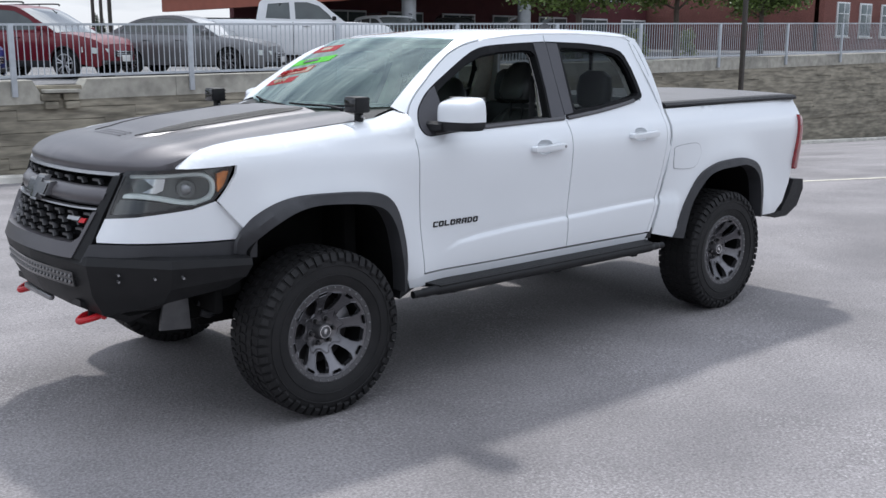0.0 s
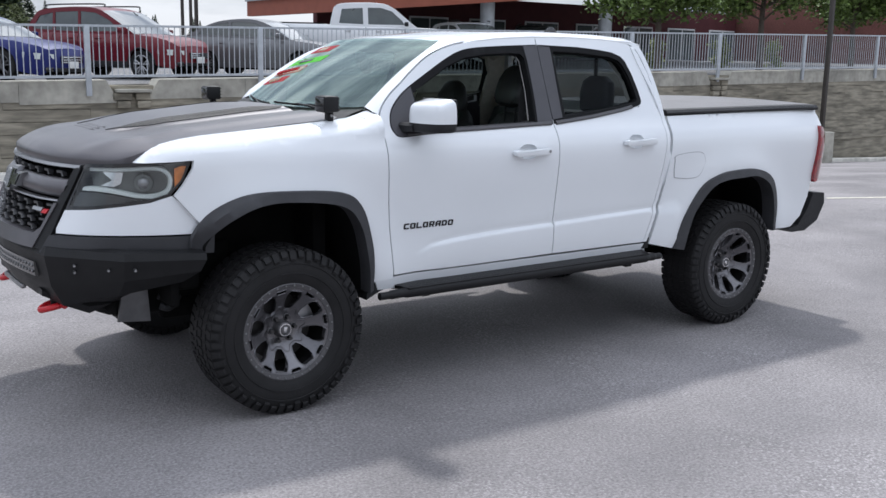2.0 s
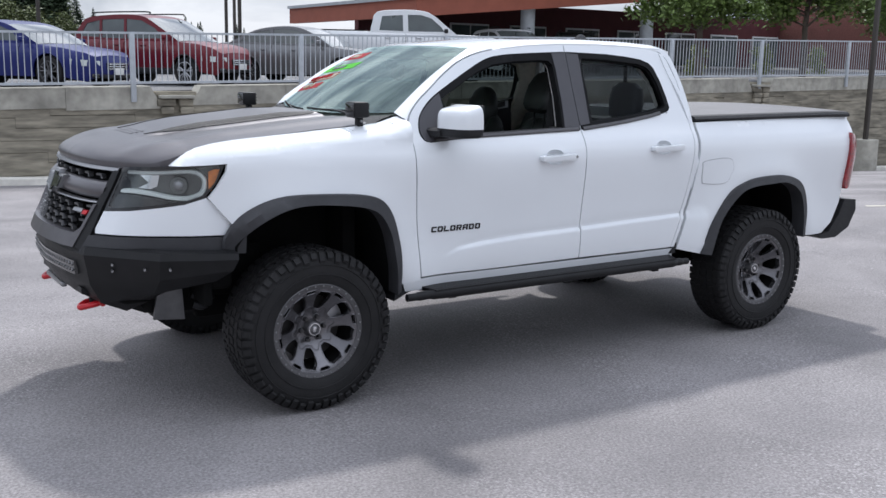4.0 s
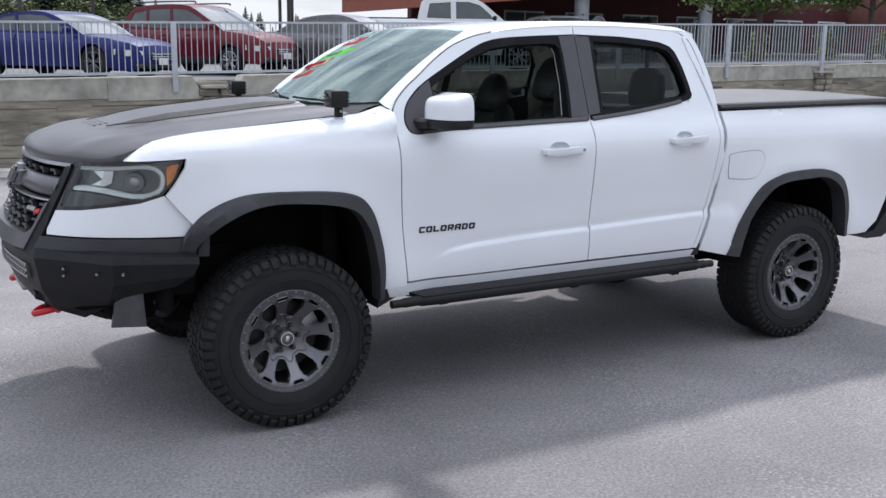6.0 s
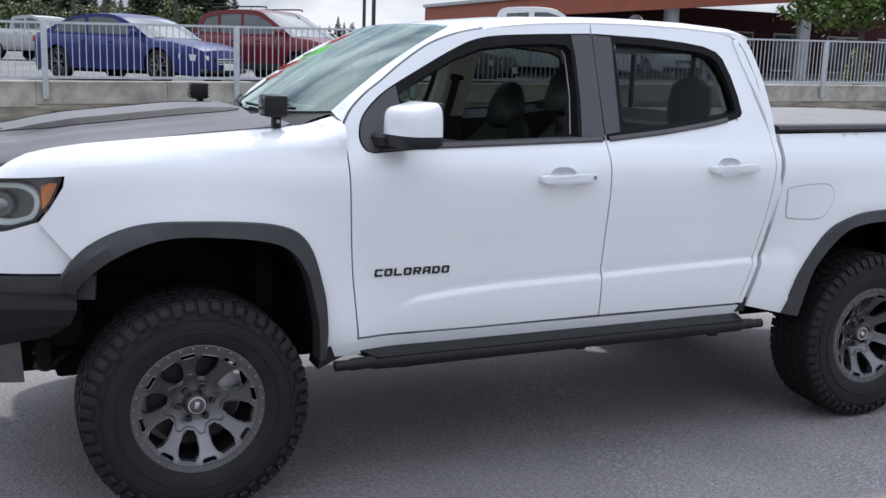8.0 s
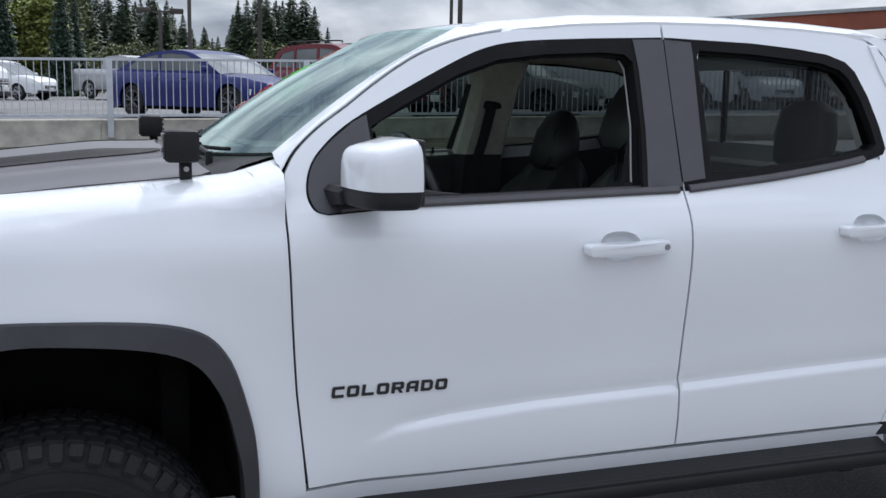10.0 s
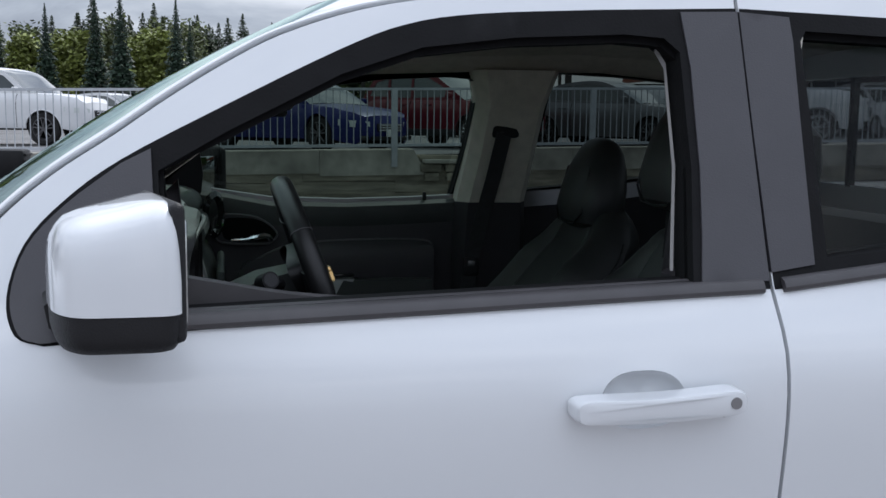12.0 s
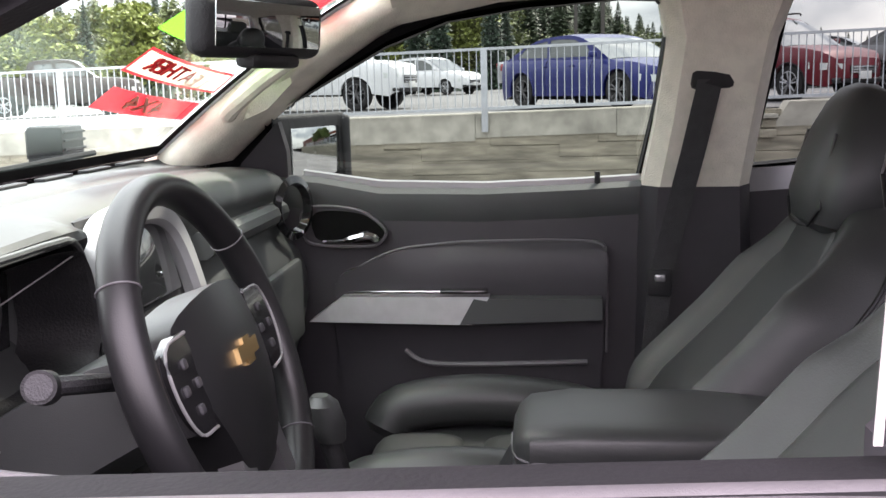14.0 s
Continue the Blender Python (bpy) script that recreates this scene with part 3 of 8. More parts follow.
def nose(s, z, d=0.0):
    """Point on the nose at s metres round from the middle (driver's side plus), height z, depth d."""
    a = abs(s)
    x, y = float(np.interp(a, _nose_s, _nose[:, 0])), float(np.interp(a, _nose_s, _nose[:, 1]))
    x2, y2 = float(np.interp(a + 0.02, _nose_s, _nose[:, 0])), float(np.interp(a + 0.02, _nose_s, _nose[:, 1]))
    t = Vector((x2 - x, y2 - y)).normalized()
    x -= (1.1 - z) * 0.4 * min(1, max(0, (0.85 - a) / 0.35))
    return (x + t.y * d, (-1 if s >= 0 else 1) * (y - t.x * d), z)


DISC = mat("worn_brake_steel", (0.035, 0.033, 0.032), 0.5, 0.5, 0.3, 12)
truck = thing("pickup_truck", "white crew cab pickup with charcoal hood and black off-road bumper", "pickup truck")


def both(name, bm, material, parent, label="", sharp=34):
    a = part(name, bm, material, parent, label, sharp)
    return a, mirrored(a, name, parent)


ARCH_F = [(0.485, 0.565), (0.480, 0.70), (0.462, 0.823), (0.405, 0.985), (0.30, 1.060), (0.06, 1.085), (-0.188, 1.077), (-0.352, 1.005), (-0.434, 0.905)]
ARCH_F_IN = [(0.446, 0.547), (0.444, 0.65), (0.432, 0.74), (0.388, 0.896), (0.295, 0.996), (0.08, 1.034), (-0.129, 1.030), (-0.292, 0.965), (-0.384, 0.868), (-0.395, 0.832)]
ARCH_R = [(2.700, 0.560), (2.735, 0.66), (2.789, 0.770), (2.915, 0.938), (3.05, 1.005), (3.20, 1.030), (3.44, 1.030), (3.62, 0.965), (3.700, 0.80), (3.715, 0.60)]
ARCH_R_IN = [(2.765, 0.550), (2.80, 0.66), (2.854, 0.785), (2.985, 0.925), (3.10, 0.972), (3.284, 0.986), (3.44, 0.985), (3.585, 0.915), (3.648, 0.78), (3.660, 0.60)]


def rows_near_top(x0, x1, fn, depths):
    return [(x0 + (x1 - x0) * k / 40, fn(x0 + (x1 - x0) * k / 40) - d) for k in range(1, 40) for d in depths]


def dish_rim(x0, z0):
    return [(x0 + 0.064 * math.copysign(abs(math.cos(a)) ** 0.75, math.cos(a)), z0 + 0.0415 * math.sin(a)) for a in [2 * math.pi * k / 40 for k in range(40)]]


def build_flanks():
    top = [(x, fender_top(x)) for x in np.linspace(-0.655, 0.56, 40)]
    seam = [(0.562, 1.418), (0.558, 1.38), (0.557, 1.30), (0.560, 1.215), (0.568, 1.05), (0.579, 0.872), (0.594, 0.72), (0.605, 0.600), (0.49, 0.590)]
    arch = cat(ARCH_F, 6)
    # the wing ends at the headlamp's back edge
    front = [(-0.40, 0.955), (-0.505, 1.085), (-0.47, 1.13), (-0.425, 1.205), (-0.418, 1.243), (-0.50, 1.238)]
    out = top + seam + arch + front
    bm = sheet(out, fender, 0.032, 0.02, extra=rows_near_top(-0.62, 0.55, fender_top, (0.003, 0.009, 0.018, 0.03, 0.046, 0.065)))
    both("front_fender", bm, WHITE, truck)
    # front door
    d = 0.0015
    door_top = cat([(0.5675 + d, 1.418), (0.604, 1.472), (0.668, 1.530), (0.745, 1.583), (0.821, 1.638), (0.901, 1.690), (0.984, 1.735), (1.10, 1.776), (1.231, 1.802), (1.458, 1.828), (seam_x(1.842) - d, 1.842)], 4)
    out = door_top + [(seam_x(1.60) - d, 1.60), (1.7045 - d, 1.37), (1.7015 - d, 1.15), (1.6965 - d, 0.82), (1.6965 - d, 0.622),
                      (1.13, 0.617), (0.610 + d, 0.617), (0.5985 + d, 0.72), (0.5835 + d, 0.872), (0.5725 + d, 1.05), (0.5645 + d, 1.215), (0.5615 + d, 1.30), (0.5625 + d, 1.38)]
    extra = [(x, crease_z(x) + e) for x in np.linspace(0.75, 1.66, 46) for e in (-0.024, -0.016, -0.009, -0.003, 0.004, 0.012, 0.022)]
    fd = both("front_door", sheet(out, flank, 0.034, 0.02, holes=[HOLE_F, dish_rim(1.475, 1.218)], extra=extra, clear=True), WHITE, truck)
    out = [(seam_x(1.842) + 0.004 + d, 1.843), (2.0, 1.847), (2.25, 1.842), (2.42, 1.832), (2.50, 1.815), (2.555, 1.77), (2.592, 1.64), (2.602, 1.50), (2.597, 1.39), (2.575, 1.18), (2.548, 0.99),
           (2.505, 0.80), (2.445, 0.622), (1.70 + d, 0.622), (1.70 + d, 0.82), (1.705 + d, 1.15), (1.708 + d, 1.37), (seam_x(1.60) + 0.004 + d, 1.60)]
    extra = [(x, crease_z(x) + e) for x in np.linspace(1.72, 2.48, 38) for e in (-0.024, -0.016, -0.009, -0.003, 0.004, 0.012, 0.022)]
    rd = both("rear_door", sheet(out, flank, 0.034, 0.02, holes=[HOLE_R, dish_rim(2.323, 1.247)], extra=extra, clear=True), WHITE, truck)
    edge = [(2.435, 1.836), (2.506, 1.820), (2.559, 1.772), (2.5955, 1.64), (2.6055, 1.50), (2.6005, 1.39), (2.5785, 1.18), (2.5515, 0.99), (2.5085, 0.80), (2.4485, 0.622)]
    outer = [(2.475, 0.622), (2.535, 0.80), (2.580, 0.99), (2.608, 1.18), (2.632, 1.39), (2.640, 1.50), (2.632, 1.64), (2.598, 1.785), (2.545, 1.832), (2.46, 1.845)]
    both("cab_corner", sheet(cat(edge, 4) + cat(outer, 4), flank, 0.03, 0.06), WHITE, truck)
    # rubber strips behind the shut lines
    for q in ([(0.545, 0.62), (0.63, 0.62), (0.60, 1.40), (0.545, 1.40)], [(1.67, 0.62), (1.735, 0.62), (1.735, 1.345), (1.67, 1.345)], [(1.68, 1.35), (1.735, 1.35), (1.775, 1.835), (1.705, 1.835)], [(2.43, 0.62), (2.47, 0.62), (2.60, 0.99), (2.66, 1.36), (2.60, 1.36), (2.54, 0.99)]):
        both("door_seal", sheet(q, lambda u, v, dd: (u, -(half_width(u, v) - 0.022 - dd), v), 0.05, 0.01), SEAL, truck)
    # rocker below the doors
    bm = sheet([(0.50, 0.595), (0.612, 0.608), (2.455, 0.612), (2.48, 0.55), (0.52, 0.545)], flank, 0.05, 0.05)
    both("rocker_panel", bm, WHITE, truck)
    # bed side
    out = [(2.655, 1.388)] + [(2.632, 1.18), (2.604, 0.99), (2.560, 0.80), (2.500, 0.605)] + cat(ARCH_R, 5) + [(3.80, 0.600), (3.93, 0.600), (4.04, 0.665), (4.115, 0.80), (4.13, 0.915),
           (4.135, 1.10), (4.145, 1.285), (4.215, 1.300), (4.222, 1.36), (4.205, 1.402), (4.07, 1.412)]
    bm = sheet(out, flank, 0.04, 0.03)
    both("bed_side", bm, WHITE, truck)
    # filler flap: a shallow raised outline
    q = [(2.680, 1.150), (2.885, 1.163), (2.935, 1.120), (2.925, 1.075), (2.865, 1.008), (2.700, 1.010), (2.672, 1.030), (2.665, 1.11)]
    part("fuel_flap", sheet(cat(q, 4, True), lambda u, v, dd: (u, -(half_width(u, v) + 0.004 - dd), v), 0.04, 0.006), WHITE, truck)
    # grey rim round the flap: the shut line's shade put in as colour
    part("fuel_flap_gap", sheet(cat([(2.785 + (u - 2.785) * 1.028, 1.085 + (v - 1.085) * 1.045) for u, v in q], 4, True), lambda u, v, dd: (u, -(half_width(u, v) + 0.0015 - dd), v), 0.04, 0.004), GAP, truck)
    return fd, rd


HOLE_F = cat([(0.668, 1.317), (0.632, 1.330), (0.618, 1.375), (0.636, 1.440), (0.683, 1.495), (0.757, 1.551), (0.899, 1.628), (1.068, 1.714), (1.175, 1.757), (1.294, 1.778), (1.50, 1.792)], 4) + [(1.733, 1.803), (1.716, 1.6), (1.694, 1.362), (1.45, 1.354), (1.2, 1.345), (0.88, 1.332)]
GLASS_F = [(0.806, 1.535), (0.90, 1.590), (1.07, 1.677), (1.197, 1.721), (1.347, 1.741), (1.533, 1.752), (1.600, 1.748), (1.624, 1.725), (1.609, 1.54), (1.580, 1.374), (1.2, 1.362), (1.0, 1.356), (0.815, 1.350)]
HOLE_R = [(1.722, 1.361), (2.10, 1.398), (2.28, 1.422), (2.40, 1.447), (2.450, 1.462), (2.466, 1.480), (2.464, 1.55), (2.450, 1.64), (2.424, 1.718), (2.395, 1.748), (2.33, 1.770), (2.22, 1.784), (2.06, 1.796), (1.756, 1.803), (1.737, 1.6)]
GLASS_R = [(1.812, 1.405), (2.10, 1.430), (2.28, 1.452), (2.415, 1.476), (2.434, 1.492), (2.431, 1.55), (2.418, 1.630), (2.392, 1.696), (2.365, 1.722), (2.30, 1.742), (2.05, 1.762), (1.862, 1.768), (1.848, 1.75), (1.836, 1.62)]


def build_window_trim(fd, rd):
    def at(off):
        return lambda u, v, d: (u, -(half_width(u, v) + off - d), v)

    def put(name, bm, m, door, label=""):
        a, b = both(name, bm, m, door[0], label)
        b.parent = door[1]
    for door, hole, gl in ((fd, HOLE_F, GLASS_F), (rd, HOLE_R, GLASS_R)):
        wide = [(seam_x(z) - 0.0005 if 1.65 < x < 1.72 or (door is fd and x > 1.72) else seam_x(z) + 0.0065 if 1.72 <= x < 1.76 else x, z) for x, z in hole]
        put("window_surround", sheet(wide, at(0.001), 0.045, 0.030, holes=[gl]), SEAL, door, "black rubber window surround")
        # run channel set in behind the surround
        c = np.mean(np.array(gl), axis=0)
        big = [(u + 0.012 * (1 if u > c[0] else -1), v + (0.012 if v > c[1] else -0.004)) for u, v in gl]
        small = [(u + (0.006 if u < 0.9 else 0), v - (0.012 if v > c[1] else 0)) for u, v in gl]
        put("window_seal", sheet(big, at(-0.018), 0.045, 0.045, holes=[small]), SEAL, door)
    # satin covers of the post between the doors
    put("pillar_applique", sheet([(1.636, 1.793), (seam_x(1.797) + 0.0005, 1.797), (seam_x(1.6) + 0.0005, 1.6), (seam_x(1.374) - 0.001, 1.374), (1.592, 1.372), (1.606, 1.44), (1.622, 1.54), (1.637, 1.70)], at(0.0045), 0.045, 0.012), PILLAR, fd, "satin dark grey pillar cover")
    put("pillar_applique", sheet([(seam_x(1.797) + 0.0040, 1.797), (1.834, 1.791), (1.832, 1.75), (1.815, 1.62), (1.786, 1.396), (seam_x(1.386) + 0.0045, 1.386), (seam_x(1.6) + 0.0040, 1.6)], at(0.0045), 0.045, 0.012), PILLAR, rd, "satin dark grey pillar cover")
    # waist mouldings
    for door, line in ((fd, [(0.70, 1.325), (0.80, 1.331), (1.0, 1.337), (1.2, 1.343), (1.45, 1.351), (1.690, 1.358)]), (rd, [(1.724, 1.359), (2.0, 1.386), (2.2, 1.412), (2.30, 1.427), (2.37, 1.440)])):
        pts = cat(line, 5)
        rings = []
        for x, z in pts:
            w = half_width(x, z)
            rings.append([(x, -(w + 0.001), z - 0.003), (x, -(w + 0.008), z + 0.001), (x, -(w + 0.0085), z + 0.006), (x, -(w + 0.003), z + 0.015), (x, -(w - 0.006), z + 0.0195), (x, -(w - 0.022), z + 0.019), (x, -(w - 0.026), z + 0.012), (x, -(w - 0.026), z - 0.003)])
        put("waist_moulding", loft(rings), MOULD, door, "black rubber waist moulding")
        inner = []
        for x, z in pts:
            w = half_width(x, z) - 0.03
            inner.append([(x, -(w + 0.006), z - 0.02), (x, -(w + 0.006), z + 0.0185), (x, -w, z + 0.0215), (x, -(w - 0.008), z + 0.0205), (x, -(w - 0.012), z + 0.0155), (x, -(w - 0.020), z + 0.0165), (x, -(w - 0.030), z + 0.010), (x, -(w - 0.030), z - 0.02)])
        put("glass_wiper", loft(inner), MOULD, door)
    # pale inner edge of the front window frame
    part("guide_strip", sheet([(1.600, 1.730), (1.605, 1.735), (1.6175, 1.71), (1.6035, 1.54), (1.5705, 1.384), (1.5655, 1.384), (1.5985, 1.54), (1.6125, 1.70)], at(-0.045), 0.05, 0.002), GUIDE, fd[0], "pale plastic guide strip")
    # glass: the driver's window is wound down; the others are up
    for door, gl, m in ((fd[1], GLASS_F, GLASS_DIMMED), (rd[1], GLASS_R, GLASS_PRIVACY)):
        part("window_glass", sheet(gl, lambda u, v, d: (u, half_width(u, v) - 0.03 - d, v), 0.06, 0), m, door, "deep green-grey tinted side glass")
    part("window_glass", sheet(GLASS_R, lambda u, v, d: (u, -(half_width(u, v) - 0.03 - d), v), 0.06, 0), GLASS_REAR, rd[0], "dark tinted side glass")


def build_handles(fd, rd):
    for door, x0, z0 in ((fd[0], 1.489, 1.2165), (rd[0], 2.337, 1.2455)):
        w = half_width(x0, z0)
        # recess: a dish behind the bar
        cup, rings, n = bmesh.new(), [], 40
        xd, zd = x0 - 0.014, z0 + 0.0015
        rim = dish_rim(xd, zd)
        for f, dd in ((1.0, 0.0), (0.97, 0.003), (0.90, 0.010), (0.75, 0.017), (0.5, 0.021), (0.2, 0.022)):
            rings.append([cup.verts.new((xd + (u - xd) * f, -(half_width(u, v) - dd), zd + (v - zd) * f)) for u, v in rim])
        for i in range(len(rings) - 1):
            for k in range(n):
                cup.faces.new((rings[i][k], rings[i + 1][k], rings[i + 1][(k + 1) % n], rings[i][(k + 1) % n]))
        cup.faces.new(rings[-1])
        part("handle_recess", cup, WHITE, door)
        # pull bar
        prof = cat([(-0.129, -0.002), (-0.126, 0.010), (-0.10, 0.0145), (0.0, 0.0155), (0.066, 0.0185), (0.105, 0.020), (0.124, 0.0155), (0.129, 0.002), (0.124, -0.012), (0.09, -0.0165), (0.0, -0.0195), (-0.10, -0.0195), (-0.125, -0.016)], 4, True)
        rings = []
        for s, dd in ((1.0, 0.0), (1.0, 0.026), (0.99, 0.033), (0.965, 0.038), (0.90, 0.0405)):
            rings.append([(x0 + u * s, -(w + 0.002 + dd + 0.006 * (1 - (u / 0.130) ** 2)), z0 + v * (s if s > 0.91 else 0.72)) for u, v in prof])
        h = part("door_handle", loft(rings), WHITE, door, "white painted pull handle")
        part("handle_seam", box((x0 + 0.088, -(w + 0.028), z0 + 0.001), (0.0022, 0.030, 0.0345)), FLARE, h)
        if x0 < 2:
            part("key_cylinder", cyl((x0 + 0.106, -(w + 0.02), z0 + 0.003), (x0 + 0.106, -(w + 0.0455), z0 + 0.003), 0.0085, 20), STEEL, h, "steel key cylinder")


def build_mirrors(fd):
    """Door mirrors: sail plate, foot, shell, white cap and glass."""
    def fy(u, v, d):
        return (u, -(half_width(u, v) + 0.006 - d), v)
    sail = cat([(0.664, 1.321), (0.637, 1.332), (0.623, 1.376), (0.640, 1.438), (0.686, 1.491), (0.757, 1.546)], 4) + [(0.796, 1.566), (0.800, 1.50), (0.806, 1.40), (0.808, 1.345), (0.74, 1.328)]
    a, b = both("mirror_sail", sheet(sail, fy, 0.035, 0.03), PILLAR, fd[0], "dark grey plastic mirror mount")
    b.parent = fd[1]
    foot = [[(0.665 + 0.02 * t, -0.85 - 0.11 * t, 1.338 + 0.014 * t), (0.77 + 0.03 * t, -0.85 - 0.11 * t, 1.340 + 0.014 * t), (0.775 + 0.03 * t, -0.85 - 0.11 * t, 1.380), (0.76 + 0.03 * t, -0.85 - 0.11 * t, 1.392), (0.675 + 0.02 * t, -0.85 - 0.11 * t, 1.392), (0.66 + 0.02 * t, -0.85 - 0.11 * t, 1.38)] for t in (0, 0.5, 1.0)]
    a, b = both("mirror_foot", loft(foot), PLASTIC, fd[0])
    b.parent = fd[1]

    def shell(corner, s, zs, grow=0.0):
        # plan section at each height: a rounded four-sided block with a domed front
        ca, cb, cc, cd = (Vector(p) for p in corner)
        rings = []
        for z, g in zs:
            ring = []
            for k in range(40):
                an = 2 * math.pi * k / 40
                c, sn = math.cos(an), math.sin(an)
                p = math.copysign(abs(c) ** 0.36, c) * (g + grow) * 0.5 + 0.5
                q = math.copysign(abs(sn) ** 0.36, sn) * (g + grow) * 0.5 + 0.5
                v = (ca * (1 - q) + cb * q) * (1 - p) + (cd * (1 - q) + cc * q) * p
                dome = 0.016 * (1 - (2 * q - 1) ** 2) * max(0, 0.5 - p) * 2
                drop = 0.034 * (1 - p) * smooth(z, 1.43, 1.526)
                ring.append((v.x - dome, s * v.y, z - drop))
            rings.append(ring)
        return loft(rings)
    low = [(1.350, 0.80), (1.353, 0.88), (1.360, 0.94), (1.372, 0.975), (1.3935, 0.99)]
    high = [(1.395, 1.0), (1.43, 1.0), (1.465, 0.985), (1.488, 0.96), (1.503, 0.925), (1.514, 0.86), (1.521, 0.75), (1.5245, 0.55), (1.526, 0.25)]
    for s, door, corner, cx, wide, deg in ((-1, fd[0], ((0.690, 0.902), (0.728, 1.128), (0.857, 1.128), (0.812, 0.893)), 0.820, 0.230, 13), (1, fd[1], ((0.682, 0.902), (0.735, 1.110), (0.868, 1.108), (0.775, 0.890)), 0.826, 0.226, 24)):
        part("mirror_shell", shell(corner, s, low), PLASTIC, door, "black lower mirror shell")
        part("mirror_cap", shell(corner, s, high, 0.006), WHITE, door, "white painted mirror cap")
        turn = Matrix.Rotation(radians(-s * deg), 4, "Z")
        part("mirror_rim", box((cx, s * 1.0, 1.438), (0.018 if s < 0 else 0.026, wide if s < 0 else wide + 0.046, 0.156 if s < 0 else 0.182), 0.03 if s < 0 else 0.025, 3, turn), PLASTIC, door)
        if s > 0:
            o = turn @ Vector((0.010, wide / 2 + 0.012, 0))
            part("mirror_lip", box((cx + o.x, 1.0 + o.y, 1.438), (0.036, 0.024, 0.166), 0.011, 3, turn), PLASTIC, door)
        part("mirror_glass", box((cx + (0.0085 if s < 0 else 0.0125), s * 1.0, 1.438), (0.010, wide - 0.036, 0.118), 0.004, 2, turn), MIRROR, door, "mirror glass")


def top_plane(x, y):
    zc = float(np.interp(x, (-1.0, -0.54, -0.34, 0.08, 0.45), (1.268, 1.305, 1.340, 1.384, 1.414)))
    k = max(0.0, 1 - (y / 0.735) ** 2)
    dome = 0.019 * (1 - smooth(abs(y), 0.258, 0.298)) * smooth(x, -0.72, -0.45) * (1 - 0.6 * smooth(x, 0.10, 0.32))
    chan = -0.012 * math.exp(-((abs(y) - 0.36) / 0.035) ** 2) * smooth(x, -0.55, -0.25)
    rib = 0.010 * math.exp(-((abs(y) - 0.55) / 0.06) ** 2)
    return zc + 0.045 * k + dome + chan + rib


def hood_z(x, y):
    d = (x - float(np.interp(abs(y), _nose[:, 1], _nose[:, 0])) - 0.045) / 0.24
    g = math.sqrt(max(0.0, 1 - (1 - min(1, max(0, d))) ** 2))
    return 1.232 + (top_plane(x, y) - 1.232) * g


def build_hood():
    def fn(u, v, d):
        return (u, v, hood_z(u, v) - d)
    ny = _nose[:, 1]
    def front(y):
        a = abs(y)
        return float(np.interp(a, ny, _nose[:, 0])) + 0.046 if a < 0.69 else float(np.interp(a, (0.69, 0.715, 0.727, 0.733), (-0.714, -0.66, -0.60, -0.50)))

    def back_edge(y):
        return float(np.interp(abs(y), (0, 0.25, 0.5, 0.70, 0.733), (0.30, 0.315, 0.36, 0.40, 0.37)))
    ys = sorted(set([round(v, 4) for v in np.linspace(-0.733, 0.733, 75)] + [s * v for s in (-1, 1) for v in (0.25, 0.26, 0.27, 0.28, 0.29, 0.30, 0.31, 0.32, 0.345, 0.375, 0.70, 0.715, 0.725)]))
    bm = loft([[fn(front(y) + (back_edge(y) - front(y)) * t ** 1.9, y, 0) for t in np.linspace(0, 1, 60)] for y in ys], closed=False)
    r = bmesh.ops.extrude_edge_only(bm, edges=[e for e in bm.edges if e.is_boundary])
    bmesh.ops.translate(bm, vec=(0.004, 0, -0.028), verts=[v for v in r["geom"] if isinstance(v, bmesh.types.BMVert)])
    part("hood", bm, WRAP, truck, "hood in satin charcoal wrap with raised centre")
    # dark insert of the power dome and its front slots
    for s in (-1, 1):
        q = [(-0.62, s * 0.236), (-0.35, s * 0.254), (0.20, s * 0.256), (0.30, s * 0.272), (0.24, s * 0.292), (0.0, s * 0.300), (-0.30, s * 0.300), (-0.50, s * 0.280)]
        part("dome_stripe", sheet(cat(q, 5, True), lambda u, v, d: (u, v, hood_z(u, v) + 0.003 - d), 0.014, 0.006), PLASTIC, truck, "black stripe along the hood dome")
    for k in range(3):
        bm = bmesh.new()
        for x in (-0.665 + 0.028 * k,):
            rings = [[(x + dx, y, hood_z(x + dx, y) + dz) for dx, dz in ((0, 0.001), (0.008, 0.004), (0.016, 0.001))] for y in np.linspace(-0.15, 0.15, 12)]
            loft(rings, closed=False, bm=bm)
        part("hood_slot", bm, WRAP, truck)
    # scuttle below the windscreen
    rings = []
    for y in np.linspace(-0.70, 0.70, 21):
        b = wind(y / 0.70, 0)
        hx = float(np.interp(abs(y), (0, 0.25, 0.5, 0.70), (0.30, 0.315, 0.36, 0.40)))
        rings.append([(hx - 0.01, y, hood_z(hx - 0.01, min(0.7, max(-0.7, y))) - 0.035), ((hx + b[0]) / 2, y, b[2] - 0.035), (b[0] + 0.02, y, b[2] - 0.004)])
    part("scuttle_panel", loft(rings, closed=False), PLASTIC, truck, "black plastic scuttle panel")


def wind(u, v):
    """Windscreen surface: u -1..1 across, v 0..1 up."""
    xb, zb, yb = 0.395 + 0.165 * u * u, 1.437 + 0.026 * u * u, 0.70 * u
    xt, zt, yt = 1.045 + 0.060 * u * u, 1.824 - 0.012 * u * u, 0.585 * u
    b = 0.017 * math.sin(math.pi * v)
    return (xb + (xt - xb) * v - b * 0.6, yb + (yt - yb) * v, zb + (zt - zb) * v + b)


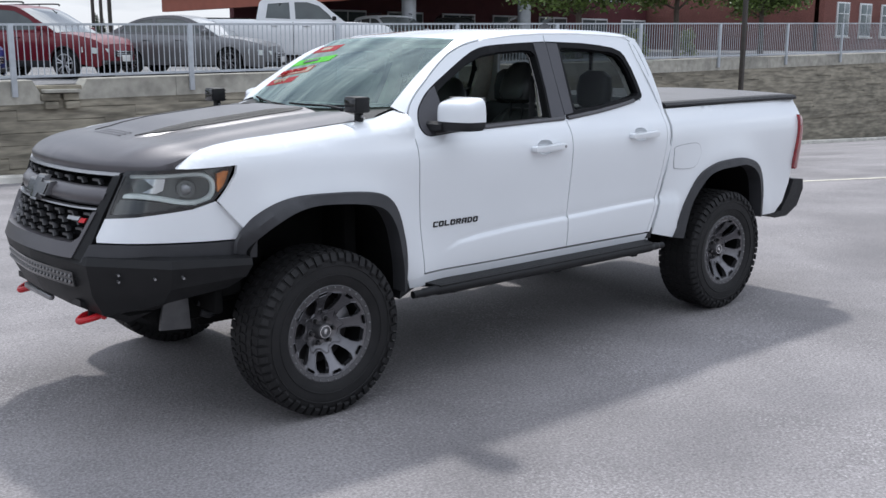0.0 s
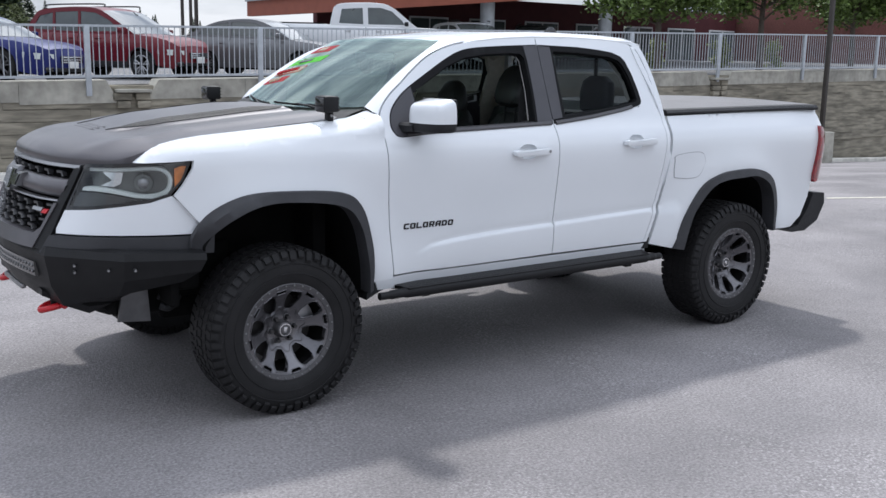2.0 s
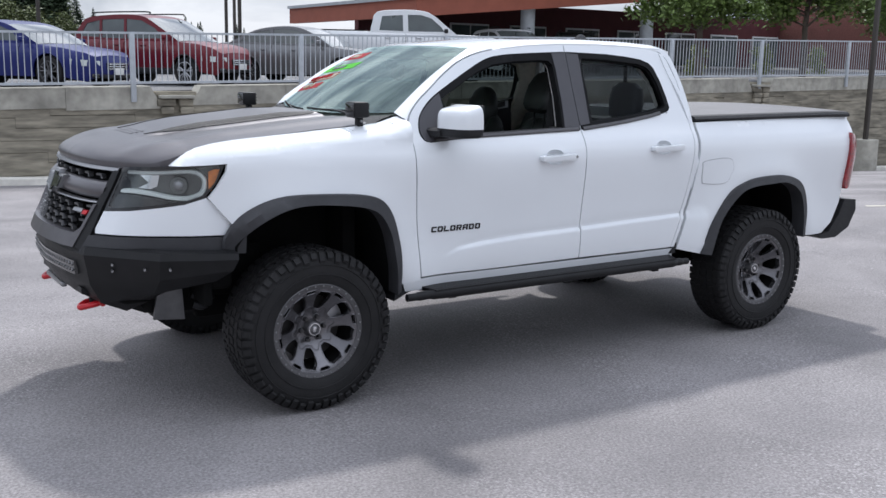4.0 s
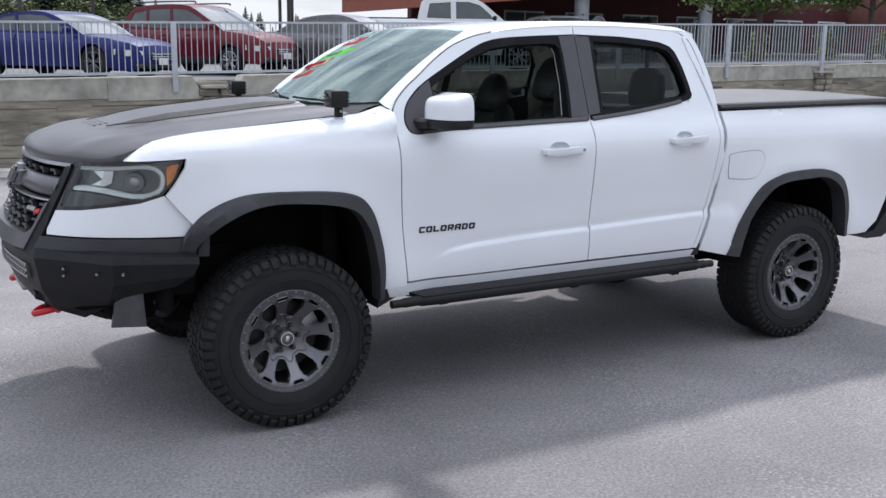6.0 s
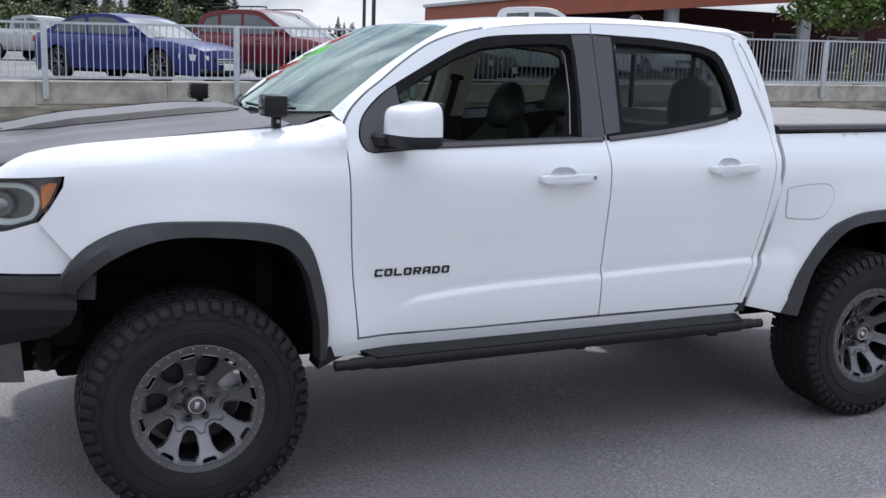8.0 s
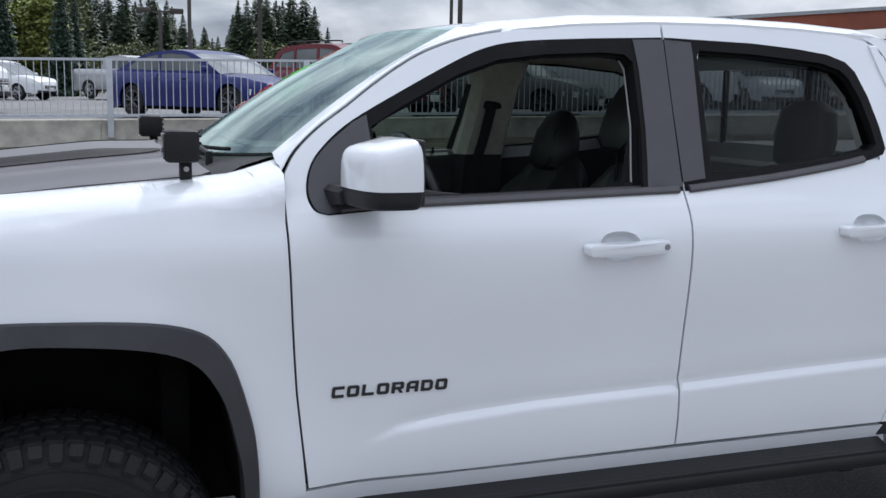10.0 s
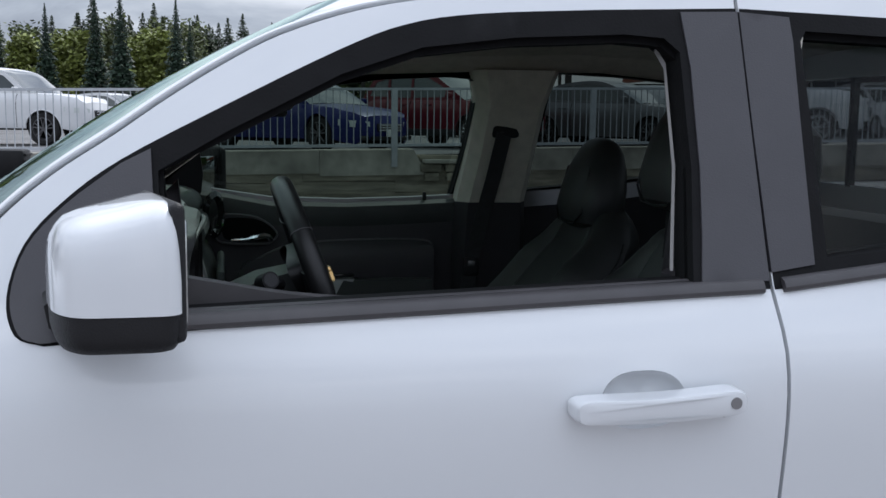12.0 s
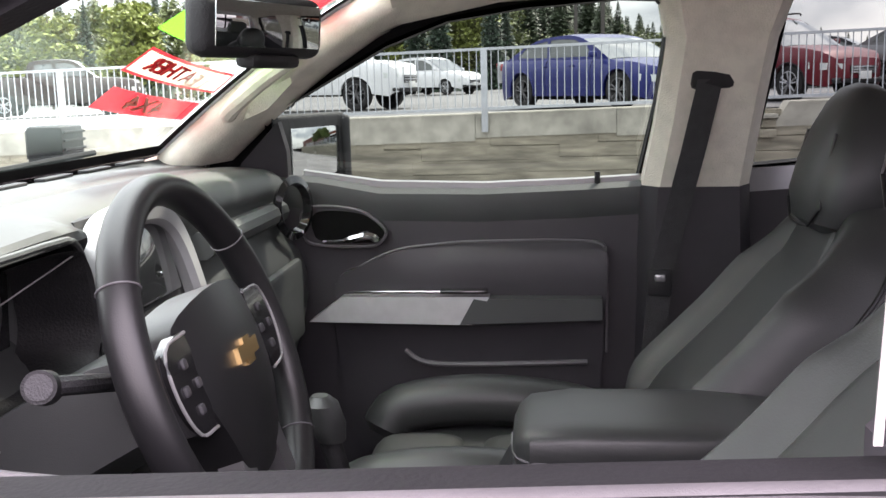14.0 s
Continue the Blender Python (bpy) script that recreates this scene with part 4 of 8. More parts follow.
def build_cab_top():
    # roof
    def edge_y(x):
        z = float(np.interp(x, (1.05, 1.231, 1.458, 1.71, 2.0, 2.25, 2.42, 2.55), (1.768, 1.804, 1.830, 1.845, 1.850, 1.845, 1.836, 1.83)))
        return half_width(x, z) + 0.002, z

    rings = []
    for x in np.linspace(1.085, 2.63, 44):
        ye, ze = edge_y(max(x, 1.10))
        ye *= 1 - 0.055 * smooth(1.32, x, x + 0.2)
        ze += 0.004 + 0.006 * smooth(1.32, x, x + 0.2)
        zc = float(np.interp(x, (1.045, 1.2, 1.5, 1.9, 2.3, 2.55, 2.63), (1.822, 1.846, 1.876, 1.888, 1.884, 1.868, 1.852)))
        if x > 2.5:
            k = (x - 2.5) / 0.13
            ye -= 0.03 * k * k
            ze -= 0.012 * k * k
        row = []
        for u in np.linspace(-1, 1, 33):
            t = abs(u)
            z = zc - (zc - ze) * (0.42 * t ** 2 + 0.58 * t ** 14)
            z += 0.006 * (math.exp(-((t - 0.86) / 0.03) ** 2) - 0.8 * math.exp(-((t - 0.80) / 0.02) ** 2))
            row.append((x + (0.10 * t ** 6 - 0.04 * (1 - t * t)) * smooth(1.3, x, x + 0.2), ye * u, z - 0.004 * smooth(1.3, x, x + 0.2)))
        rings.append(row)
    bm = loft(rings, closed=False)
    e = [ed for ed in bm.edges if ed.is_boundary]
    r = bmesh.ops.extrude_edge_only(bm, edges=e)
    bmesh.ops.translate(bm, vec=(0, 0, -0.02), verts=[v for v in r["geom"] if isinstance(v, bmesh.types.BMVert)])
    part("roof", bm, WHITE, truck)
    # A pillars from the wing to the roof
    pa = cat([(0.560, 1.424), (0.598, 1.478), (0.664, 1.536), (0.742, 1.589), (0.818, 1.644), (0.898, 1.696), (0.981, 1.741), (1.098, 1.782), (1.225, 1.808)], 5)
    rings = []
    for i, (x, z) in enumerate(pa):
        t = i / (len(pa) - 1)
        w = half_width(x, z)
        b = Vector(wind(-1.0, min(1, t * 1.02)))
        a = Vector((x, -w, z))
        m = (a + b) / 2 + Vector((-0.006, -0.018, 0.001)) * (1 - 0.9 * smooth(t, 0.60, 0.97))
        inn = b + Vector((0.008, 0.004, -0.010))
        pts = cat([a + Vector((0, 0.02, -0.01)), a, a * 0.6 + m * 0.4 + Vector((0, -0.004, 0.004)), m, b * 0.7 + m * 0.3 + Vector((0, 0, 0.001)), b, inn], 3)
        rings.append(pts)
    both("windscreen_pillar", loft(rings, closed=False), WHITE, truck)
    # windscreen with its black border
    n, m = 24, 14
    bm = loft([[wind(-1 + 2 * i / n, j / m) for i in range(n + 1)] for j in range(m + 1)], closed=False)
    g = part("windscreen", bm, GLASS_WIND, truck, "green-tinted windscreen with price stickers")
    bm = bmesh.new()
    def band(us, vs):
        loft([[Vector(wind(u, v)) + Vector((0.006, 0, -0.006)) for u in us] for v in vs], closed=False, bm=bm)
    band(np.linspace(-1, 1, 20), (0.0, 0.03, 0.055))
    band(np.linspace(-1, 1, 20), (0.955, 1.0))
    band((-1, -0.965), np.linspace(0, 1, 12))
    band((0.965, 1), np.linspace(0, 1, 12))
    part("windscreen_border", bm, SEAL, g)
    for u0, u1 in ((-0.72, 0.02), (0.08, 0.78)):
        blade = [Vector(wind(u0 + (u1 - u0) * f, 0.004 + 0.022 * f)) + Vector((-0.010, 0, 0.009)) for f in np.linspace(0, 1, 9)]
        wp = part("wiper", tube(blade, 0.006, 6), SEAL, truck, "black windscreen wiper")
        root = Vector(wind(u0 + 0.06, 0.0)) + Vector((-0.045, 0, -0.004))
        part("wiper_arm", tube([root, root.lerp(blade[4], 0.5) + Vector((-0.006, 0, 0.006)), blade[4] + Vector((-0.004, 0, 0.004))], [0.008, 0.006, 0.004], 8), PLASTIC, wp)
        part("wiper_pivot", cyl(root - Vector((0, 0, 0.03)), root + Vector((0, 0, 0.008)), 0.010, 10), PLASTIC, wp)
    # cab back wall with its window
    def back(u, v, d):
        return (2.628 - 0.10 * smooth(v, 1.40, 1.86) - d, u, v)
    out = [(-0.845, 0.62), (-0.93, 1.15), (-0.85, 1.40), (-0.66, 1.80), (-0.58, 1.84), (0.58, 1.84), (0.66, 1.80), (0.85, 1.40), (0.93, 1.15), (0.845, 0.62)]
    hole = [(-0.66, 1.45), (-0.56, 1.74), (0.56, 1.74), (0.66, 1.45)]
    part("cab_back", sheet(out, back, 0.10, 0.03, holes=[hole], back=True), WHITE, truck)
    bw = part("rear_window", sheet(hole, lambda u, v, d: back(u, v, 0.012 + d), 0.1, 0), GLASS_TINT, truck, "tinted sliding rear window")
    for y in (-0.26, 0.26):
        part("window_bar", box((2.60, y, 1.595), (0.02, 0.022, 0.30), 0.004, rot=None), SEAL, bw)
    a = part("roof_antenna", loft([[(2.42 + dx * s, y * s, 1.878 + h) for dx, y in ((-0.08, 0), (-0.03, 0.022), (0.05, 0.02), (0.07, 0), (0.05, -0.02), (-0.03, -0.022))] for s, h in ((1, 0), (0.8, 0.02), (0.45, 0.045), (0.2, 0.055))]), GLOSSBLACK, truck, "small black roof aerial")


def build_nose():
    # headlamps
    lamp = [(0.600, 1.200), (0.62, 1.212), (0.74, 1.216), (0.86, 1.221), (1.00, 1.233), (1.095, 1.243), (1.108, 1.222), (1.075, 1.150), (1.02, 1.090), (0.93, 1.062), (0.83, 1.048), (0.69, 1.030), (0.565, 1.022), (0.58, 1.12)]
    for s in (1, -1):
        def fn(dep):
            return lambda u, v, d: nose(s * u, v, dep + d)
        hl = part("headlamp", sheet(lamp, fn(0.055), 0.03, 0.05), LAMPGREY, truck, "projector headlamp with white light band and amber corner")
        rim = [(0.85 + (u - 0.85) * 1.03, 1.13 + (v - 1.13) * 1.10) for u, v in lamp]
        part("lamp_gasket", sheet(rim, fn(0.004), 0.03, 0.06, holes=[[(0.85 + (u - 0.85) * 0.975, 1.13 + (v - 1.13) * 0.93) for u, v in lamp]]), GLOSSBLACK, hl)
        # light band: top bar, round the outside, back along the bottom
        a = cat([(0.625, 1.198), (0.80, 1.200), (0.945, 1.206), (1.00, 1.195), (1.028, 1.160), (1.015, 1.105), (0.96, 1.080), (0.88, 1.080), (0.78, 1.098), (0.69, 1.108), (0.588, 1.108)], 6)
        bm = bmesh.new()
        rings = []
        for i, (u, v) in enumerate(a):
            du, dv = np.array(a[min(i + 1, len(a) - 1)]) - np.array(a[max(i - 1, 0)])
            ln = math.hypot(du, dv)
            nu, nv = -dv / ln * 0.0115, du / ln * 0.0115
            rings.append([nose(s * (u + nu), v + nv, 0.030), nose(s * (u + nu * 0.6), v + nv * 0.6, 0.022), nose(s * (u - nu * 0.6), v - nv * 0.6, 0.022), nose(s * (u - nu), v - nv, 0.030), nose(s * (u - nu), v - nv, 0.05), nose(s * (u + nu), v + nv, 0.05)])
        part("light_band", loft(rings, bm=bm), LAMPBAND, hl, "pale light guide band")
        part("dark_base", sheet([(0.575, 1.030), (0.585, 1.094), (0.69, 1.094), (0.78, 1.084), (0.87, 1.066), (0.80, 1.047), (0.69, 1.034)], fn(0.018), 0.03, 0.03), LAMPDARK, hl)
        part("turn_signal", sheet([(1.045, 1.205), (1.045, 1.12), (1.055, 1.112), (1.075, 1.155), (1.098, 1.215), (1.075, 1.216)], fn(0.016), 0.02, 0.03), AMBER, hl, "amber turn signal lens")
        p = Vector(nose(s * 0.905, 1.140, 0.045))
        q = Vector(nose(s * 0.905, 1.140, 0.0))
        n = (q - p).normalized()
        part("projector", cyl(p, p + n * 0.018, 0.046, 24, 0.040), LAMPGREY, hl)
        bm = bmesh.new()
        bmesh.ops.create_uvsphere(bm, u_segments=20, v_segments=10, radius=0.030, matrix=Matrix.Translation(p + n * 0.002))
        part("projector_lens", bm, STEEL, hl)
        part("reflector", sheet([(0.70, 1.185), (0.81, 1.186), (0.80, 1.135), (0.765, 1.120), (0.70, 1.125), (0.755, 1.15)], fn(0.035), 0.03, 0.02), REFLECTOR, hl)
        lens = part("lamp_lens", sheet(lamp, fn(0.006), 0.03, 0), GLASS_LAMP, hl)
        lens.visible_shadow = False
        # white corner below the lamp
        cor = [(0.555, 1.012), (0.69, 1.020), (0.83, 1.038), (0.93, 1.052), (1.032, 1.083), (1.108, 1.008), (1.176, 0.940), (1.165, 0.905), (1.0, 0.905), (0.82, 0.905), (0.545, 0.908), (0.538, 0.93)]
        part("front_corner", sheet(cor, fn(0.004), 0.035, 0.04), WHITE, truck)
        strip = [(0.525, 0.900), (0.82, 0.897), (1.0, 0.897), (1.15, 0.897), (1.175, 0.905), (1.215, 0.90), (1.21, 0.815), (1.0, 0.818), (0.82, 0.820), (0.505, 0.822)]
        part("fascia_strip", sheet(strip, fn(-0.008), 0.04, 0.05), FLARE, truck, "grey plastic strip above the bumper")
        # slanting grille cheek
        ch = [(0.545, 1.200), (0.590, 1.205), (0.545, 1.02), (0.530, 0.90), (0.512, 0.83), (0.44, 0.842), (0.475, 0.95), (0.505, 1.05)]
        part("grille_cheek", sheet(ch, fn(-0.006), 0.03, 0.05), POWDER, truck)

    def fs(dep):
        return lambda u, v, d: nose(u, v, dep + d)
    gr = part("grille", sheet([(-0.545, 1.215), (0.545, 1.215), (0.47, 0.835), (-0.47, 0.835)], fs(0.05), 0.06, 0.03), DARK, truck, "black honeycomb grille with a grey crossbar")
    part("top_trim", sheet([(-0.585, 1.212), (0.585, 1.212), (0.575, 1.198), (-0.575, 1.198)], fs(-0.006), 0.03, 0.03), SILVER, gr, "silver upper grille trim")
    part("crossbar", loft([[nose(u * k, z, dd) for z, dd, k in ((1.146, 0.022, 0.99), (1.144, 0.004, 0.99), (1.118, -0.012, 0.975), (1.094, -0.008, 0.965), (1.072, 0.008, 0.95), (1.060, 0.030, 0.945))] for u in np.linspace(-0.545, 0.545, 41)], closed=False), WRAP, gr, "satin charcoal crossbar", 60)
    part("lower_trim", sheet([(-0.515, 1.054), (0.515, 1.054), (0.512, 1.047), (-0.512, 1.047)], fs(-0.004), 0.03, 0.03), SILVER, gr)
    part("lower_frame", sheet([(-0.512, 1.04), (-0.492, 1.04), (-0.462, 0.930), (-0.425, 0.902), (0.425, 0.902), (0.462, 0.930), (0.492, 1.04), (0.512, 1.04), (0.482, 0.93), (0.455, 0.838), (-0.455, 0.838), (-0.482, 0.93)], fs(-0.012), 0.03, 0.05), WRAP, gr, "satin charcoal lower grille frame")
    # mesh bars: stepped rows of short teeth
    for row, (z, hw, n) in enumerate(((1.176, 0.53, 9), (1.028, 0.485, 8), (0.996, 0.475, 8), (0.962, 0.462, 8), (0.930, 0.445, 7))):
        bm = bmesh.new()
        loft([[nose(u, z + dz, dd) for dz, dd in ((-0.005, 0.03), (0.004, 0.012), (0.006, 0.03))] for u in np.linspace(-hw, hw, 30)], bm=bm)
        part("mesh_bar", bm, GLOSSBLACK, gr)
        for k in range(n):
            u = -hw + (k + (0.75 if row % 2 else 0.25)) * 2 * hw / n
            a = [nose(u + du, z + dz, dd) for du, dz, dd in ((-0.030, 0.002, 0.004), (0.012, 0.002, 0.004), (0.030, -0.020, 0.008), (0.020, -0.022, 0.008), (0.006, -0.009, 0.008), (-0.030, -0.008, 0.008))]
            b = [nose(u + du, z + dz, dd) for du, dz, dd in ((-0.030, 0.002, 0.03), (0.012, 0.002, 0.03), (0.030, -0.020, 0.03), (0.020, -0.022, 0.03), (0.006, -0.009, 0.03), (-0.030, -0.008, 0.03))]
            part("mesh_tooth", loft([a, b]), BRACE, gr)
    # cross-shaped badge, plain
    q = [(-0.115, 0.028), (-0.04, 0.028), (-0.032, 0.046), (0.044, 0.046), (0.036, 0.028), (0.115, 0.028), (0.10, -0.024), (0.03, -0.024), (0.022, -0.046), (-0.05, -0.046), (-0.042, -0.024), (-0.125, -0.024)]
    part("grille_badge", sheet([(u, 1.108 + v) for u, v in q], fs(-0.036), 0.03, 0.03), GLOSSBLACK, gr, "gloss black emblem")
    part("badge_border", sheet([(u * 1.12, 1.108 + v * 1.24) for u, v in q], fs(-0.030), 0.03, 0.03), SILVER, gr)
    part("red_badge", sheet([(0.425, 1.006), (0.462, 1.006), (0.455, 0.988), (0.418, 0.988)], fs(-0.004), 0.03, 0.01), RED, gr)
    part("silver_badge", sheet([(0.335, 1.012), (0.42, 1.012), (0.415, 0.996), (0.33, 0.996)], fs(-0.004), 0.03, 0.01), SILVER, gr)


def build_bumper():
    """Folded steel bumper with a light bar, side wings, shackles and skid."""
    corner = [(-0.945, -0.52, 0.857), (-1.000, -0.535, 0.847), (-1.012, -0.545, 0.812), (-0.985, -0.53, 0.665), (-0.93, -0.51, 0.565), (-0.80, -0.46, 0.500)]
    b = part("front_bumper", loft([
        [(-1.000, 0.0, 0.862), (-1.056, 0.0, 0.852), (-1.070, 0.0, 0.815), (-1.058, 0.0, 0.690), (-1.02, 0.0, 0.605), (-0.93, 0.0, 0.58)],
        [(-0.985, -0.30, 0.860), (-1.040, -0.30, 0.850), (-1.054, -0.30, 0.814), (-1.040, -0.30, 0.680), (-0.995, -0.30, 0.590), (-0.89, -0.30, 0.55)],
        corner], closed=False), POWDER, truck, "black steel off-road bumper with light bar", sharp=20)
    bm = bmesh.new()
    wing = [corner,
            [(-0.705, -0.775, 0.848), (-0.735, -0.815, 0.838), (-0.742, -0.828, 0.806), (-0.735, -0.80, 0.710), (-0.74, -0.72, 0.630), (-0.70, -0.58, 0.575)],
            [(-0.40, -0.872, 0.838), (-0.40, -0.925, 0.830), (-0.40, -0.930, 0.800), (-0.42, -0.905, 0.745), (-0.48, -0.84, 0.690), (-0.54, -0.62, 0.650)]]
    loft(wing, closed=False, bm=bm)
    a, c = both("bumper_wing", bm, POWDER, truck, "", 20)
    a.parent = c.parent = b
    cap = bmesh.new()
    cap.faces.new([cap.verts.new(p) for p in wing[2]])
    a, c = both("wing_end", cap, POWDER, b)
    for px, pz in ((-0.905, 0.775), (-0.905, 0.745), (-0.79, 0.762), (-0.70, 0.770)):
        py = 0.55 + (px + 1.0) * 1.03
        both("bumper_bolt", cyl((px, -py + 0.02, pz), (px - 0.008, -py - 0.014, pz), 0.0055, 10), STEEL, b)
    # other half of the middle
    m = b.data.copy()
    m.transform(Matrix.Diagonal((1, -1, 1, 1)))
    m.flip_normals()
    o = new("bumper_centre", m)
    o.parent = b
    # recessed light bar with two rows of bulbs
    lb = bmesh.new()
    rings = []
    for y in np.linspace(-0.43, 0.43, 15):
        x = -1.072 + 0.040 * (abs(y) / 0.43) ** 1.6
        rings.append([(x, y, 0.768), (x + 0.004, y, 0.700), (x + 0.06, y, 0.700), (x + 0.06, y, 0.768)])
    bar = part("light_bar", loft(rings, bm=lb), GLOSSBLACK, b, "slim two-row light bar")
    bulb = None
    for k in range(24):
        y = -0.405 + 0.81 * k / 23
        x = -1.072 + 0.040 * (abs(y) / 0.43) ** 1.6
        for z in (0.748, 0.720):
            if bulb is None:
                bulb = part("light_cell", cyl((0.002, 0, 0), (-0.003, 0, 0), 0.0085, 10), STEEL, bar)
                bulb.matrix_basis = pose(x, y, z)
            else:
                share("light_cell", bulb, bar, pose(x, y, z))
    # shackles
    for y in (-0.40, 0.40):
        s = part("shackle", tube(cat([(-0.900, y - 0.04, 0.555), (-0.960, y - 0.04, 0.545), (-0.995, y - 0.02, 0.535), (-1.005, y, 0.530), (-0.995, y + 0.02, 0.535), (-0.960, y + 0.04, 0.545), (-0.900, y + 0.04, 0.555)], 4), 0.015, 10), RED, b, "red recovery shackle")
        part("shackle_pin", cyl((-0.915, y - 0.075, 0.555), (-0.915, y + 0.075, 0.555), 0.016, 12), RED, s)
        part("shackle_tab", box((-0.900, y, 0.575), (0.12, 0.024, 0.07), 0.008), POWDER, s)
    part("winch_fairlead", box((-0.995, 0.14, 0.572), (0.03, 0.36, 0.030), 0.010), STEEL, b, "bare steel fairlead")
    # skid plate and the dark underside of the nose
    part("skid_plate", loft([[(-1.00, y, 0.60), (-0.70, y, 0.47), (-0.35, y, 0.43), (-0.35, y, 0.46), (-0.70, y, 0.50), (-1.00, y, 0.63)] for y in (-0.42, 0.42)]), POWDER, truck, "dark skid plate under the nose")
    both("brace_plate", loft([[(-0.695, y, 0.622), (-0.575, y, 0.628), (-0.565, y, 0.468), (-0.718, y, 0.482)] for y in (-0.625, -0.608)]), BRACE, truck, "dark bare steel brace plate below the bumper")
    # liner between the bumper and the wheel housing, with a hose and clamps
    both("splash_liner", box((-0.575, -0.45, 0.66), (0.30, 0.28, 0.35), 0.05, 2), DARK, truck)
    both("splash_liner", box((-0.43, -0.60, 0.74), (0.12, 0.36, 0.22), 0.03, 2), DARK, truck)
    both("splash_liner", box((-0.50, -0.66, 0.655), (0.05, 0.26, 0.20), 0.02, 2), DARK, truck)
    both("splash_liner", box((-0.27, -0.53, 0.68), (0.28, 0.03, 0.26), 0.012, 2), DARK, truck)
    for y0, z0, r0 in ((-0.66, 0.545, 0.018), (-0.63, 0.585, 0.013)):
        both("hose", tube(cat([(-0.53, y0, z0), (-0.49, y0 - 0.01, z0 - 0.012), (-0.45, y0 + 0.02, z0 + 0.01), (-0.42, y0 + 0.06, z0 + 0.02)], 4), r0, 8), PLASTIC, truck)
    part("nose_core", box((-0.62, 0, 0.86), (0.50, 1.16, 0.62), 0.05), DARK, truck)


def build_flares():
    for name, inn, out in (("front_flare", ARCH_F_IN, ARCH_F + [(-0.446, 0.845)]), ("rear_flare", ARCH_R_IN, ARCH_R)):
        a, b = cat(inn, 6), cat(out, 6)
        n = 60
        A = [a[int(i * (len(a) - 1) / n)] for i in range(n + 1)]
        B = [b[int(i * (len(b) - 1) / n)] for i in range(n + 1)]
        rings = []
        for (xi, zi), (xo, zo) in zip(A, B):
            wo = half_width(xo, zo)
            tip = max(wo + 0.03, 0.962)
            if xi < -0.2:
                tip = wo + 0.012 + (tip - wo - 0.012) * smooth(zi, 0.84, 1.0)
            m = ((xi * 0.35 + xo * 0.65), (zi * 0.35 + zo * 0.65))
            e = ((xo - xi) * 0.10, (zo - zi) * 0.10)
            rings.append([(xo + e[0], -(wo - 0.006), zo + e[1]), (xo, -(wo + 0.014), zo), (m[0], -(tip - 0.010), m[1]), (xi, -tip, zi), (xi - e[0] * 0.3, -(tip - 0.012), zi - e[1] * 0.3), (xi, -(tip - 0.10), zi)])
        both(name, loft(rings, closed=False), FLARE, truck, "grey grained plastic wheel arch flare", sharp=50)
        # dark wheel housing
        well = []
        for (xi, zi) in A:
            well.append([(xi, -0.90, zi), (xi, -0.50, zi), ])
        bm = loft(well, closed=False)
        cx = sum(p[0] for p in A) / len(A)
        c = bm.verts.new((cx, -0.50, 0.70))
        vs = [bm.verts.new((x, -0.50, z)) for x, z in A]
        for i in range(len(vs) - 1):
            bm.faces.new((c, vs[i], vs[i + 1]))
        bm.faces.new((c, vs[-1], vs[0]))
        both("wheel_housing", bm, DARK, truck)
    # mud guards at the back of the front arches, front of the rear ones
    both("front_mud_guard", loft([[(0.47, y, 0.60), (0.61, y, 0.60), (0.61, y, 0.565), (0.53, y, 0.535), (0.455, y, 0.50)] for y in (-0.905, -0.78)]), PLASTIC, truck)
    both("rear_mud_guard", loft([[(2.44, y, 0.58), (2.475, y, 0.645), (2.50, y, 0.645), (2.49, y, 0.58)] for y in (-0.905, -0.80)]), PLASTIC, truck)


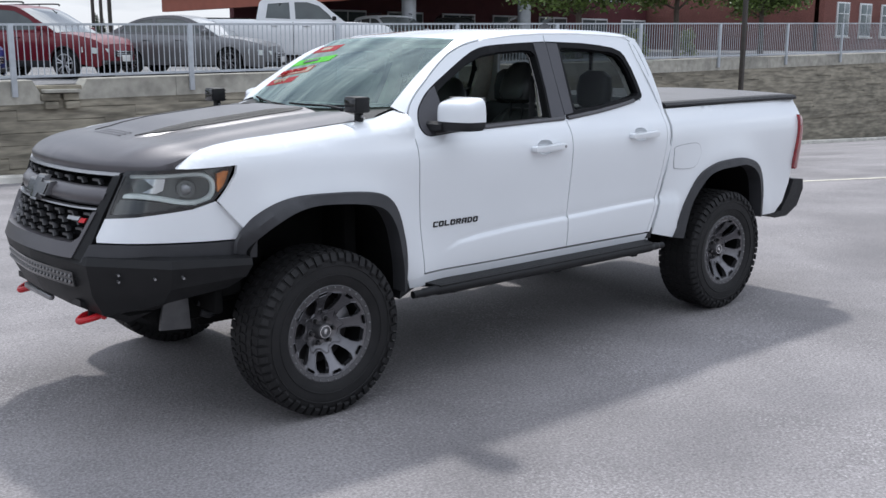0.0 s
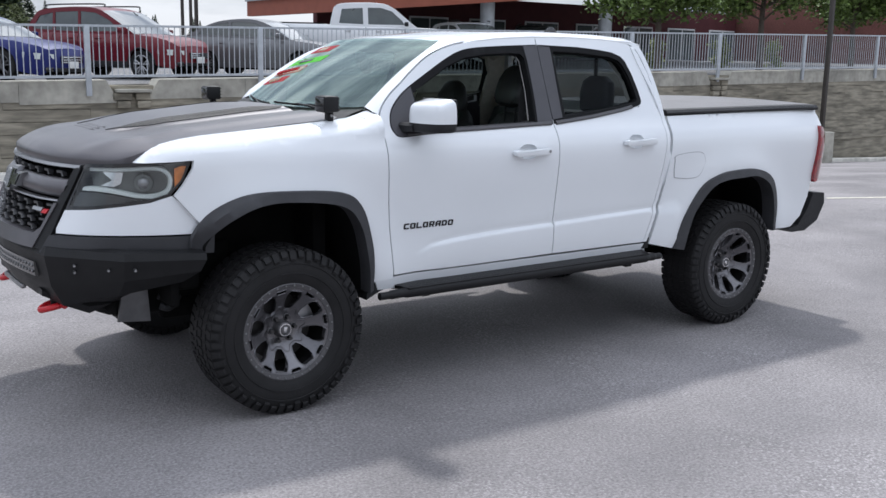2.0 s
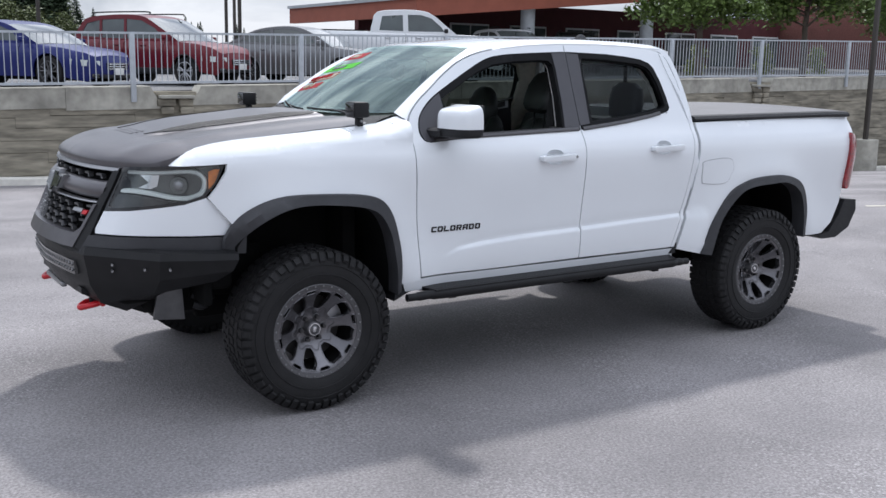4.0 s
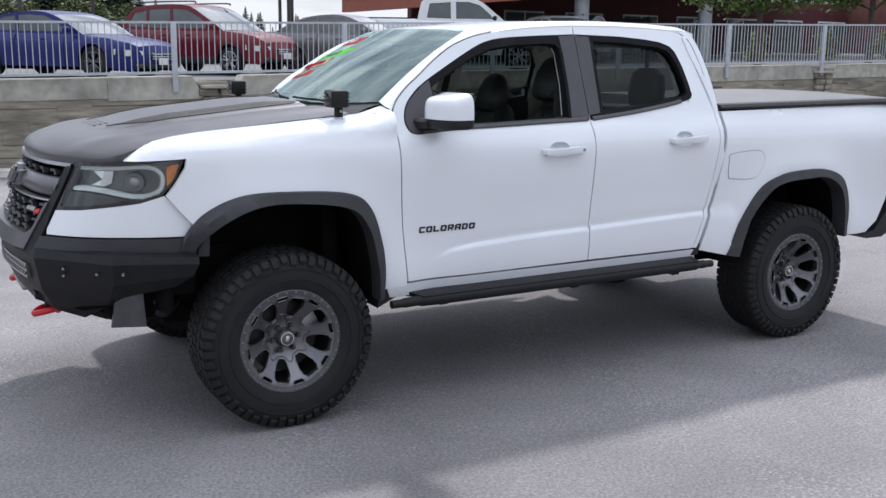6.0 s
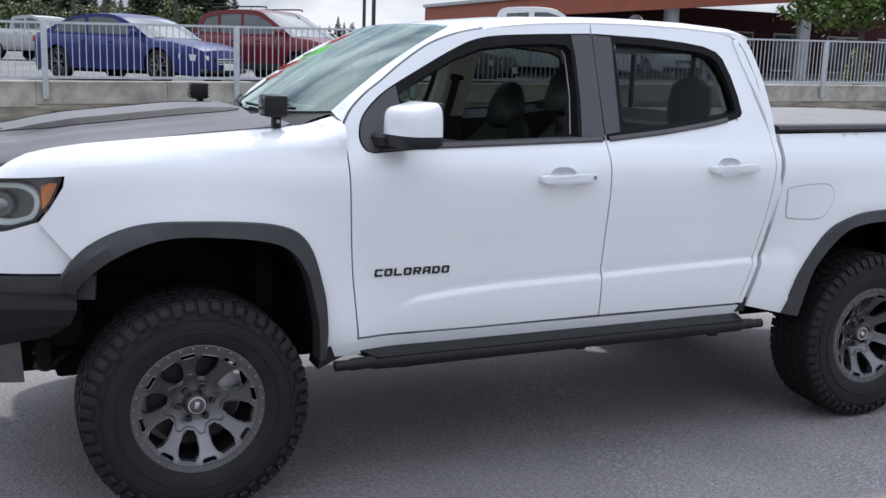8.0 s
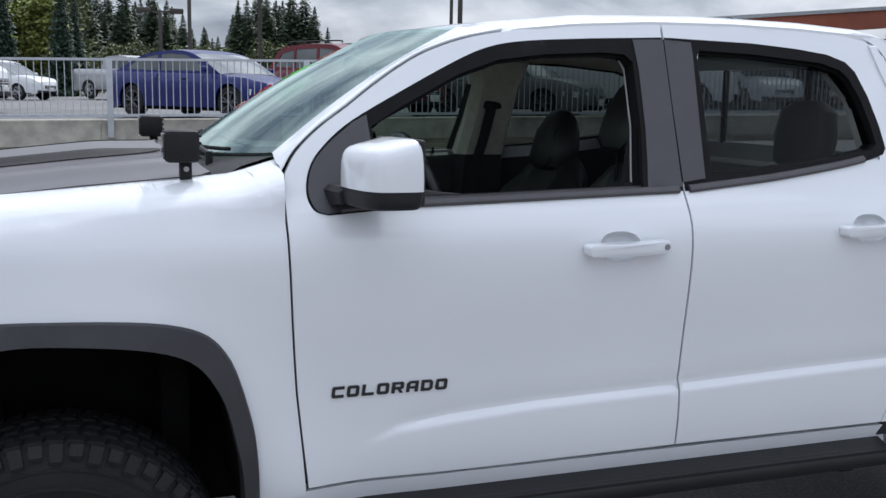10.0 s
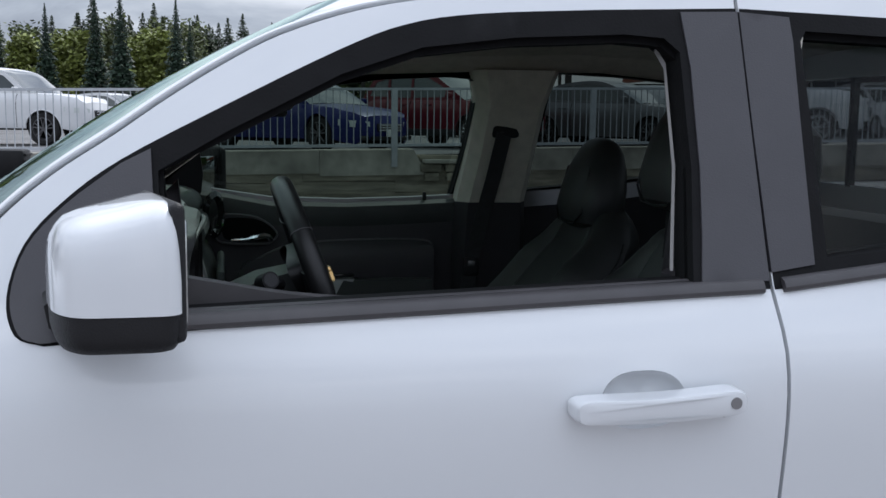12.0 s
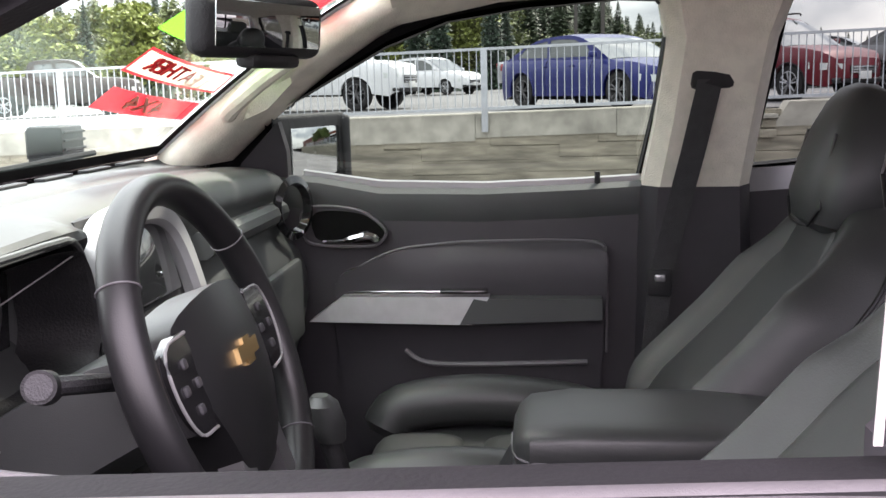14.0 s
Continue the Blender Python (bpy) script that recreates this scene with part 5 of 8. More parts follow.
def build_wheel():
    """One wheel about its own middle, outer face towards -y."""
    w = new("wheel")
    R, W2 = TYRE_R, 0.140
    prof = [(0.222, 0.085), (0.224, 0.115), (0.250, 0.132), (0.300, W2), (0.345, W2 - 0.002), (0.372, W2 - 0.010), (0.388, W2 - 0.020), (R - 0.010, W2 - 0.032), (R - 0.007, 0.06), (R - 0.006, 0.0)]
    prof = [(r, -y) for r, y in prof] + [(r, y) for r, y in prof[::-1][1:]]
    ty = part("tyre", revolve(prof, 96), RUBBER, w, "black all-terrain tyre")
    bm = bmesh.new()
    n = 54
    for k in range(n):
        a0 = 2 * math.pi * k / n
        for j, (y, wd, ln, off) in enumerate(((-0.100, 0.044, 0.75, 0), (-0.052, 0.036, 0.70, 0.5), (0.0, 0.040, 0.72, 0.15), (0.052, 0.036, 0.70, 0.6), (0.100, 0.044, 0.75, 0.3))):
            a = a0 + off * 2 * math.pi / n
            s = 2 * math.pi / n * ln / 2
            sk = 0.012 * (1 if j % 2 else -1)
            vs = []
            for rr in (R - 0.014, R + (0.0 if j in (1, 2, 3) else -0.003)):
                for aa, yy in ((a - s, y - wd / 2), (a + s, y - wd / 2), (a + s, y + wd / 2), (a - s, y + wd / 2)):
                    at = aa + sk * (yy - y) / wd * 2
                    vs.append(bm.verts.new((rr * math.cos(at), yy, rr * math.sin(at))))
            bm.faces.new((vs[4], vs[5], vs[6], vs[7]))
            for i in range(4):
                bm.faces.new((vs[i], vs[(i + 1) % 4], vs[4 + (i + 1) % 4], vs[4 + i]))
        # shoulder lugs reaching down the sidewall, long and short in turn
        for sg in (-1, 1):
            a = a0 + (0 if sg < 0 else 0.3) * 2 * math.pi / n
            s = 2 * math.pi / n * 0.33
            lo = 0.350 if k % 2 else 0.364
            A = [(R - 0.003, 0.112), (R - 0.010, 0.131), (lo + 0.010, 0.1455), (lo, 0.1425)]
            B = [(R - 0.03, 0.108), (R - 0.03, 0.115), (lo + 0.008, 0.130), (lo, 0.130)]
            ring = []
            for aa, pr in ((a - s, A), (a + s, A)):
                ring.append([bm.verts.new((r * math.cos(aa), sg * y, r * math.sin(aa))) for r, y in pr])
            rb = [[bm.verts.new((r * math.cos(aa), sg * y, r * math.sin(aa))) for r, y in B] for aa in (a - s, a + s)]
            for i in range(3):
                bm.faces.new((ring[0][i], ring[0][i + 1], ring[1][i + 1], ring[1][i]))
                bm.faces.new((ring[0][i], ring[0][i + 1], rb[0][i + 1], rb[0][i]))
                bm.faces.new((ring[1][i], ring[1][i + 1], rb[1][i + 1], rb[1][i]))
            bm.faces.new((ring[0][3], ring[1][3], rb[1][3], rb[0][3]))
    t = part("tread", bm, RUBBER, ty)
    t["kind"] = "stuff"
    # fine raised rings on the sidewall
    part("sidewall_rib", revolve([(0.286, -0.1385), (0.288, -0.1425), (0.292, -0.1428), (0.294, -0.1392)], 72), RUBBER, ty)
    part("sidewall_rib", revolve([(0.334, -0.1390), (0.336, -0.1425), (0.339, -0.1425), (0.341, -0.1385)], 72), RUBBER, ty)

    # rim face
    def dish(r):
        return float(np.interp(r, (0, 0.045, 0.068, 0.085, 0.13, 0.165, 0.185, 0.20, 0.236, 0.245), (-0.036, -0.036, -0.037, -0.042, -0.068, -0.092, -0.104, -0.117, -0.124, -0.118)))

    def fn(u, v, d):
        return (u, dish(math.hypot(u, v)) + d, v)
    def pol(r, a):
        return (r * math.cos(a), r * math.sin(a))
    holes = []
    for k in range(8):
        a = math.pi / 2 + k * math.pi / 4
        holes.append([pol(r, a + t) for r, t in ((0.102, -0.13), (0.102, 0.13), (0.122, 0.215), (0.160, 0.245), (0.185, 0.215), (0.202, 0.135), (0.202, -0.135), (0.185, -0.215), (0.160, -0.245), (0.122, -0.215))])
        b = a + math.pi / 8
        holes.append([pol(r, b + t) for r, t in ((0.193, -0.105), (0.193, 0.105), (0.201, 0.135), (0.211, 0.115), (0.211, -0.115), (0.201, -0.135))])
    disc = [pol(0.222, 2 * math.pi * k / 72) for k in range(72)]
    rim = part("rim", sheet(disc, fn, 0.018, 0.030, holes=holes, extra=[pol(r, 2 * math.pi * k / 48) for r in (0.045, 0.058, 0.068, 0.078, 0.088, 0.097) for k in range(48)]), GUNMETAL, w, "gunmetal eight-window alloy wheel")
    # raised lip round every opening, and the stepped edge of the hub
    bm = bmesh.new()
    for hole in holes:
        pts = [fn(u, v, -0.001) for u, v in resample(hole, 0.012)]
        tube(pts + [pts[0], pts[1]], 0.0024, 6, bm=bm)
    part("window_edge", bm, GUNMETAL, rim)
    ridge = []
    for k in range(8):
        a = math.pi / 2 + k * math.pi / 4
        ridge += [pol(0.093, a - 0.16), pol(0.093, a + 0.16), pol(0.108, a + 0.27), pol(0.116, a + 0.33), pol(0.116, a + math.pi / 4 - 0.33), pol(0.108, a + math.pi / 4 - 0.27)]
    pts = [fn(u, v, -0.0015) for u, v in resample(ridge, 0.012)]
    part("hub_ridge", tube(pts + [pts[0], pts[1]], 0.0030, 6), GUNMETAL, rim)
    part("outer_ring", revolve([(0.214, -0.119), (0.216, -0.124), (0.236, -0.128), (0.243, -0.124), (0.246, -0.110), (0.240, -0.09)], 72), GUNDARK, rim, "darker bolted outer ring")
    bolt = None
    for k in range(32):
        p = pol(0.2295, 2 * math.pi * (k + 0.5) / 32)
        if bolt is None:
            bolt = part("ring_bolt", cyl((0, 0, 0), (0, -0.005, 0), 0.0052, 8, 0.004), STEEL, rim)
            bolt.matrix_basis = pose(p[0], -0.1262, p[1])
        else:
            share("ring_bolt", bolt, rim, pose(p[0], -0.1262, p[1]))
    part("barrel", revolve([(0.218, -0.10), (0.205, -0.06), (0.195, 0.0), (0.200, 0.08), (0.225, 0.12)], 48), DARK, rim)
    part("brake_disc", revolve([(0.0, -0.012), (0.165, -0.012), (0.165, 0.012), (0.0, 0.012)], 48), DISC, w)
    part("hub", cyl((0, -0.02, 0), (0, 0.10, 0), 0.085, 24), DARK, w)
    for k in range(6):
        p = pol(0.0615, 2 * math.pi * k / 6 + 0.3)
        part("lug_seat", revolve([(0.0165, 0.0), (0.016, -0.006), (0.013, -0.007), (0.011, 0.004)], 16), GUNDARK, rim).matrix_basis = pose(p[0], -0.036, p[1])
        part("lug_nut", cyl((p[0], -0.036, p[1]), (p[0], -0.066, p[1]), 0.0115, 8, 0.0095), GLOSSBLACK, rim)
    part("hub_cap", revolve([(0.0, -0.078), (0.028, -0.077), (0.036, -0.072), (0.042, -0.056), (0.046, -0.034)], 32), GUNDARK, rim, "round centre cap")
    part("cap_ring", revolve([(0.027, -0.0775), (0.0275, -0.0795), (0.0315, -0.0792), (0.032, -0.0755)], 32), CHROME, rim)
    part("cap_mark", box((0, -0.0785, 0), (0.016, 0.002, 0.026), 0.0005), CHROME, rim)
    part("caliper", loft([[(0.10 * math.cos(a), y, 0.10 * math.sin(a)) for y in (-0.04, 0.03)][::1] + [(0.175 * math.cos(a), y, 0.175 * math.sin(a)) for y in (0.03, -0.04)] for a in np.linspace(0.35, 1.15, 6)]), STEEL, w)
    return w


def build_wheels():
    w = build_wheel()
    w.parent = truck
    w.matrix_basis = pose(0, -0.825, TYRE_R, 0, 12, 0)
    spec = ((AXLE_R, -0.825, 0, -52), (0, 0.825, 180, 20), (AXLE_R, 0.825, 180, 75))
    for x, y, rz, spin in spec:
        c = copy_thing(w, pose(x, y, TYRE_R, 0, spin, rz))
        c.parent = truck


def lettering(word, x0, x1, z0, z1):
    """Square raised letters along the front door, each a part."""
    a, b, c = 0.27, 0.25, 0.13
    solid = [(c, 0), (1 - c, 0), (1, c), (1, 1 - c), (1 - c, 1), (c, 1), (0, 1 - c), (0, c)]
    well = [(a, b), (1 - a, b), (1 - a, 1 - b), (a, 1 - b)]
    forms = {
        "C": ([(c, 0), (1, 0), (1, b), (a, b), (a, 1 - b), (1, 1 - b), (1, 1), (c, 1), (0, 1 - c), (0, c)], []),
        "O": (solid, [well]),
        "D": ([(0, 0), (0.80, 0), (1, 0.22), (1, 0.78), (0.80, 1), (0, 1)], [well]),
        "L": ([(0, 0), (1, 0), (1, b), (a, b), (a, 1), (0, 1)], []),
        "A": ([(0, 0), (a, 0), (a, 0.30), (1 - a, 0.30), (1 - a, 0), (1, 0), (1, 1), (0.24, 1), (0, 0.76)], [[(a, 0.50), (1 - a, 0.50), (1 - a, 0.78), (a + 0.04, 0.78)]]),
        "R": ([(0, 0), (a, 0), (a, 0.34), (0.46, 0.34), (0.70, 0), (1, 0), (0.76, 0.34), (0.90, 0.34), (1, 0.45), (1, 0.89), (0.90, 1), (0, 1)], [[(a, 0.54), (1 - a, 0.54), (1 - a, 0.78), (a, 0.78)]]),
    }
    pitch = (x1 - x0) / len(word)
    wd, hg = pitch * 0.80, z1 - z0
    for k, ch in enumerate(word):
        def fn(u, v, d):
            x, z = x0 + pitch * k + u * wd + 0.10 * hg * v, z0 + v * hg
            return (x, -(half_width(x, z) + 0.004 - d), z)
        part("letter", sheet(forms[ch][0], fn, 0.3, 0.005, holes=forms[ch][1]), BADGE, truck, "black raised letter")


def build_rest():
    # step bars
    p = [(0.505, -0.950, 0.515), (0.56, -0.952, 0.516), (0.66, -0.960, 0.522), (0.80, -0.966, 0.523), (1.5, -0.966, 0.527), (2.30, -0.966, 0.531), (2.42, -0.960, 0.530), (2.50, -0.954, 0.526), (2.553, -0.952, 0.525)]
    sb = both("step_bar", tube([(x, y, z + 0.006) for x, y, z in cat(p, 6)], [0.020] * 7 + [0.024] * 5 + [0.030] * 25 + [0.024] * 5 + [0.020] * 7, 16), STEPBLACK, truck, "black tubular step bar")
    for ob, s in zip(sb, (-1, 1)):
        part("step_plate", loft([[(0.62, s * 0.88, 0.535), (0.66, s * 0.99, 0.548), (0.66, s * 0.99, 0.555), (0.60, s * 0.86, 0.565)], [(2.46, s * 0.88, 0.545), (2.42, s * 0.99, 0.558), (2.42, s * 0.99, 0.565), (2.46, s * 0.86, 0.575)]]), STEPBLACK, ob)
        for x in (0.8, 1.6, 2.3):
            part("bracket", box((x, s * 0.84, 0.50), (0.05, 0.2, 0.03), 0.005), POWDER, ob)
    # load bed: cover, rails, tailgate, tail lamps, rear bumper
    def cover(u, v, d):
        return (u, v, 1.424 + 0.020 * (1 - (v / 0.80) ** 2) + 0.018 * (u - 2.65) / 1.6 - d)
    part("bed_cover", sheet([(2.655, -0.80), (4.22, -0.80), (4.22, 0.80), (2.655, 0.80)], cover, 0.12, 0.03), VINYL, truck, "soft charcoal bed cover")
    both("bed_rail", loft([[(x, -0.856, 1.400 + k * 0.6), (x, -0.858, 1.409 + k), (x, -0.840, 1.425 + k), (x, -0.79, 1.430 + k), (x, -0.79, 1.382 + k)] for x, k in ((2.65, 0), (4.0, 0.016), (4.20, 0.014))]), PLASTIC, truck, "black bed rail cap")
    part("tailgate", box((4.225, 0, 1.05), (0.05, 1.62, 0.74), 0.02), WHITE, truck)
    part("bed_floor", box((3.43, 0, 0.72), (1.56, 1.40, 0.06), 0.01), DARK, truck)
    lamp = [(4.128, 0.918), (4.135, 1.10), (4.147, 1.283), (4.175, 1.292), (4.225, 1.275), (4.262, 1.20), (4.262, 1.08), (4.235, 0.96), (4.205, 0.915)]
    both("tail_lamp", sheet(cat(lamp, 3, True), lambda u, v, d: (u, -(half_width(min(u, 4.2), v) + 0.022 - 0.55 * max(0, u - 4.19) - d), v), 0.03, 0.06), LENSRED, truck, "tall red tail lamp")
    both("rear_bumper", loft([[(3.90, y, 0.585), (4.02, y, 0.60), (4.12, y, 0.72), (4.17, y, 0.825), (4.30, y, 0.815), (4.31, y, 0.74), (4.24, y, 0.62), (4.10, y, 0.555), (3.95, y, 0.555)] for y in (-0.900, -0.60, -0.0)]), PLASTIC, truck, "black rear corner bumper")
    both("bumper_trim", box((4.30, -0.80, 0.765), (0.02, 0.18, 0.02), 0.006), STEEL, truck)
    # chassis, axles, inner bodies
    both("chassis_rail", box((1.75, -0.42, 0.50), (4.4, 0.08, 0.16), 0.02), DARK, truck)
    part("floor_pan", box((1.62, 0, 0.60), (2.0, 1.62, 0.05), 0.01), DARK, truck)
    for x in (0.0, AXLE_R):
        part("axle", cyl((x, -0.75, TYRE_R), (x, 0.75, TYRE_R), 0.05, 12), DARK, truck)
    part("bulkhead", box((0.30, 0, 1.0), (0.08, 1.40, 0.72), 0.02), DARK, truck)
    part("engine_bay", box((-0.15, 0, 0.93), (0.7, 0.94, 0.5), 0.05), DARK, truck)
    # cube lamps on the scuttle corners
    for s in (-1, 1):
        x, y, z = 0.325, s * 0.735, 1.470
        c = part("ditch_light", box((x, y, z + 0.012), (0.084, 0.106, 0.080), 0.010, 2), POWDER, truck, "small black cube auxiliary light")
        part("lamp_face", box((x - 0.043, y, z + 0.012), (0.006, 0.090, 0.064), 0.006), GLOSSBLACK, c)
        for k in range(4):
            part("cooling_fin", box((x + 0.044, y, z - 0.016 + 0.018 * k), (0.006, 0.096, 0.006), 0.001), POWDER, c)
        part("lamp_bracket", box((x + 0.01, y, z - 0.052), (0.03, 0.045, 0.06), 0.006), POWDER, c)
        part("bracket_bolt", cyl((x + 0.01, y - 0.03, z - 0.045), (x + 0.01, y + 0.03, z - 0.045), 0.007, 8), STEEL, c)
    # model lettering on the door, marker bolts of the bumper
    lettering("COLORADO", 0.672, 0.993, 0.8465, 0.8765)


fd, rd = build_flanks()
build_window_trim(fd, rd)
build_handles(fd, rd)
build_mirrors(fd)
build_hood()
build_cab_top()
build_nose()
build_bumper()
build_flares()
build_wheels()
build_rest()


# ---- the pickup's cabin ----
def pad(rings, n=20, e=0.5):
    """A cushion: rounded sections (centre, half width y, half depth along the normal) lofted; rings of ((x, y, z), hy, hd, tilt)."""
    out = []
    for (x, y, z), hy, hd, tilt in rings:
        nx, nz = math.cos(tilt), math.sin(tilt)
        r = []
        for k in range(n):
            a = 2 * math.pi * k / n
            c, s = math.cos(a), math.sin(a)
            u = math.copysign(abs(c) ** e, c) * hy
            v = math.copysign(abs(s) ** e, s) * hd
            r.append((x + nx * v, y + u, z + nz * v))
        out.append(r)
    return loft(out)


def puff(x, y, z, hx, hy, h, n=14):
    """A stuffed panel: full in the middle, drawn down at its seams."""
    rows = []
    for i in range(n + 1):
        u = math.sin(math.pi * (i / n - 0.5))
        rows.append([(x + hx * u, y + hy * w, z + h * (max(0.0, 1 - u ** 4) * max(0.0, 1 - w ** 4)) ** 0.5 - 0.02) for w in [math.sin(math.pi * (k / n - 0.5)) for k in range(n + 1)]])
    return loft(rows, closed=False)


def build_seat(y, dx, dz, label, up=0.0):
    """Leather bucket seat with bolsters and headrest."""
    s = part("front_seat", pad([((1.250 + dx, y, 0.80 + dz - 0.085), 0.20, 0.22, 0), ((1.250 + dx, y, 0.86 + dz - 0.085), 0.235, 0.255, 0), ((1.250 + dx, y, 0.93 + dz - 0.085), 0.24, 0.265, 0), ((1.260 + dx, y, 0.965 + dz - 0.085), 0.225, 0.25, 0), ((1.260 + dx, y, 0.972 + dz - 0.085), 0.15, 0.2, 0)]), LEATHER, truck, label)
    for sg in (-1, 1):
        p = [(1.010 + dx, y + sg * 0.185, 0.955 + dz - 0.085), (1.050 + dx, y + sg * 0.20, 1.005 + dz - 0.085), (1.200 + dx, y + sg * 0.205, 1.025 + dz - 0.085), (1.370 + dx, y + sg * 0.205, 1.01 + dz - 0.085), (1.470 + dx, y + sg * 0.20, 0.98 + dz - 0.085)]
        part("cushion_bolster", tube(cat(p, 4), [0.035] + [0.052] * 15 + [0.04], 12), LEATHER, s)
    for x0, x1 in ((1.000, 1.195), (1.199, 1.45)):
        part("thigh_cushion", puff((x0 + x1) / 2 + dx, y, 0.868 + dz, (x1 - x0) / 2, 0.162, 0.060), LEATHER, s)
    # back: leans to the rear
    t = -0.42
    back = []

    def lean(f):
        return float(np.interp(f, (0, 0.1, 0.25, 0.42, 0.5, 0.575), (-0.035, 0.022, 0.130, 0.235, 0.262, 0.275)))
    # one upholstered shell: raised side bolsters, sunken insert, stitched seams
    nx, nz = -math.cos(t), -math.sin(t)
    for f in np.linspace(0.0, 0.60, 26):
        cx, cz = 1.565 + dx + lean(f), 0.945 + dz + f * 0.735
        wd = float(np.interp(f, (0, 0.08, 0.34, 0.47, 0.55, 0.60), (0.21, 0.243, 0.238, 0.205, 0.165, 0.12)))
        top = math.sqrt(max(0.0, 1 - (max(0.0, f - 0.48) / 0.121) ** 2))
        fade = float(np.interp(f, (0, 0.06, 0.36, 0.50), (0.5, 1.0, 0.9, 0.15)))
        ring = []
        for q in np.linspace(-1, 1, 45):
            a = abs(q)
            v = 0.030 + 0.046 * fade * math.exp(-((a - 0.80) / 0.15) ** 2) - 0.006 * math.exp(-((a - 0.56) / 0.022) ** 2) - 0.005 * math.exp(-((f - 0.40) / 0.008) ** 2) * (1 if a < 0.56 else 0)
            v = (v + 0.05) * math.sqrt(max(0.0, 1 - a ** 9)) * top - 0.05
            ring.append((cx + nx * v, y + q * wd, cz + nz * v))
        for q in np.linspace(0.98, -0.98, 13):
            v = -0.05 - 0.075 * (1 - abs(q) ** 5) * top
            ring.append((cx + nx * v, y + q * wd, cz + nz * v))
        back.append(ring)
    b = part("seat_back", loft(back), LEATHER, s)
    for sg in (-1, 1):
        part("piping", tube([(r[22 + sg * 22][0] + nx * 0.012, r[22 + sg * 22][1], r[22 + sg * 22][2] + nz * 0.012) for r in back[1:21]], 0.0035, 6), HIDE, b)
    hx, hz = 1.845 + dx - (0.02 if up else 0), dz + up
    h = part("headrest", pad([((hx - 0.022, y, 1.306 + hz), 0.085, 0.035, -0.15), ((hx - 0.020, y, 1.322 + hz), 0.120, 0.060, -0.15), ((hx - 0.012, y, 1.365 + hz), 0.136, 0.072, -0.15), ((hx, y, 1.42 + hz), 0.132, 0.070, -0.15), ((hx + 0.010, y, 1.47 + hz), 0.118, 0.061, -0.15), ((hx + 0.018, y, 1.515 + hz), 0.094, 0.047, -0.15), ((hx + 0.022, y, 1.540 + hz), 0.066, 0.032, -0.15), ((hx + 0.024, y, 1.551 + hz), 0.03, 0.014, -0.15)], 28, 0.72), LEATHER, s, "padded black headrest")
    part("headrest_seam", tube([(hx - 0.079 + 0.034 * f, y + q * (0.104 - 0.020 * f), 1.325 + hz + 0.150 * f) for q, f in [(-1, 1), (-1, 0.6), (-1, 0.2), (-0.6, 0.0), (0, -0.03), (0.6, 0.0), (1, 0.2), (1, 0.6), (1, 1)]], 0.0025, 6), HIDE, h)
    for sg in (-1, 1):
        part("headrest_post", cyl((1.795 + dx, y + sg * 0.05, 1.27 + dz), (hx - 0.02, y + sg * 0.05, 1.34 + hz), 0.006, 8), STEEL if y > 0 else PLASTIC, h)


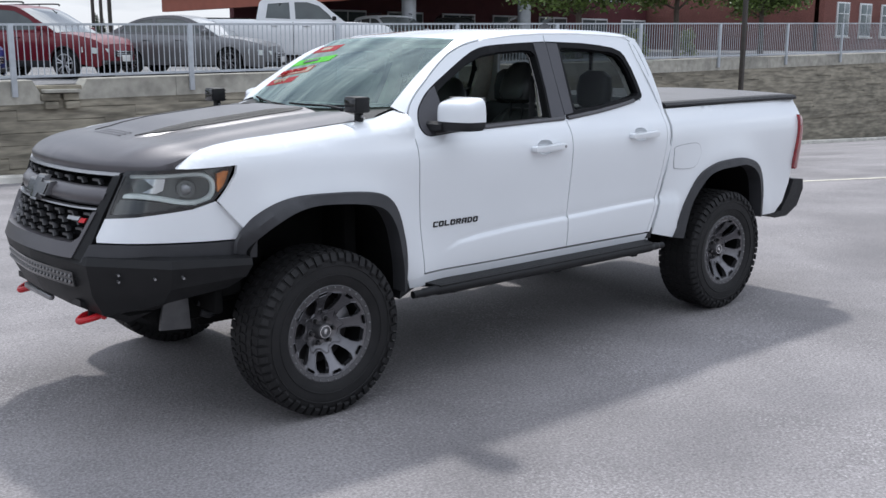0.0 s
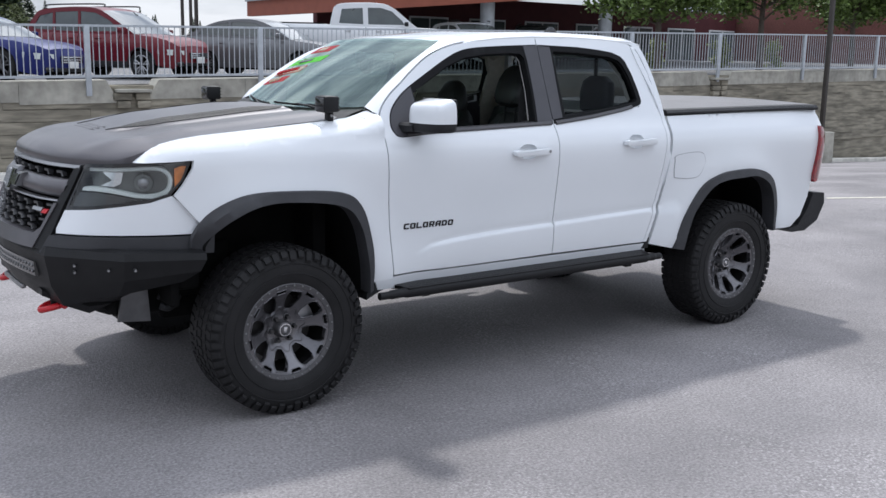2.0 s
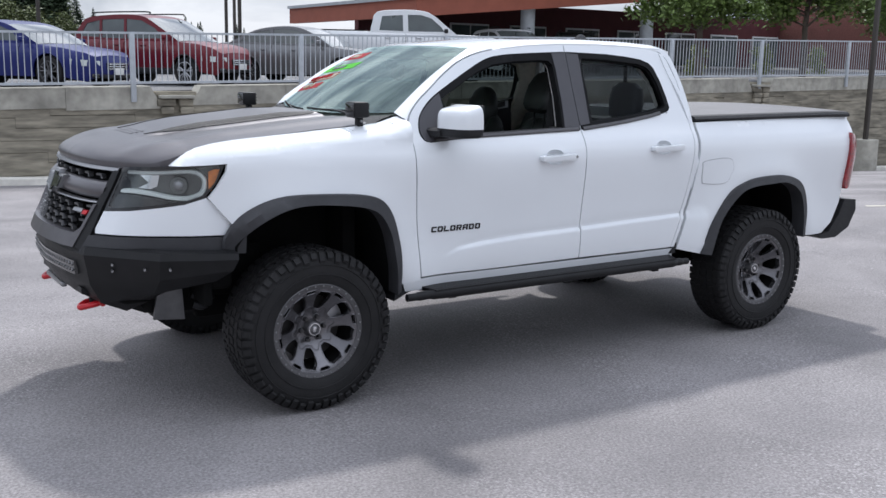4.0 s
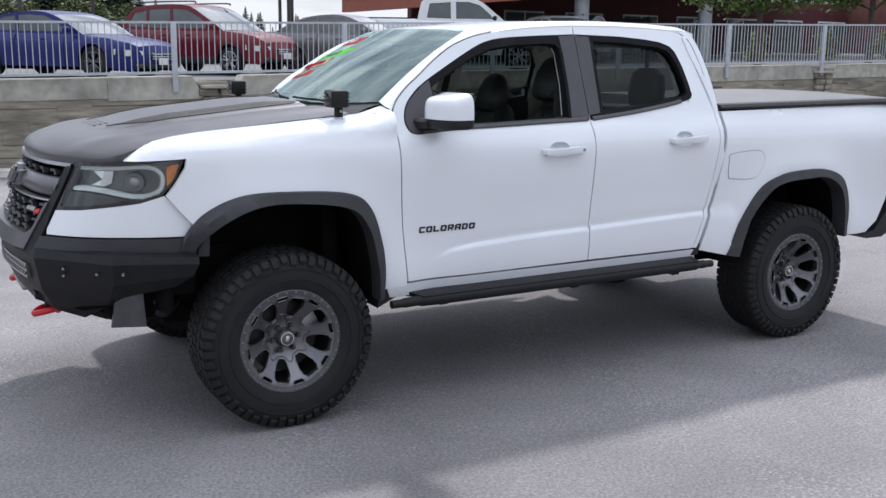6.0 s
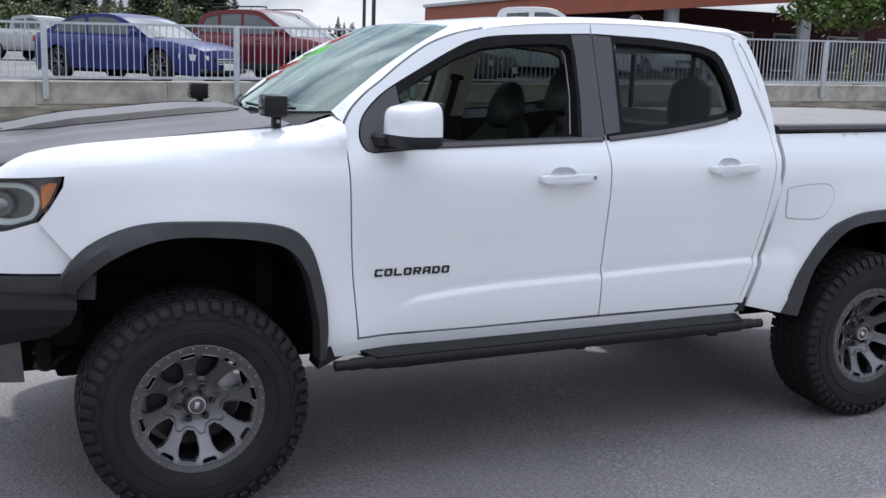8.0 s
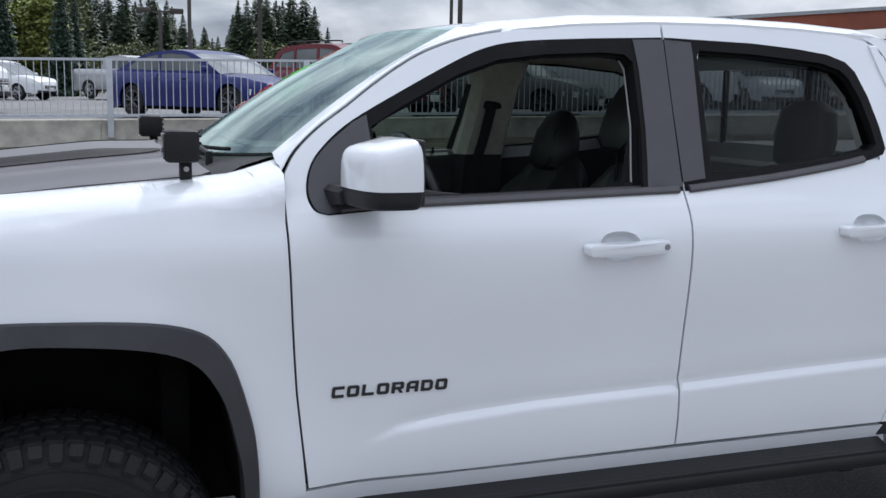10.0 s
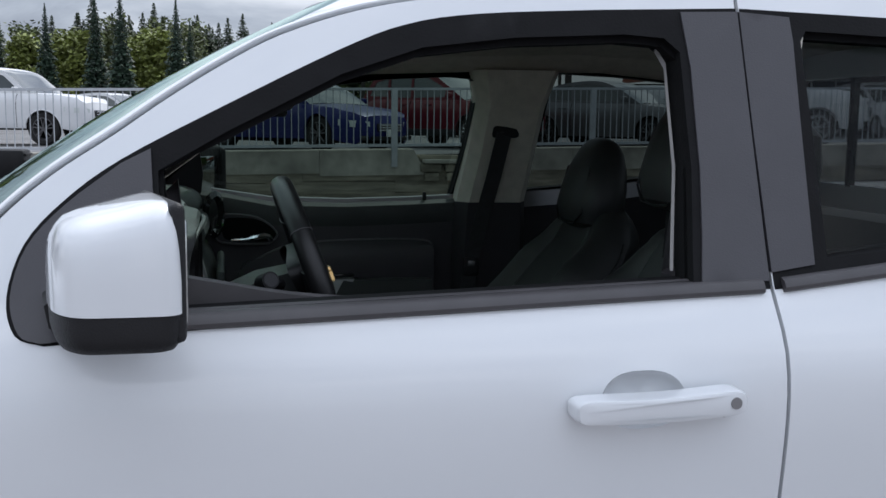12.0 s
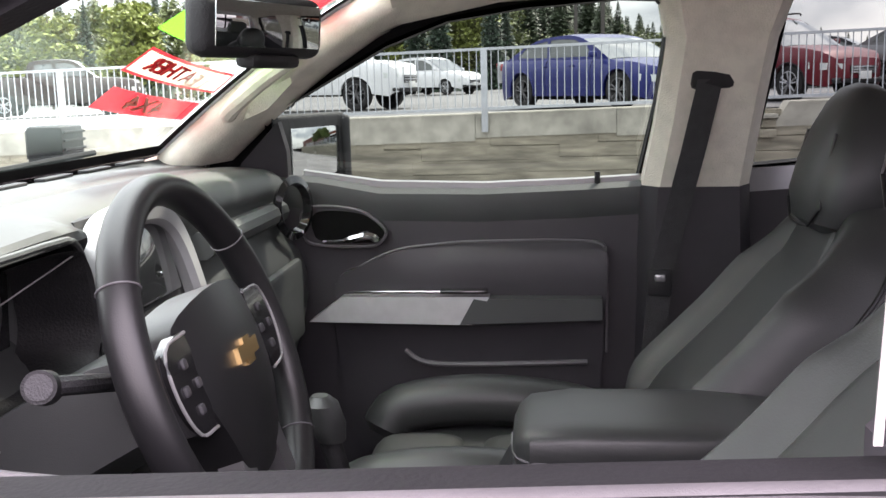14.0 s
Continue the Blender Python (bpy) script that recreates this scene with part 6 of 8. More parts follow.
def build_door_card(sg):
    """Inner side of a front door; sg +1 is the passenger's side."""
    def at(y):
        return lambda u, v, d: (u, sg * (y + d), v)
    if sg < 0:
        line = ((0.80, 1.400), (0.89, 1.382), (0.99, 1.364), (1.11, 1.354), (1.25, 1.356), (1.45, 1.362), (1.64, 1.368))
        base = part("door_card", sheet([(0.78, 0.70)] + [(x, z - 0.03) for x, z in line] + [(1.64, 0.70)], lambda u, v, d: (u, sg * (0.752 + d), v), 0.06, 0.04), DOORVINYL, truck, "black vinyl door panel")
        part("door_sill", loft([[(x, sg * y, z + dz) for y, dz in ((0.752, -0.06), (0.750, -0.038), (0.764, -0.019), (0.784, -0.006), (0.800, 0.0), (0.809, -0.003), (0.811, -0.06))] for x, z in cat(line, 4)]), MOULD, base)
        return
    base = part("door_card", sheet([(0.78, 0.70), (0.74, 1.395), (0.86, 1.392), (1.03, 1.357), (1.25, 1.352), (1.60, 1.366), (1.66, 1.37), (1.66, 0.70)], lambda u, v, d: (u, sg * (0.752 + 0.03 * smooth(1.16, v, v + 0.3) * 0 + d), v), 0.06, 0.04), DOORVINYL, truck, "black vinyl door panel")
    # rounded sill roll
    part("door_sill", loft([[(x, sg * y, z + dz) for y, dz in ((0.752, -0.055), (0.742, -0.02), (0.748, 0.004), (0.772, 0.014), (0.800, 0.006), (0.80, -0.06))] for x, z in ((0.80, 1.392), (0.90, 1.382), (1.03, 1.357), (1.25, 1.352), (1.45, 1.358), (1.66, 1.368))]), SOFT, base)
    if sg > 0:
        part("window_lip", loft([[(x, sg * 0.785, z + 0.004), (x, sg * 0.785, z + 0.018), (x, sg * 0.800, z + 0.020), (x, sg * 0.800, z + 0.004)] for x, z in ((0.86, 1.392), (1.03, 1.366), (1.25, 1.359), (1.45, 1.364), (1.64, 1.373))]), SILVERPAINT, base)
    ins = cat([(0.935, 1.165), (1.00, 1.212), (1.07, 1.241), (1.15, 1.252), (1.25, 1.258), (1.484, 1.256), (1.510, 1.22), (1.508, 1.10), (1.495, 0.90), (1.48, 0.80), (1.20, 0.78), (0.98, 0.80), (0.94, 0.95)], 4, True)
    part("armrest_panel", sheet(ins, lambda u, v, d: (u, sg * (0.728 - 0.022 * smooth(v, 0.98, 1.18) * smooth(1.262, v, v + 0.03) + d), v), 0.035, 0.03), DOORVINYL, base)
    part("panel_seam", tube(cat([(0.935, 0.722, 1.168), (1.00, 0.718, 1.214), (1.07, 0.716, 1.244), (1.15, 0.716, 1.255), (1.25, 0.716, 1.261), (1.47, 0.716, 1.259), (1.508, 0.717, 1.235), (1.512, 0.718, 1.18), (1.511, 0.718, 1.02)], 5), 0.0030, 6), SEAMGREY, base)
    bar = [(0.885, 1.098), (0.955, 1.150), (1.268, 1.150), (1.230, 1.090)]
    part("silver_bar", sheet(bar, at(0.672), 0.04, 0.05), BRIGHTBAR, base, "brushed silver trim bar")
    part("arm_pad", loft([[(1.235 + a, sg * y, z) for a, y, z in ((0.0, 0.735, 1.148), (0.0, 0.672, 1.146), (-0.03, 0.668, 1.092), (0.0, 0.73, 1.075))], [(1.50, sg * 0.735, 1.146), (1.50, sg * 0.675, 1.144), (1.50, sg * 0.672, 1.10), (1.50, sg * 0.73, 1.085)]]), SOFT, base)
    part("switch_bar", box((1.215, sg * 0.680, 1.162), (0.10, 0.03, 0.008), 0.003), GLOSSBLACK, base)
    part("switch_trim", box((1.10, sg * 0.684, 1.160), (0.26, 0.012, 0.006), 0.002), CHROME, base)
    bz = cat([(0.866, 1.322), (0.90, 1.338), (0.99, 1.328), (1.045, 1.285), (1.03, 1.256), (0.99, 1.250), (0.89, 1.256), (0.868, 1.280)], 4, True)
    part("handle_bezel", sheet(bz, at(0.728), 0.03, 0.03), DOORVINYL, base)
    part("bezel_rim", tube([(u, sg * 0.727, v) for u, v in bz] + [(bz[0][0], sg * 0.727, bz[0][1])], 0.0035, 6), SEAMGREY, base)
    part("handle_cup", sheet([(0.955 + (u - 0.955) * 0.86 + 0.01, 1.29 + (v - 1.29) * 0.8) for u, v in bz], at(0.725), 0.03, 0.01), DARK, base)
    part("door_lever", tube(cat([(0.915, sg * 0.708, 1.264), (0.96, sg * 0.700, 1.268), (1.01, sg * 0.704, 1.278), (1.028, sg * 0.715, 1.266)], 4), [0.005] * 5 + [0.009] * 8, 8), CHROME, base, "chrome door lever")
    part("pocket_lip", tube(cat([(1.085, sg * 0.70, 1.030), (1.13, sg * 0.694, 1.004), (1.25, sg * 0.694, 1.000), (1.47, sg * 0.70, 1.004)], 4), 0.006, 8), SEAMGREY, base)
    part("lock_pin", cyl((1.495, sg * 0.775, 1.36), (1.495, sg * 0.775, 1.398), 0.006, 8), PLASTIC, base)


def build_trim():
    # door inner cards, B pillars, A pillars, headliner, rear bench
    for sg in (1, -1):
        build_door_card(sg)
        k = 0.0 if sg > 0 else 0.045
        up = [[(x0, sg * y0, z), (x0 + 0.03, sg * (y0 - 0.045), z), (x1 - 0.03, sg * (y0 - 0.055), z), (x1, sg * y0, z), (x1, sg * (y0 + 0.06), z), (x0, sg * (y0 + 0.06), z)] for x0, x1, y0, z in ((1.585 + k, 1.800, 0.735, 1.372), (1.605 + k, 1.812, 0.690, 1.50), (1.622 + k, 1.830, 0.64, 1.66), (1.60 + k * 1.4, 1.86, 0.605, 1.76))]
        part("pillar_trim", loft(up), CLOTH, truck, "beige upper pillar trim")
        lo = [[(x0, sg * y0, z), (x0 + 0.03, sg * (y0 - 0.045), z), (x1 - 0.03, sg * (y0 - 0.055), z), (x1, sg * y0, z), (x1, sg * (y0 + 0.05), z), (x0, sg * (y0 + 0.05), z)] for x0, x1, y0, z in ((1.56, 1.82, 0.76, 0.66), (1.575, 1.81, 0.755, 1.2), (1.583, 1.802, 0.738, 1.3715))]
        part("pillar_lower_trim", loft(lo), DOORVINYL, truck)
        # belt: guide, webbing, tongue
        g = part("belt_guide", box((1.705, sg * 0.625, 1.588), (0.085, 0.03, 0.045), 0.012), PLASTIC, truck, "seat belt guide")
        part("guide_cover", box((1.700, sg * 0.632, 1.625), (0.075, 0.025, 0.05), 0.012), CLOTH, g)
        wb = [[(x - 0.024, sg * y, z), (x + 0.024, sg * (y + 0.004), z), (x + 0.024, sg * (y + 0.006), z), (x - 0.024, sg * (y + 0.002), z)] for x, y, z in ((1.70, 0.608, 1.585), (1.672, 0.622, 1.45), (1.640, 0.655, 1.30), (1.615, 0.660, 1.19), (1.60, 0.66, 1.00), (1.60, 0.66, 0.75))]
        b = part("seat_belt", loft(wb), BELT, truck, "grey seat belt webbing")
        part("belt_tongue", box((1.612, sg * 0.645, 1.185), (0.048, 0.012, 0.055), 0.005), PLASTIC, b)
        part("tongue_steel", box((1.612, sg * 0.640, 1.195), (0.022, 0.012, 0.016), 0.004), STEEL, b)
        # inner A pillar cover with a grab handle
        pa = []
        for t in np.linspace(-0.02, 1.0, 12):
            b0 = Vector(wind(sg * 0.985, max(0, t)))
            x, z = float(np.interp(t, (0, 0.25, 0.5, 0.75, 1.0), (0.70, 0.80, 0.93, 1.07, 1.20))), float(np.interp(t, (0, 0.25, 0.5, 0.75, 1.0), (1.435, 1.515, 1.61, 1.695, 1.745)))
            a0 = Vector((x, sg * (half_width(x, z) - 0.055), z))
            mid = (a0 + b0) / 2 + Vector((0.01, -sg * 0.045, -0.02))
            pa.append(cat([b0 + Vector((0.012, 0, -0.012)), b0 * 0.5 + mid * 0.5 + Vector((0.0, -sg * 0.012, -0.008)), mid, a0 * 0.5 + mid * 0.5 + Vector((0, -sg * 0.01, 0)), a0, a0 + Vector((0, sg * 0.02, 0))], 3))
        ap = part("pillar_cover", loft(pa, closed=False), CLOTH, truck, "beige windscreen pillar cover")
        hd = [(0.742, sg * 0.635, 1.533), (0.775, sg * 0.600, 1.560), (0.83, sg * 0.580, 1.60), (0.885, sg * 0.570, 1.636), (0.92, sg * 0.585, 1.668)]
        part("grab_handle", tube(cat(hd, 5), [0.012] + [0.017] * 19 + [0.012], 10), CLOTH, ap)
        part("handle_slot", sheet([(0.775, 1.525), (0.80, 1.568), (0.882, 1.626), (0.885, 1.598), (0.83, 1.548)], lambda u, v, d: (u, sg * (0.640 - 0.26 * (v - 1.52) + d), v), 0.03, 0.01), CLOTH, ap)
        # black corner behind the door mirror
        part("mirror_corner", sheet([(0.70, 1.385), (0.735, 1.432), (0.83, 1.520), (0.838, 1.455), (0.83, 1.385)], lambda u, v, d: (u, sg * (half_width(u, v) - 0.085 + d), v), 0.03, 0.03), DOORVINYL, truck)
        # rear door cards and quarter trim
        part("rear_door_card", sheet([(1.74, 0.70), (1.74, 1.385), (2.10, 1.405), (2.30, 1.43), (2.43, 1.455), (2.46, 0.70)], lambda u, v, d: (u, sg * (0.775 + d), v), 0.08, 0.05), DOORVINYL, truck)
        part("rear_sill", loft([[(x, sg * y, z + dz) for y, dz in ((0.770, -0.04), (0.775, 0.008), (0.790, 0.010), (0.790, -0.04))] for x, z in ((1.76, 1.388), (2.10, 1.410), (2.30, 1.436), (2.40, 1.452))]), SILVER, truck)
        part("quarter_trim", sheet([(2.40, 0.75), (2.43, 1.46), (2.42, 1.62), (2.33, 1.76), (2.60, 1.79), (2.61, 0.75)], lambda u, v, d: (u, sg * (half_width(u, v) - 0.085 + d), v), 0.08, 0.03), CLOTH, truck)
    rows = []
    for x in np.linspace(1.09, 2.60, 16):
        zc = float(np.interp(x, (1.05, 1.3, 1.9, 2.4, 2.60), (1.795, 1.822, 1.838, 1.825, 1.80)))
        rows.append([(x, y, zc - 0.055 * abs(y / 0.62) ** 3) for y in np.linspace(-0.62, 0.62, 17)])
    part("headliner", loft(rows, closed=False), CLOTH, truck, "beige cloth headliner")
    for sg in (-1, 1):
        v = part("sun_visor", box((1.165, sg * 0.33, 1.785), (0.17, 0.40, 0.022), 0.009, 2, Matrix.Rotation(radians(-10), 4, "Y")), CLOTH, truck)
        # inner header above the side windows
        part("roof_rail_trim", loft([[(x, sg * (y), z), (x, sg * (y - 0.05), z + 0.02), (x, sg * (y - 0.10), z + 0.045), (x, sg * (y + 0.02), z + 0.04)] for x, y, z in ((1.10, 0.63, 1.705), (1.30, 0.63, 1.742), (1.6, 0.625, 1.755), (2.0, 0.625, 1.76), (2.3, 0.635, 1.735), (2.42, 0.65, 1.69))]), CLOTH, truck)
    # dashboard
    rows = []
    for y in sorted(set([round(v, 4) for v in np.linspace(-0.72, 0.72, 61)] + [-0.612, -0.604, -0.597, -0.590, -0.250, -0.243, -0.236, -0.228])):
        k = smooth(y, -0.608, -0.592) * (1 - smooth(y, -0.248, -0.232))
        lip = math.sqrt(max(0.0, 1 - ((y + 0.42) / 0.19) ** 4)) if -0.61 < y < -0.23 else 0.0
        wb = wind(y / 0.72, 0.0)
        e = 0.02 * (abs(y) / 0.72) ** 3
        b = -0.055 * math.exp(-(y / 0.20) ** 4)
        hump = 0.016 * lip

        def at(x0, z0, x1, z1):
            return (x0 + (x1 - x0) * k, y, z0 + (z1 - z0) * k)
        rows.append(cat([(wb[0] + 0.03, y, wb[2] - 0.012), (0.60, y, 1.452 - e + hump * 0.4), (0.655, y, 1.450 - e + hump * 0.5), (0.668, y, 1.443 - e + hump * 0.5), (0.72 + b * 0.5, y, 1.446 - e + hump), (0.79 + b, y, 1.440 - e + hump),
                         (0.822 + b + 0.026 * lip, y, 1.424 - e + hump * 1.3), at(0.834 + b + 0.024 * lip, 1.402 - e, 0.850, 1.428), at(0.834 + b, 1.388 - e, 0.842, 1.418), at(0.828 + b, 1.372 - e, 0.765, 1.416), at(0.828 + b, 1.345 - e, 0.735, 1.36),
                         at(0.834 + b, 1.30 - e, 0.742, 1.30), at(0.848 + b, 1.262, 0.80, 1.262), at(0.866 + b, 1.225, 0.858, 1.240), (0.875 + b, y, 1.15), (0.84 + b, y, 1.02), (0.78, y, 0.85)], 2))
    d = part("dashboard", loft(rows, closed=False), SOFT, truck, "black soft-grain dashboard")
    part("dash_roll", tube(cat([(0.828, 0.20, 1.338), (0.835, 0.40, 1.340), (0.828, 0.68, 1.335)], 6), 0.024, 10), SOFT, d)
    for k in range(8):
        part("vent_slot", box((0.575, -0.55 + 0.155 * k, 1.452), (0.02, 0.10, 0.006), 0.002), PLASTIC, d)
    # instruments at the back of the recess, and the thin bezel round it
    face = part("instrument_face", sheet([(-0.575, 1.295), (-0.575, 1.385), (-0.53, 1.405), (-0.31, 1.405), (-0.265, 1.385), (-0.265, 1.295)], lambda u, v, dd: (0.752 + (v - 1.3) * 0.05 - dd, u, v), 0.05, 0.02), SCREEN, d, "dark instrument cluster")
    for y in (-0.495, -0.345):
        part("gauge_ring", revolve([(0.044, 0.0), (0.046, -0.006), (0.050, -0.006), (0.051, 0.0)], 32), FLARE, face).matrix_basis = Matrix.Translation((0.7575, y, 1.350)) @ Matrix.Rotation(radians(90), 4, "Z")
        part("gauge_needle", box((0.762, y + 0.012, 1.338), (0.002, 0.034, 0.003), 0, 1), RED, face)
    part("cluster_surround", tube(cat([(0.862, -0.222, 1.245), (0.842, -0.225, 1.30), (0.838, -0.230, 1.35), (0.842, -0.246, 1.395), (0.852, -0.29, 1.424), (0.858, -0.35, 1.430), (0.860, -0.42, 1.431), (0.858, -0.49, 1.430), (0.850, -0.555, 1.420), (0.838, -0.596, 1.390), (0.834, -0.612, 1.34), (0.838, -0.612, 1.29), (0.860, -0.600, 1.245)], 5), 0.0045, 8), SOFT, d)
    part("cluster_edge", tube(cat([(0.846, -0.240, 1.300), (0.848, -0.262, 1.268), (0.856, -0.33, 1.252), (0.858, -0.44, 1.250), (0.856, -0.55, 1.252), (0.846, -0.597, 1.285)], 5), 0.0012, 6), SILVERPAINT, d)
    ring = cat([(-0.238, 1.30), (-0.240, 1.35), (-0.254, 1.392), (-0.29, 1.414), (-0.42, 1.419), (-0.55, 1.412), (-0.588, 1.388), (-0.602, 1.34), (-0.600, 1.29), (-0.56, 1.262), (-0.42, 1.258), (-0.28, 1.262)], 4, True)
    part("cluster_recess", loft([[(x, -0.42 + (y + 0.42) * k, 1.345 + (z - 1.345) * k) for y, z in ring] for x, k in ((0.853, 0.995), (0.848, 0.97), (0.79, 0.93), (0.757, 0.90))], caps=False), POWDER, d)
    # reflection along the cluster's glass, put in as a thin silver line
    part("lens_glint", tube([(0.846, -0.262, 1.408), (0.800, -0.36, 1.366), (0.768, -0.50, 1.312)], 0.0010, 6), SILVERPAINT, d)
    # centre stack: screen in a silver frame
    half = [(0.142, 1.14), (0.150, 1.22), (0.153, 1.30), (0.146, 1.355), (0.124, 1.392), (0.080, 1.411)]
    fr = cat([(-y, z) for y, z in half] + [(0.0, 1.416)] + half[::-1], 5)
    rings = []
    for i, (y, z) in enumerate(fr):
        (y0, z0), (y1, z1) = fr[max(i - 1, 0)], fr[min(i + 1, len(fr) - 1)]
        ln = math.hypot(y1 - y0, z1 - z0)
        ny, nz = -(z1 - z0) / ln, (y1 - y0) / ln
        x = 0.846 - 0.26 * (z - 1.25)
        rings.append([(x + dx, y + ny * w_, z + nz * w_) for dx, w_ in ((-0.022, 0.017), (0.000, 0.0175), (0.008, 0.010), (0.006, -0.010), (-0.004, -0.018), (-0.03, -0.018))])
    part("silver_surround", loft(rings, closed=False), SILVERPAINT, d, "silver frame of the centre stack")
    part("centre_panel", sheet([(-0.142, 1.12), (-0.150, 1.30), (-0.138, 1.425), (0.138, 1.425), (0.150, 1.30), (0.142, 1.12)], lambda u, v, dd: (0.826 - 0.26 * (v - 1.25) - dd, u, v), 0.05, 0.03), PLASTIC, d)
    part("touch_screen", box((0.803, 0, 1.350), (0.012, 0.235, 0.130), 0.006, 2, Matrix.Rotation(radians(-14), 4, "Y")), SCREEN, d, "dark touch screen")
    for k in range(6):
        part("stack_button", box((0.845, -0.10 + 0.04 * k, 1.225), (0.012, 0.028, 0.014), 0.003), PLASTIC, d)
    for y in (-0.085, 0.085):
        part("stack_knob", cyl((0.845, y, 1.185), (0.885, y, 1.178), 0.020, 18), SILVER, d)
    # side vent on the passenger's end
    part("round_vent", revolve([(0.052, 0.0), (0.058, -0.012), (0.045, -0.018), (0.040, 0.0)], 28), GLOSSBLACK, d).matrix_basis = Matrix.Translation((0.86, 0.655, 1.345)) @ Matrix.Rotation(radians(62), 4, "Z") @ Matrix.Diagonal((1, 1, 1.15, 1))
    part("glove_panel", box((0.885, 0.40, 1.17), (0.02, 0.40, 0.16), 0.02), SOFT, d)
    # console with lid
    c = part("centre_console", loft([[(x, -0.115, 0.66), (x, -0.115, z), (x, -0.10, z + 0.012), (x, 0.10, z + 0.012), (x, 0.115, z), (x, 0.115, 0.66)] for x, z in ((0.82, 1.08), (0.95, 0.99), (1.30, 0.98), (1.335, 1.045), (1.74, 1.045))]), PLASTIC, truck, "black centre console with padded lid")
    part("console_lid", pad([((1.338, -0.012, 1.100), 0.060, 0.012, math.pi / 2), ((1.345, -0.012, 1.101), 0.086, 0.024, math.pi / 2), ((1.362, -0.012, 1.104), 0.104, 0.033, math.pi / 2), ((1.42, -0.012, 1.107), 0.110, 0.037, math.pi / 2), ((1.60, -0.012, 1.106), 0.110, 0.037, math.pi / 2), ((1.72, -0.012, 1.100), 0.106, 0.032, math.pi / 2)], 24, 0.45), LEATHER, c)
    part("lid_seam", tube(cat([(1.74, -0.123, 1.098), (1.60, -0.1235, 1.098), (1.44, -0.123, 1.098), (1.372, -0.117, 1.098), (1.345, -0.095, 1.098), (1.337, -0.05, 1.098), (1.336, 0.0, 1.098)], 4), 0.0020, 6), SEAMGREY, c)
    part("lid_base", box((1.535, -0.01, 1.058), (0.38, 0.222, 0.035), 0.012), PLASTIC, c)
    part("gear_lever", cyl((1.10, 0.0, 0.98), (1.07, 0.0, 1.09), 0.016, 12), PLASTIC, c)
    part("gear_knob", pad([((1.075, 0, 1.085), 0.02, 0.02, 0), ((1.068, 0, 1.11), 0.028, 0.028, 0), ((1.062, 0, 1.14), 0.026, 0.024, 0), ((1.060, 0, 1.152), 0.012, 0.012, 0)], 14, 0.9), LEATHER, c)
    # steering column, stalk, wheel
    S = Matrix.Translation((1.055, -0.405, 1.320)) @ Matrix.Rotation(radians(-19), 4, "Y")
    w = new("steering_wheel")
    w.parent, w.matrix_basis = truck, S
    w["label"] = "black leather steering wheel with switches"
    bm = bmesh.new()
    rr = []
    for k in range(64):
        a = 2 * math.pi * k / 64
        cy, cz = math.cos(a), math.sin(a)
        rr.append([(0.0195 * math.sin(b) * 1.0, (0.182 + 0.0165 * math.cos(b)) * cy, (0.182 + 0.0165 * math.cos(b)) * cz) for b in [2 * math.pi * j / 14 for j in range(14)]])
    rr.append(rr[0])
    vs = [[bm.verts.new(p) for p in r] for r in rr[:-1]]
    for i in range(64):
        for j in range(14):
            bm.faces.new((vs[i][j], vs[i][(j + 1) % 14], vs[(i + 1) % 64][(j + 1) % 14], vs[(i + 1) % 64][j]))
    part("wheel_rim", bm, HIDE, w)
    for a in (0.62, 2.52, 3.9, 5.5):
        cy, cz = math.cos(a), math.sin(a)
        part("rim_seam", tube([(0.0198 * math.sin(b), (0.182 + 0.0168 * math.cos(b)) * cy, (0.182 + 0.0168 * math.cos(b)) * cz) for b in [2 * math.pi * j / 20 for j in range(22)]], 0.0010, 6), SEAMGREY, w)
    hub = cat([(-0.100, 0.056), (0.0, 0.074), (0.100, 0.056), (0.104, 0.005), (0.080, -0.060), (0.038, -0.118), (-0.038, -0.118), (-0.080, -0.060), (-0.104, 0.005)], 4, True)
    part("airbag_cover", sheet(hub, lambda u, v, dd: (0.030 - 1.6 * (u * u + v * v) - dd, u, v), 0.025, 0.05), HIDE, w)
    for sg in (-1, 1):
        part("spoke", loft([[(0.012, sg * 0.070, 0.052), (0.012, sg * 0.070, -0.052), (-0.03, sg * 0.070, -0.045), (-0.03, sg * 0.070, 0.045)], [(0.006, sg * 0.170, 0.036), (0.006, sg * 0.170, -0.030), (-0.012, sg * 0.170, -0.028), (-0.012, sg * 0.170, 0.032)]]), PLASTIC, w)
        sw = part("switch_pad", sheet(cat([(sg * 0.092, 0.045), (sg * 0.140, 0.040), (sg * 0.150, 0.0), (sg * 0.135, -0.035), (sg * 0.100, -0.040)], 4, True), lambda u, v, dd: (0.0150 - dd, u, v), 0.03, 0.012), GLOSSBLACK, w)
        part("pad_trim", tube([(0.0150, sg * y, z) for y, z in cat([(0.090, 0.048), (0.142, 0.043), (0.153, 0.0), (0.137, -0.038), (0.098, -0.044)], 4)], 0.0018, 6), SILVERPAINT, sw)
        for y, z in ((0.118, 0.024), (0.118, -0.020), (0.104, 0.002), (0.133, 0.002)):
            part("switch", box((0.0160, sg * y, z), (0.005, 0.010, 0.010), 0.003), FLARE, sw)
